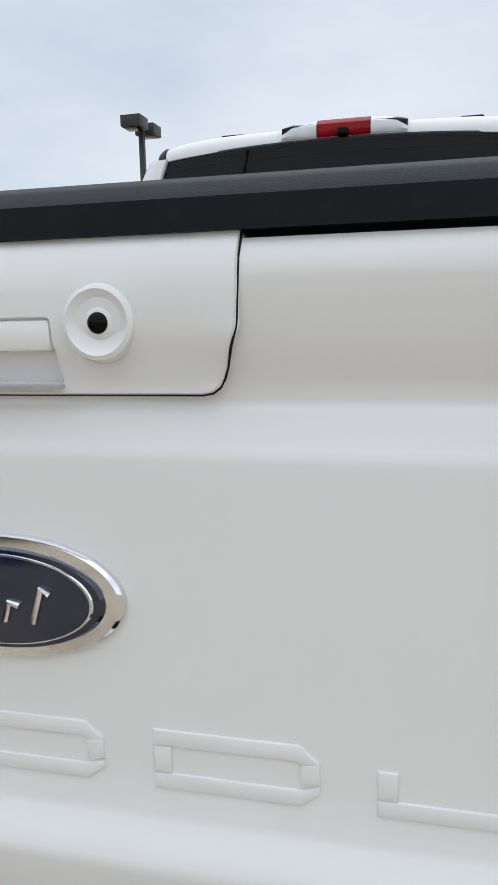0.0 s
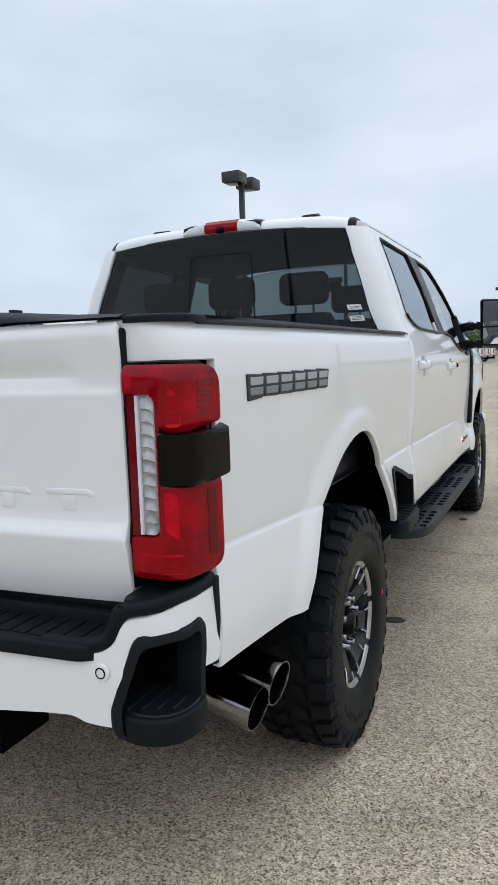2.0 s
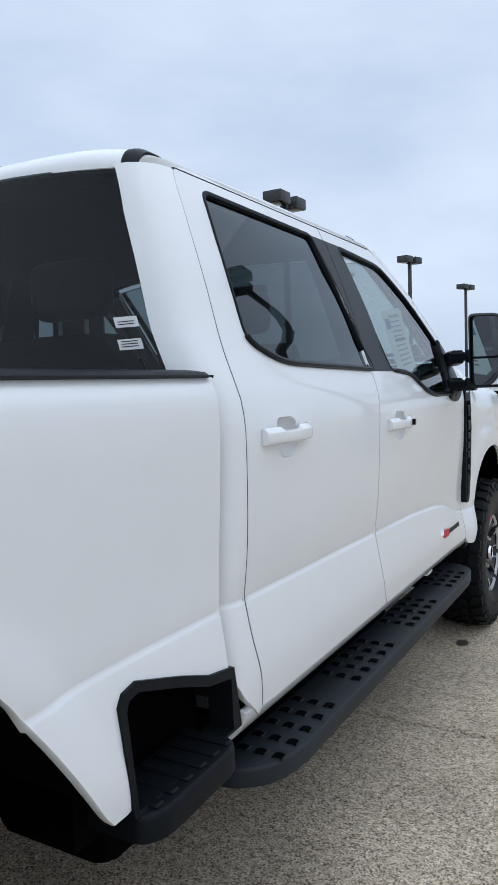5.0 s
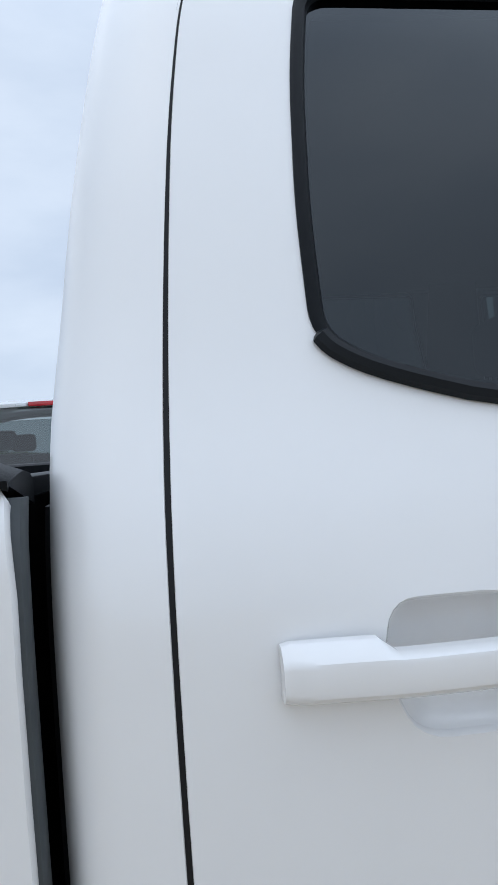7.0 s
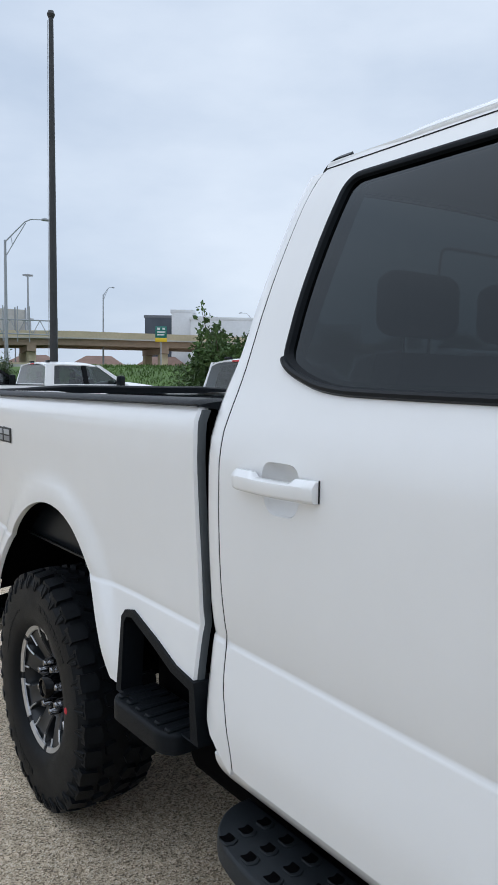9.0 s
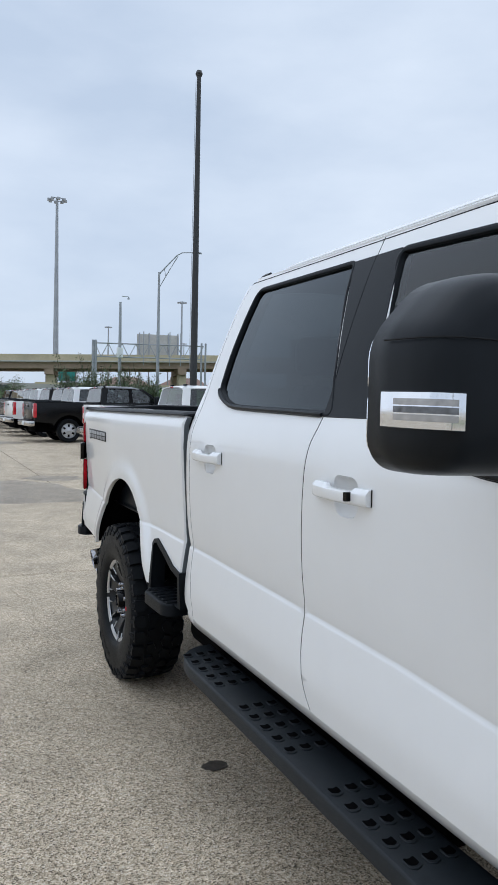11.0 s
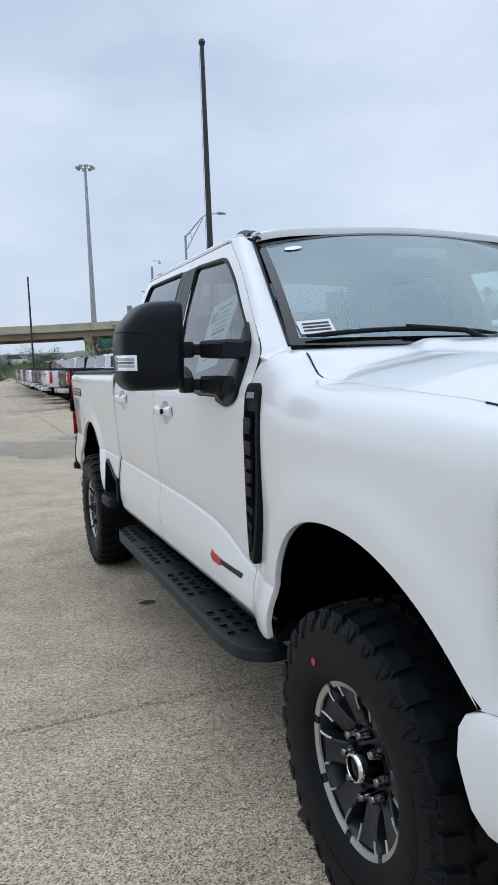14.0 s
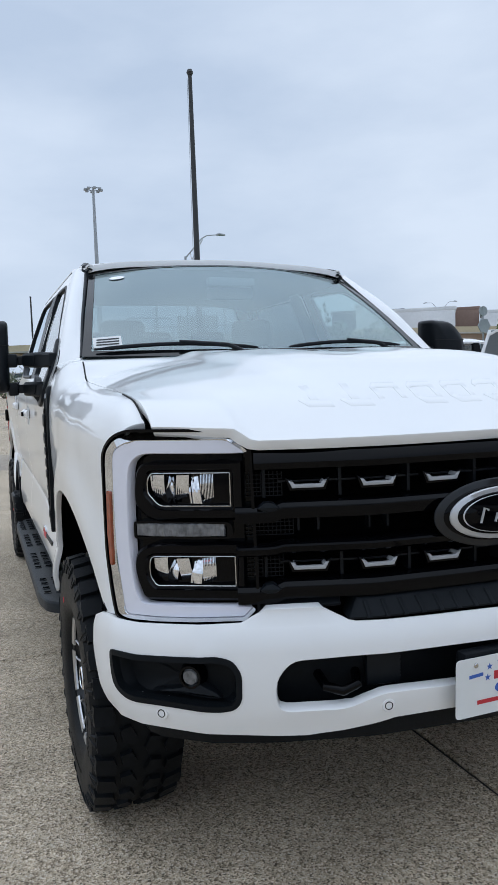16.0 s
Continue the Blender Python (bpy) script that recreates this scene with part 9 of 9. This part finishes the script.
# lot edge ahead: kerb, stone piers
kerb = thing("kerb", "pale concrete kerb at the end of the lot", "kerb", Matrix.Translation((0, 82.0, 0)), kind="structure")
part("kerb_stone", box(-40, 40, 0, 0.3, -0.1, 0.16, 0.03), PALECONC, kerb)
part("verge", box(-40, 40, 0.302, 30, -0.1, 0.14, 0.03), GRASS, kerb, "strip of mown grass")
for k, (x, y, w, h) in enumerate([(-3.7, 83.5, 0.8, 2.9), (-0.7, 85.0, 1.7, 2.5), (3.6, 86.0, 1.2, 1.5), (-4.9, 83.3, 1.2, 1.0)]):
    pier = thing("stone_pier", "squared limestone entry pier with a flat cap", "pier", Matrix.Translation((x, y, 0.13)), group="stone piers")
    for c in range(int(h / 0.3)):
        part("course", box(-w / 2 + 0.015 * (c % 2), w / 2 - 0.015 * ((c + 1) % 2), -0.4, 0.4, c * 0.3, c * 0.3 + 0.29, 0.02), LIMESTONE, pier)
    part("cap", box(-w / 2 - 0.06, w / 2 + 0.06, -0.46, 0.46, h // 0.3 * 0.3, h // 0.3 * 0.3 + 0.09, 0.02), PALECONC, pier)


# ---------------------------------------------------------------- grass bank
def grass_bank():
    """Grass over the bank and the flats beyond it, a little above the ground sheet."""
    bm = bmesh.new()
    rows = []
    for j in range(46):
        y = -110 + 3.0 * j
        edge = -11.0 - 0.25 * (y + 18) - 3.0
        row = []
        for i in range(24):
            x = edge - 0.2 - 2.2 * i
            row.append(bm.verts.new((x, y, lie(x, y) + (0.03 if i else -0.05))))
        rows.append(row)
    for a, b in zip(rows, rows[1:]):
        for i in range(23):
            bm.faces.new((a[i], b[i], b[i + 1], a[i + 1]))
    bm.normal_update()
    turn_out(bm, (0, 0, 1))
    return bm


tagged(part("grass_bank", grass_bank(), GRASS), "green grass bank sloping up to the road", "grass", kind="stuff")


def tufts(count, seed):
    rnd = np.random.default_rng(seed)
    y = rnd.uniform(-60, 6, count)
    x = -14.2 - 0.25 * (y + 18) - rnd.uniform(0, 26, count)
    verts, faces = [], []
    for k in range(count):
        z = lie(x[k], y[k]) + 0.02
        a, h, w = rnd.uniform(0, 6.28), rnd.uniform(0.10, 0.32), 0.05
        dx, dy = w * math.cos(a), w * math.sin(a)
        lx, ly = rnd.normal() * 0.07, rnd.normal() * 0.07
        verts += [(x[k] - dx, y[k] - dy, z), (x[k] + dx, y[k] + dy, z), (x[k] + lx, y[k] + ly, z + h)]
        faces.append((3 * k, 3 * k + 1, 3 * k + 2))
    mesh = bpy.data.meshes.new("tufts")
    mesh.from_pydata(verts, [], faces)
    mesh.materials.append(GRASS)
    ob = new("grass_tufts", mesh)
    return tagged(ob, "loose green blades of grass on the bank", "grass", kind="stuff")


tufts(16000, 5)


# ---------------------------------------------------------------- the other trucks on the lot
def arch(cy, r, flare=0.0, n=12):
    return [(cy + r * math.cos(math.pi * k / n), 0.42 + r * math.sin(math.pi * k / n)) for k in range(n + 1)]


def lot_wheel(parent, x, y, side):
    m = Matrix.Translation((x, y, 0.415)) @ Matrix.Rotation(radians(90 * side), 4, "Y")
    wheel = part("wheel", join(spin([(0.27, -0.10), (0.255, 0.06), (0.20, 0.085), (0.10, 0.075), (0.05, 0.10), (0.001, 0.105)], 20), spin([(0.29, 0.09), (0.265, 0.115), (0.25, 0.09)], 24)), SILVER, parent, "silver alloy wheel")
    wheel.matrix_basis = m
    part("tyre", spin([(0.27, -0.13), (0.38, -0.145), (0.413, -0.11), (0.415, 0.0), (0.413, 0.11), (0.38, 0.145), (0.27, 0.13)], 28), RUBBER, wheel)
    # Dark plates on the wheel face paint the shade of its openings.
    for k in range(6):
        a = 2 * math.pi * k / 6
        hole = box(0.135, 0.225, -0.035, 0.035, 0.078, 0.094, 0.006)
        bmesh.ops.transform(hole, matrix=Matrix.Rotation(a, 4, "Z"), verts=hole.verts)
        part("opening", hole, DARK, wheel)
    return wheel


def lot_truck(paint, label):
    top = thing("pickup_truck", label, "truck", Matrix.Translation((0, 0, 0)), group="parked trucks")
    for s in (-1, 1):
        def at(u, v, w, s=s):
            lean = 0.02 * smooth((v - 1.2) / 0.3) + 0.02 * smooth((0.8 - v) / 0.3)
            return (s * (w - lean), u, v)
        bed = [(-1.2, 1.40), (-1.2, 0.72), (-0.60, 0.66)] + arch(0, 0.54)[::-1][1:-1] + [(0.60, 0.60), (1.10, 0.58), (1.10, 1.42)]
        part("bed_side", prism(bed, 0.80, 1.01, at, 0.02), paint, top)
        part("rail_cap", box(s * 0.795 if s > 0 else -1.0, 1.0 if s > 0 else s * 0.795, -1.2, 1.10, 1.405, 1.435, 0.008), SATIN, top, "black rail cap")
        cab = [(1.12, 0.56), (3.30, 0.54), (3.44, 0.62)] + arch(4.06, 0.56)[::-1][1:-1] + [(4.72, 0.66), (4.95, 0.74), (4.98, 1.20), (4.80, 1.32), (3.55, 1.42), (3.40, 1.46), (1.12, 1.45)]
        part("cab_side", prism(cab, 0.84, 1.01, at, 0.02), paint, top)
        for y in (2.28, 3.36):
            part("door_seam", box(s * 1.006, s * 1.0125, y - 0.006, y + 0.006, 0.62, 1.43), SEAL, top)
        for y in (1.34, 2.45):
            part("door_handle", box(s * 1.005 if s > 0 else -1.045, 1.045 if s > 0 else s * 1.005, y, y + 0.22, 1.20, 1.235, 0.012), paint, top)
        part("running_board", box(s * 0.90 if s > 0 else -1.08, 1.08 if s > 0 else s * 0.90, 0.9, 3.2, 0.42, 0.49, 0.02), BLACK, top)
        # pillars lean in towards the roof
        for (y0, y1, t0, t1) in ((1.12, 1.36, 1.22, 1.44), (2.22, 2.36, 2.22, 2.34), (3.38, 3.58, 2.62, 2.76)):
            rings = []
            for f in (0, 0.5, 1):
                z = 1.44 + 0.53 * f
                x0, x1 = 0.985 - 0.15 * f, 0.925 - 0.15 * f
                a, b = y0 + (t0 - y0) * f, y1 + (t1 - y1) * f
                rings.append([(s * x0, a, z), (s * x0, b, z), (s * x1, b, z), (s * x1, a, z)])
            part("pillar", loft(rings), paint if y0 < 2 or y0 > 3 else GLOSS, top)
        for y0, y1, t0, t1 in ((1.36, 2.22, 1.44, 2.22), (2.36, 3.38, 2.34, 2.66)):
            part("side_window", sheet(4, 3, lambda a, b: Vector((s * (0.962 - 0.145 * b), (y0 + (t0 - y0) * b) * (1 - a) + (y1 + (t1 - y1) * b) * a, 1.45 + 0.5 * b)), 0.004, (s, 0, 0)), LOTGLASS, top)
        part("tail_lamp", box(s * 0.80 if s > 0 else -1.014, 1.014 if s > 0 else s * 0.80, -1.235, -1.12, 0.86, 1.36, 0.025), LOTRED, top, "red tail lamp")
        lens = part("reversing_lamp", box(s * 0.83 if s > 0 else -0.9, 0.9 if s > 0 else s * 0.83, -1.243, -1.2, 1.0, 1.16, 0.01), CLEAR, top)
        mirror = part("mirror", box(s * 1.10 if s > 0 else -1.36, 1.36 if s > 0 else s * 1.10, 3.10, 3.26, 1.36, 1.70, 0.05), SATIN, top, "tall black towing mirror")
        part("mirror_arm", box(s * 0.97 if s > 0 else -1.12, 1.12 if s > 0 else s * 0.97, 3.16, 3.22, 1.50, 1.54, 0.01), SATIN, mirror)
        part("headlamp", box(s * 0.68 if s > 0 else -0.99, 0.99 if s > 0 else s * 0.68, 4.86, 5.0, 0.98, 1.24, 0.03), CLEAR, top)
        for y in (0.0, 4.06):
            lot_wheel(top, s * 0.86, y, s)
        part("wheel_well", box(s * 0.62 if s > 0 else -0.80, 0.80 if s > 0 else s * 0.62, -0.62, 0.62, 0.5, 1.0, 0.02), DARK, top)
        part("wheel_well", box(s * 0.62 if s > 0 else -0.84, 0.84 if s > 0 else s * 0.62, 3.46, 4.66, 0.5, 1.05, 0.02), DARK, top)
        # seats behind the glass
        for y in (1.62, 2.62):
            seat = part("seat", box(s * 0.42 - 0.24, s * 0.42 + 0.24, y - 0.09, y + 0.07, 1.25, 1.60, 0.05), CABIN, top)
            part("headrest", box(s * 0.42 - 0.12, s * 0.42 + 0.12, y - 0.10, y, 1.63, 1.80, 0.04), CABIN, seat)
    part("tailgate", box(-0.80, 0.80, -1.235, -1.17, 0.76, 1.41, 0.02), paint, top)
    part("tailgate_handle", box(-0.14, 0.14, -1.25, -1.23, 1.22, 1.29, 0.01), SATIN, top)
    part("gate_cap", box(-0.80, 0.80, -1.225, -1.16, 1.412, 1.432, 0.008), SATIN, top)
    part("bed_floor", box(-0.80, 0.80, -1.17, 1.08, 0.70, 0.90, 0.01), BLACK, top, "black bed liner")
    part("bed_front", box(-0.80, 0.80, 1.04, 1.10, 0.90, 1.42, 0.01), BLACK, top)
    part("rear_bumper", box(-1.0, 1.0, -1.40, -1.18, 0.56, 0.75, 0.04), STEEL, top, "bright steel step bumper")
    part("step_pad", box(-0.9, 0.9, -1.39, -1.22, 0.752, 0.765, 0.005), BLACK, top)
    part("number_plate", box(-0.16, 0.16, -1.412, -1.398, 0.59, 0.71, 0.004), SIGNWHITE, top)
    part("underbody", box(-0.6, 0.6, -1.1, 4.7, 0.34, 0.70, 0.03), DARK, top)
    part("cab_floor", box(-0.84, 0.84, 1.14, 3.4, 0.56, 1.30, 0.02), CABIN, top)
    part("cab_back", box(-0.84, 0.84, 1.115, 1.16, 0.60, 1.46, 0.01), paint, top)
    part("roof", sheet(12, 10, lambda a, b: Vector(((2 * a - 1) * (0.845 - 0.03 * abs(2 * b - 1) ** 4), 1.20 + 1.52 * b, 2.055 - 0.085 * abs(2 * a - 1) ** 4 - 0.055 * abs(2 * b - 1) ** 4)), 0.03, (0, 0, 1)), paint, top)
    part("rear_window", sheet(6, 3, lambda a, b: Vector(((2 * a - 1) * (0.90 - 0.13 * b), 1.125 + 0.09 * b, 1.46 + 0.50 * b)), 0.004, (0, -1, 0)), LOTGLASS, top)
    part("brake_lamp", box(-0.12, 0.12, 1.165, 1.205, 1.965, 2.005, 0.008), LOTRED, top, "red high brake lamp")
    for s in (-1, 1):
        part("cargo_lamp", box(s * 0.13 if s > 0 else -0.22, 0.22 if s > 0 else s * 0.13, 1.17, 1.205, 1.967, 2.002, 0.008), CLEAR, top)
        part("roof_marker", box(s * 0.52 - 0.09, s * 0.52 + 0.09, 1.36, 1.44, 2.03, 2.075, 0.015), SATIN, top)
    part("windscreen", sheet(6, 4, lambda a, b: Vector(((2 * a - 1) * (0.93 - 0.15 * b), 3.62 - 0.90 * b - 0.12 * (2 * a - 1) ** 2 * (1 - b), 1.45 + 0.50 * b)), 0.004, (0, 1, 1)), LOTGLASS, top)
    part("dashboard", box(-0.84, 0.84, 3.0, 3.5, 1.30, 1.42, 0.04), CABIN, top)
    part("hood", sheet(12, 10, lambda a, b: Vector(((2 * a - 1) * (0.99 - 0.04 * b), 3.50 + 1.42 * b, 1.50 - 0.10 * b - 0.07 * b ** 4 + 0.05 * smooth((0.75 - abs(2 * a - 1)) / 0.15) - 0.06 * abs(2 * a - 1) ** 8)), 0.03, (0, 0, 1)), paint, top)
    part("grille", box(-0.70, 0.70, 4.84, 5.0, 0.92, 1.28, 0.03), GLOSS, top, "black grille")
    part("front_bumper", box(-1.0, 1.0, 4.80, 5.06, 0.56, 0.86, 0.05), STEEL, top)
    return top


def park(ob, x, y, turn=0.0, sink=0.0):
    """Stands a truck with its rear axle at (x, y), nose towards -x."""
    slope = math.atan(0.008) if y < -6 else 0.0
    return Matrix.LocRotScale((x, y, lie(x, y) - sink), Euler((0, 0, radians(90 + turn))), None)


white_truck = lot_truck(LOTWHITE, "white crew-cab pickup parked nose-in in the row")
white_truck.matrix_basis = park(white_truck, -3.15, 4.2)
black_truck = lot_truck(LOTBLACK, "black crew-cab pickup with a dark bed parked in the row")
black_truck.matrix_basis = park(black_truck, -2.95, -22.95, 3)
for k, (x, y, turn) in enumerate([(-3.3, 0.25, 0), (-3.95, -3.8, 1), (-4.75, -8.45, 4), (-3.8, -16.6, 3), (-2.7, -26.6, 4), (-2.9, -37.2, 5), (-3.1, -44.0, 5), (-3.6, -55.0, 5),
                              (-7.2, 58.5, -2), (-7.0, 62.6, -2), (-6.9, 66.6, -3), (-6.7, 70.6, -2), (-6.5, 74.4, -2), (-6.3, 78.2, -2)]):
    copy_thing(white_truck, park(None, x, y, turn))
for x, y, turn in [(-2.85, -29.9, 4), (-2.9, -33.6, 5), (-3.0, -40.6, 5), (-3.2, -47.4, 5), (-3.4, -51.0, 5), (-3.8, -58.6, 5)]:
    copy_thing(black_truck, park(None, x, y, turn))
dark_truck = lot_truck(LOTGREY, "dark grey crew-cab pickup parked in the row")
dark_truck.matrix_basis = park(dark_truck, -3.2, 8.2)


# ---------------------------------------------------------------- far traffic
def far_car(x, y, z, turn, paint, label, tall=1.5):
    car = thing("car", label, "car", Matrix.LocRotScale((x, y, z), Euler((0, 0, radians(turn))), None), group="far traffic")
    part("body", box(-0.9, 0.9, -2.2, 2.2, 0.35, tall * 0.6, 0.15), paint, car)
    part("cabin", loft([[(-0.85, -1.8, tall * 0.6), (0.85, -1.8, tall * 0.6), (0.85, 1.1, tall * 0.6), (-0.85, 1.1, tall * 0.6)], [(-0.7, -1.4, tall), (0.7, -1.4, tall), (0.7, 0.5, tall), (-0.7, 0.5, tall)]]), LOTGLASS if tall < 1.2 else CURTAIN, car)
    part("roof", box(-0.72, 0.72, -1.42, 0.52, tall - 0.01, tall + 0.05, 0.02), paint, car)
    for s in (-1, 1):
        for w in (-1.35, 1.35):
            part("wheel", tube([(s * 0.7, w, 0.33), (s * 0.92, w, 0.33)], 0.33, 12), RUBBER, car)


for k, (x, y) in enumerate([(-32.0, -131.2), (-36.5, -130.6), (-40.5, -129.8), (-20.0, -133.0), (-8.0, -135.5), (-13.5, -134.0), (-62.0, -126.0)]):
    far_car(x, y, 2.95, 80, (LOTWHITE, LOTGREY, LOTWHITE, LOTBLACK)[k % 4], "distant car on the road beneath the overpass", 1.6 if k % 2 else 1.9)


# ---------------------------------------------------------------- concrete slabs of the lot
def slab_mesh(x0, x1, y0, y1):
    """One slab with a worn, rounded arris; its far corners follow the fall of the lot."""
    g, r = 0.0065, 0.008
    bm = bmesh.new()
    rings = []
    for inset, drop in ((0, -0.016), (0, -r), (r, 0)):
        pts = [(x0 + g + inset, y0 + g + inset), (x1 - g - inset, y0 + g + inset), (x1 - g - inset, y1 - g - inset), (x0 + g + inset, y1 - g - inset)]
        rings.append([bm.verts.new((x, y, lie(0, y) + drop)) for x, y in pts])
    for a, b in zip(rings, rings[1:]):
        for i in range(4):
            bm.faces.new((a[i], a[(i + 1) % 4], b[(i + 1) % 4], b[i]))
    bm.faces.new(rings[-1])
    return bm


SLAB_X, SLAB_Y = [-21.1 + 5.2 * k for k in range(9)], [2.58 + 5.2 * k for k in range(-12, 10)]
for i in range(len(SLAB_X) - 1):
    for j in range(len(SLAB_Y) - 1):
        if SLAB_X[i + 1] < -10 and SLAB_Y[j] < -10:
            continue
        part("slab", slab_mesh(SLAB_X[i], SLAB_X[i + 1], SLAB_Y[j], SLAB_Y[j + 1]), CONCRETE, ground, flat=True)
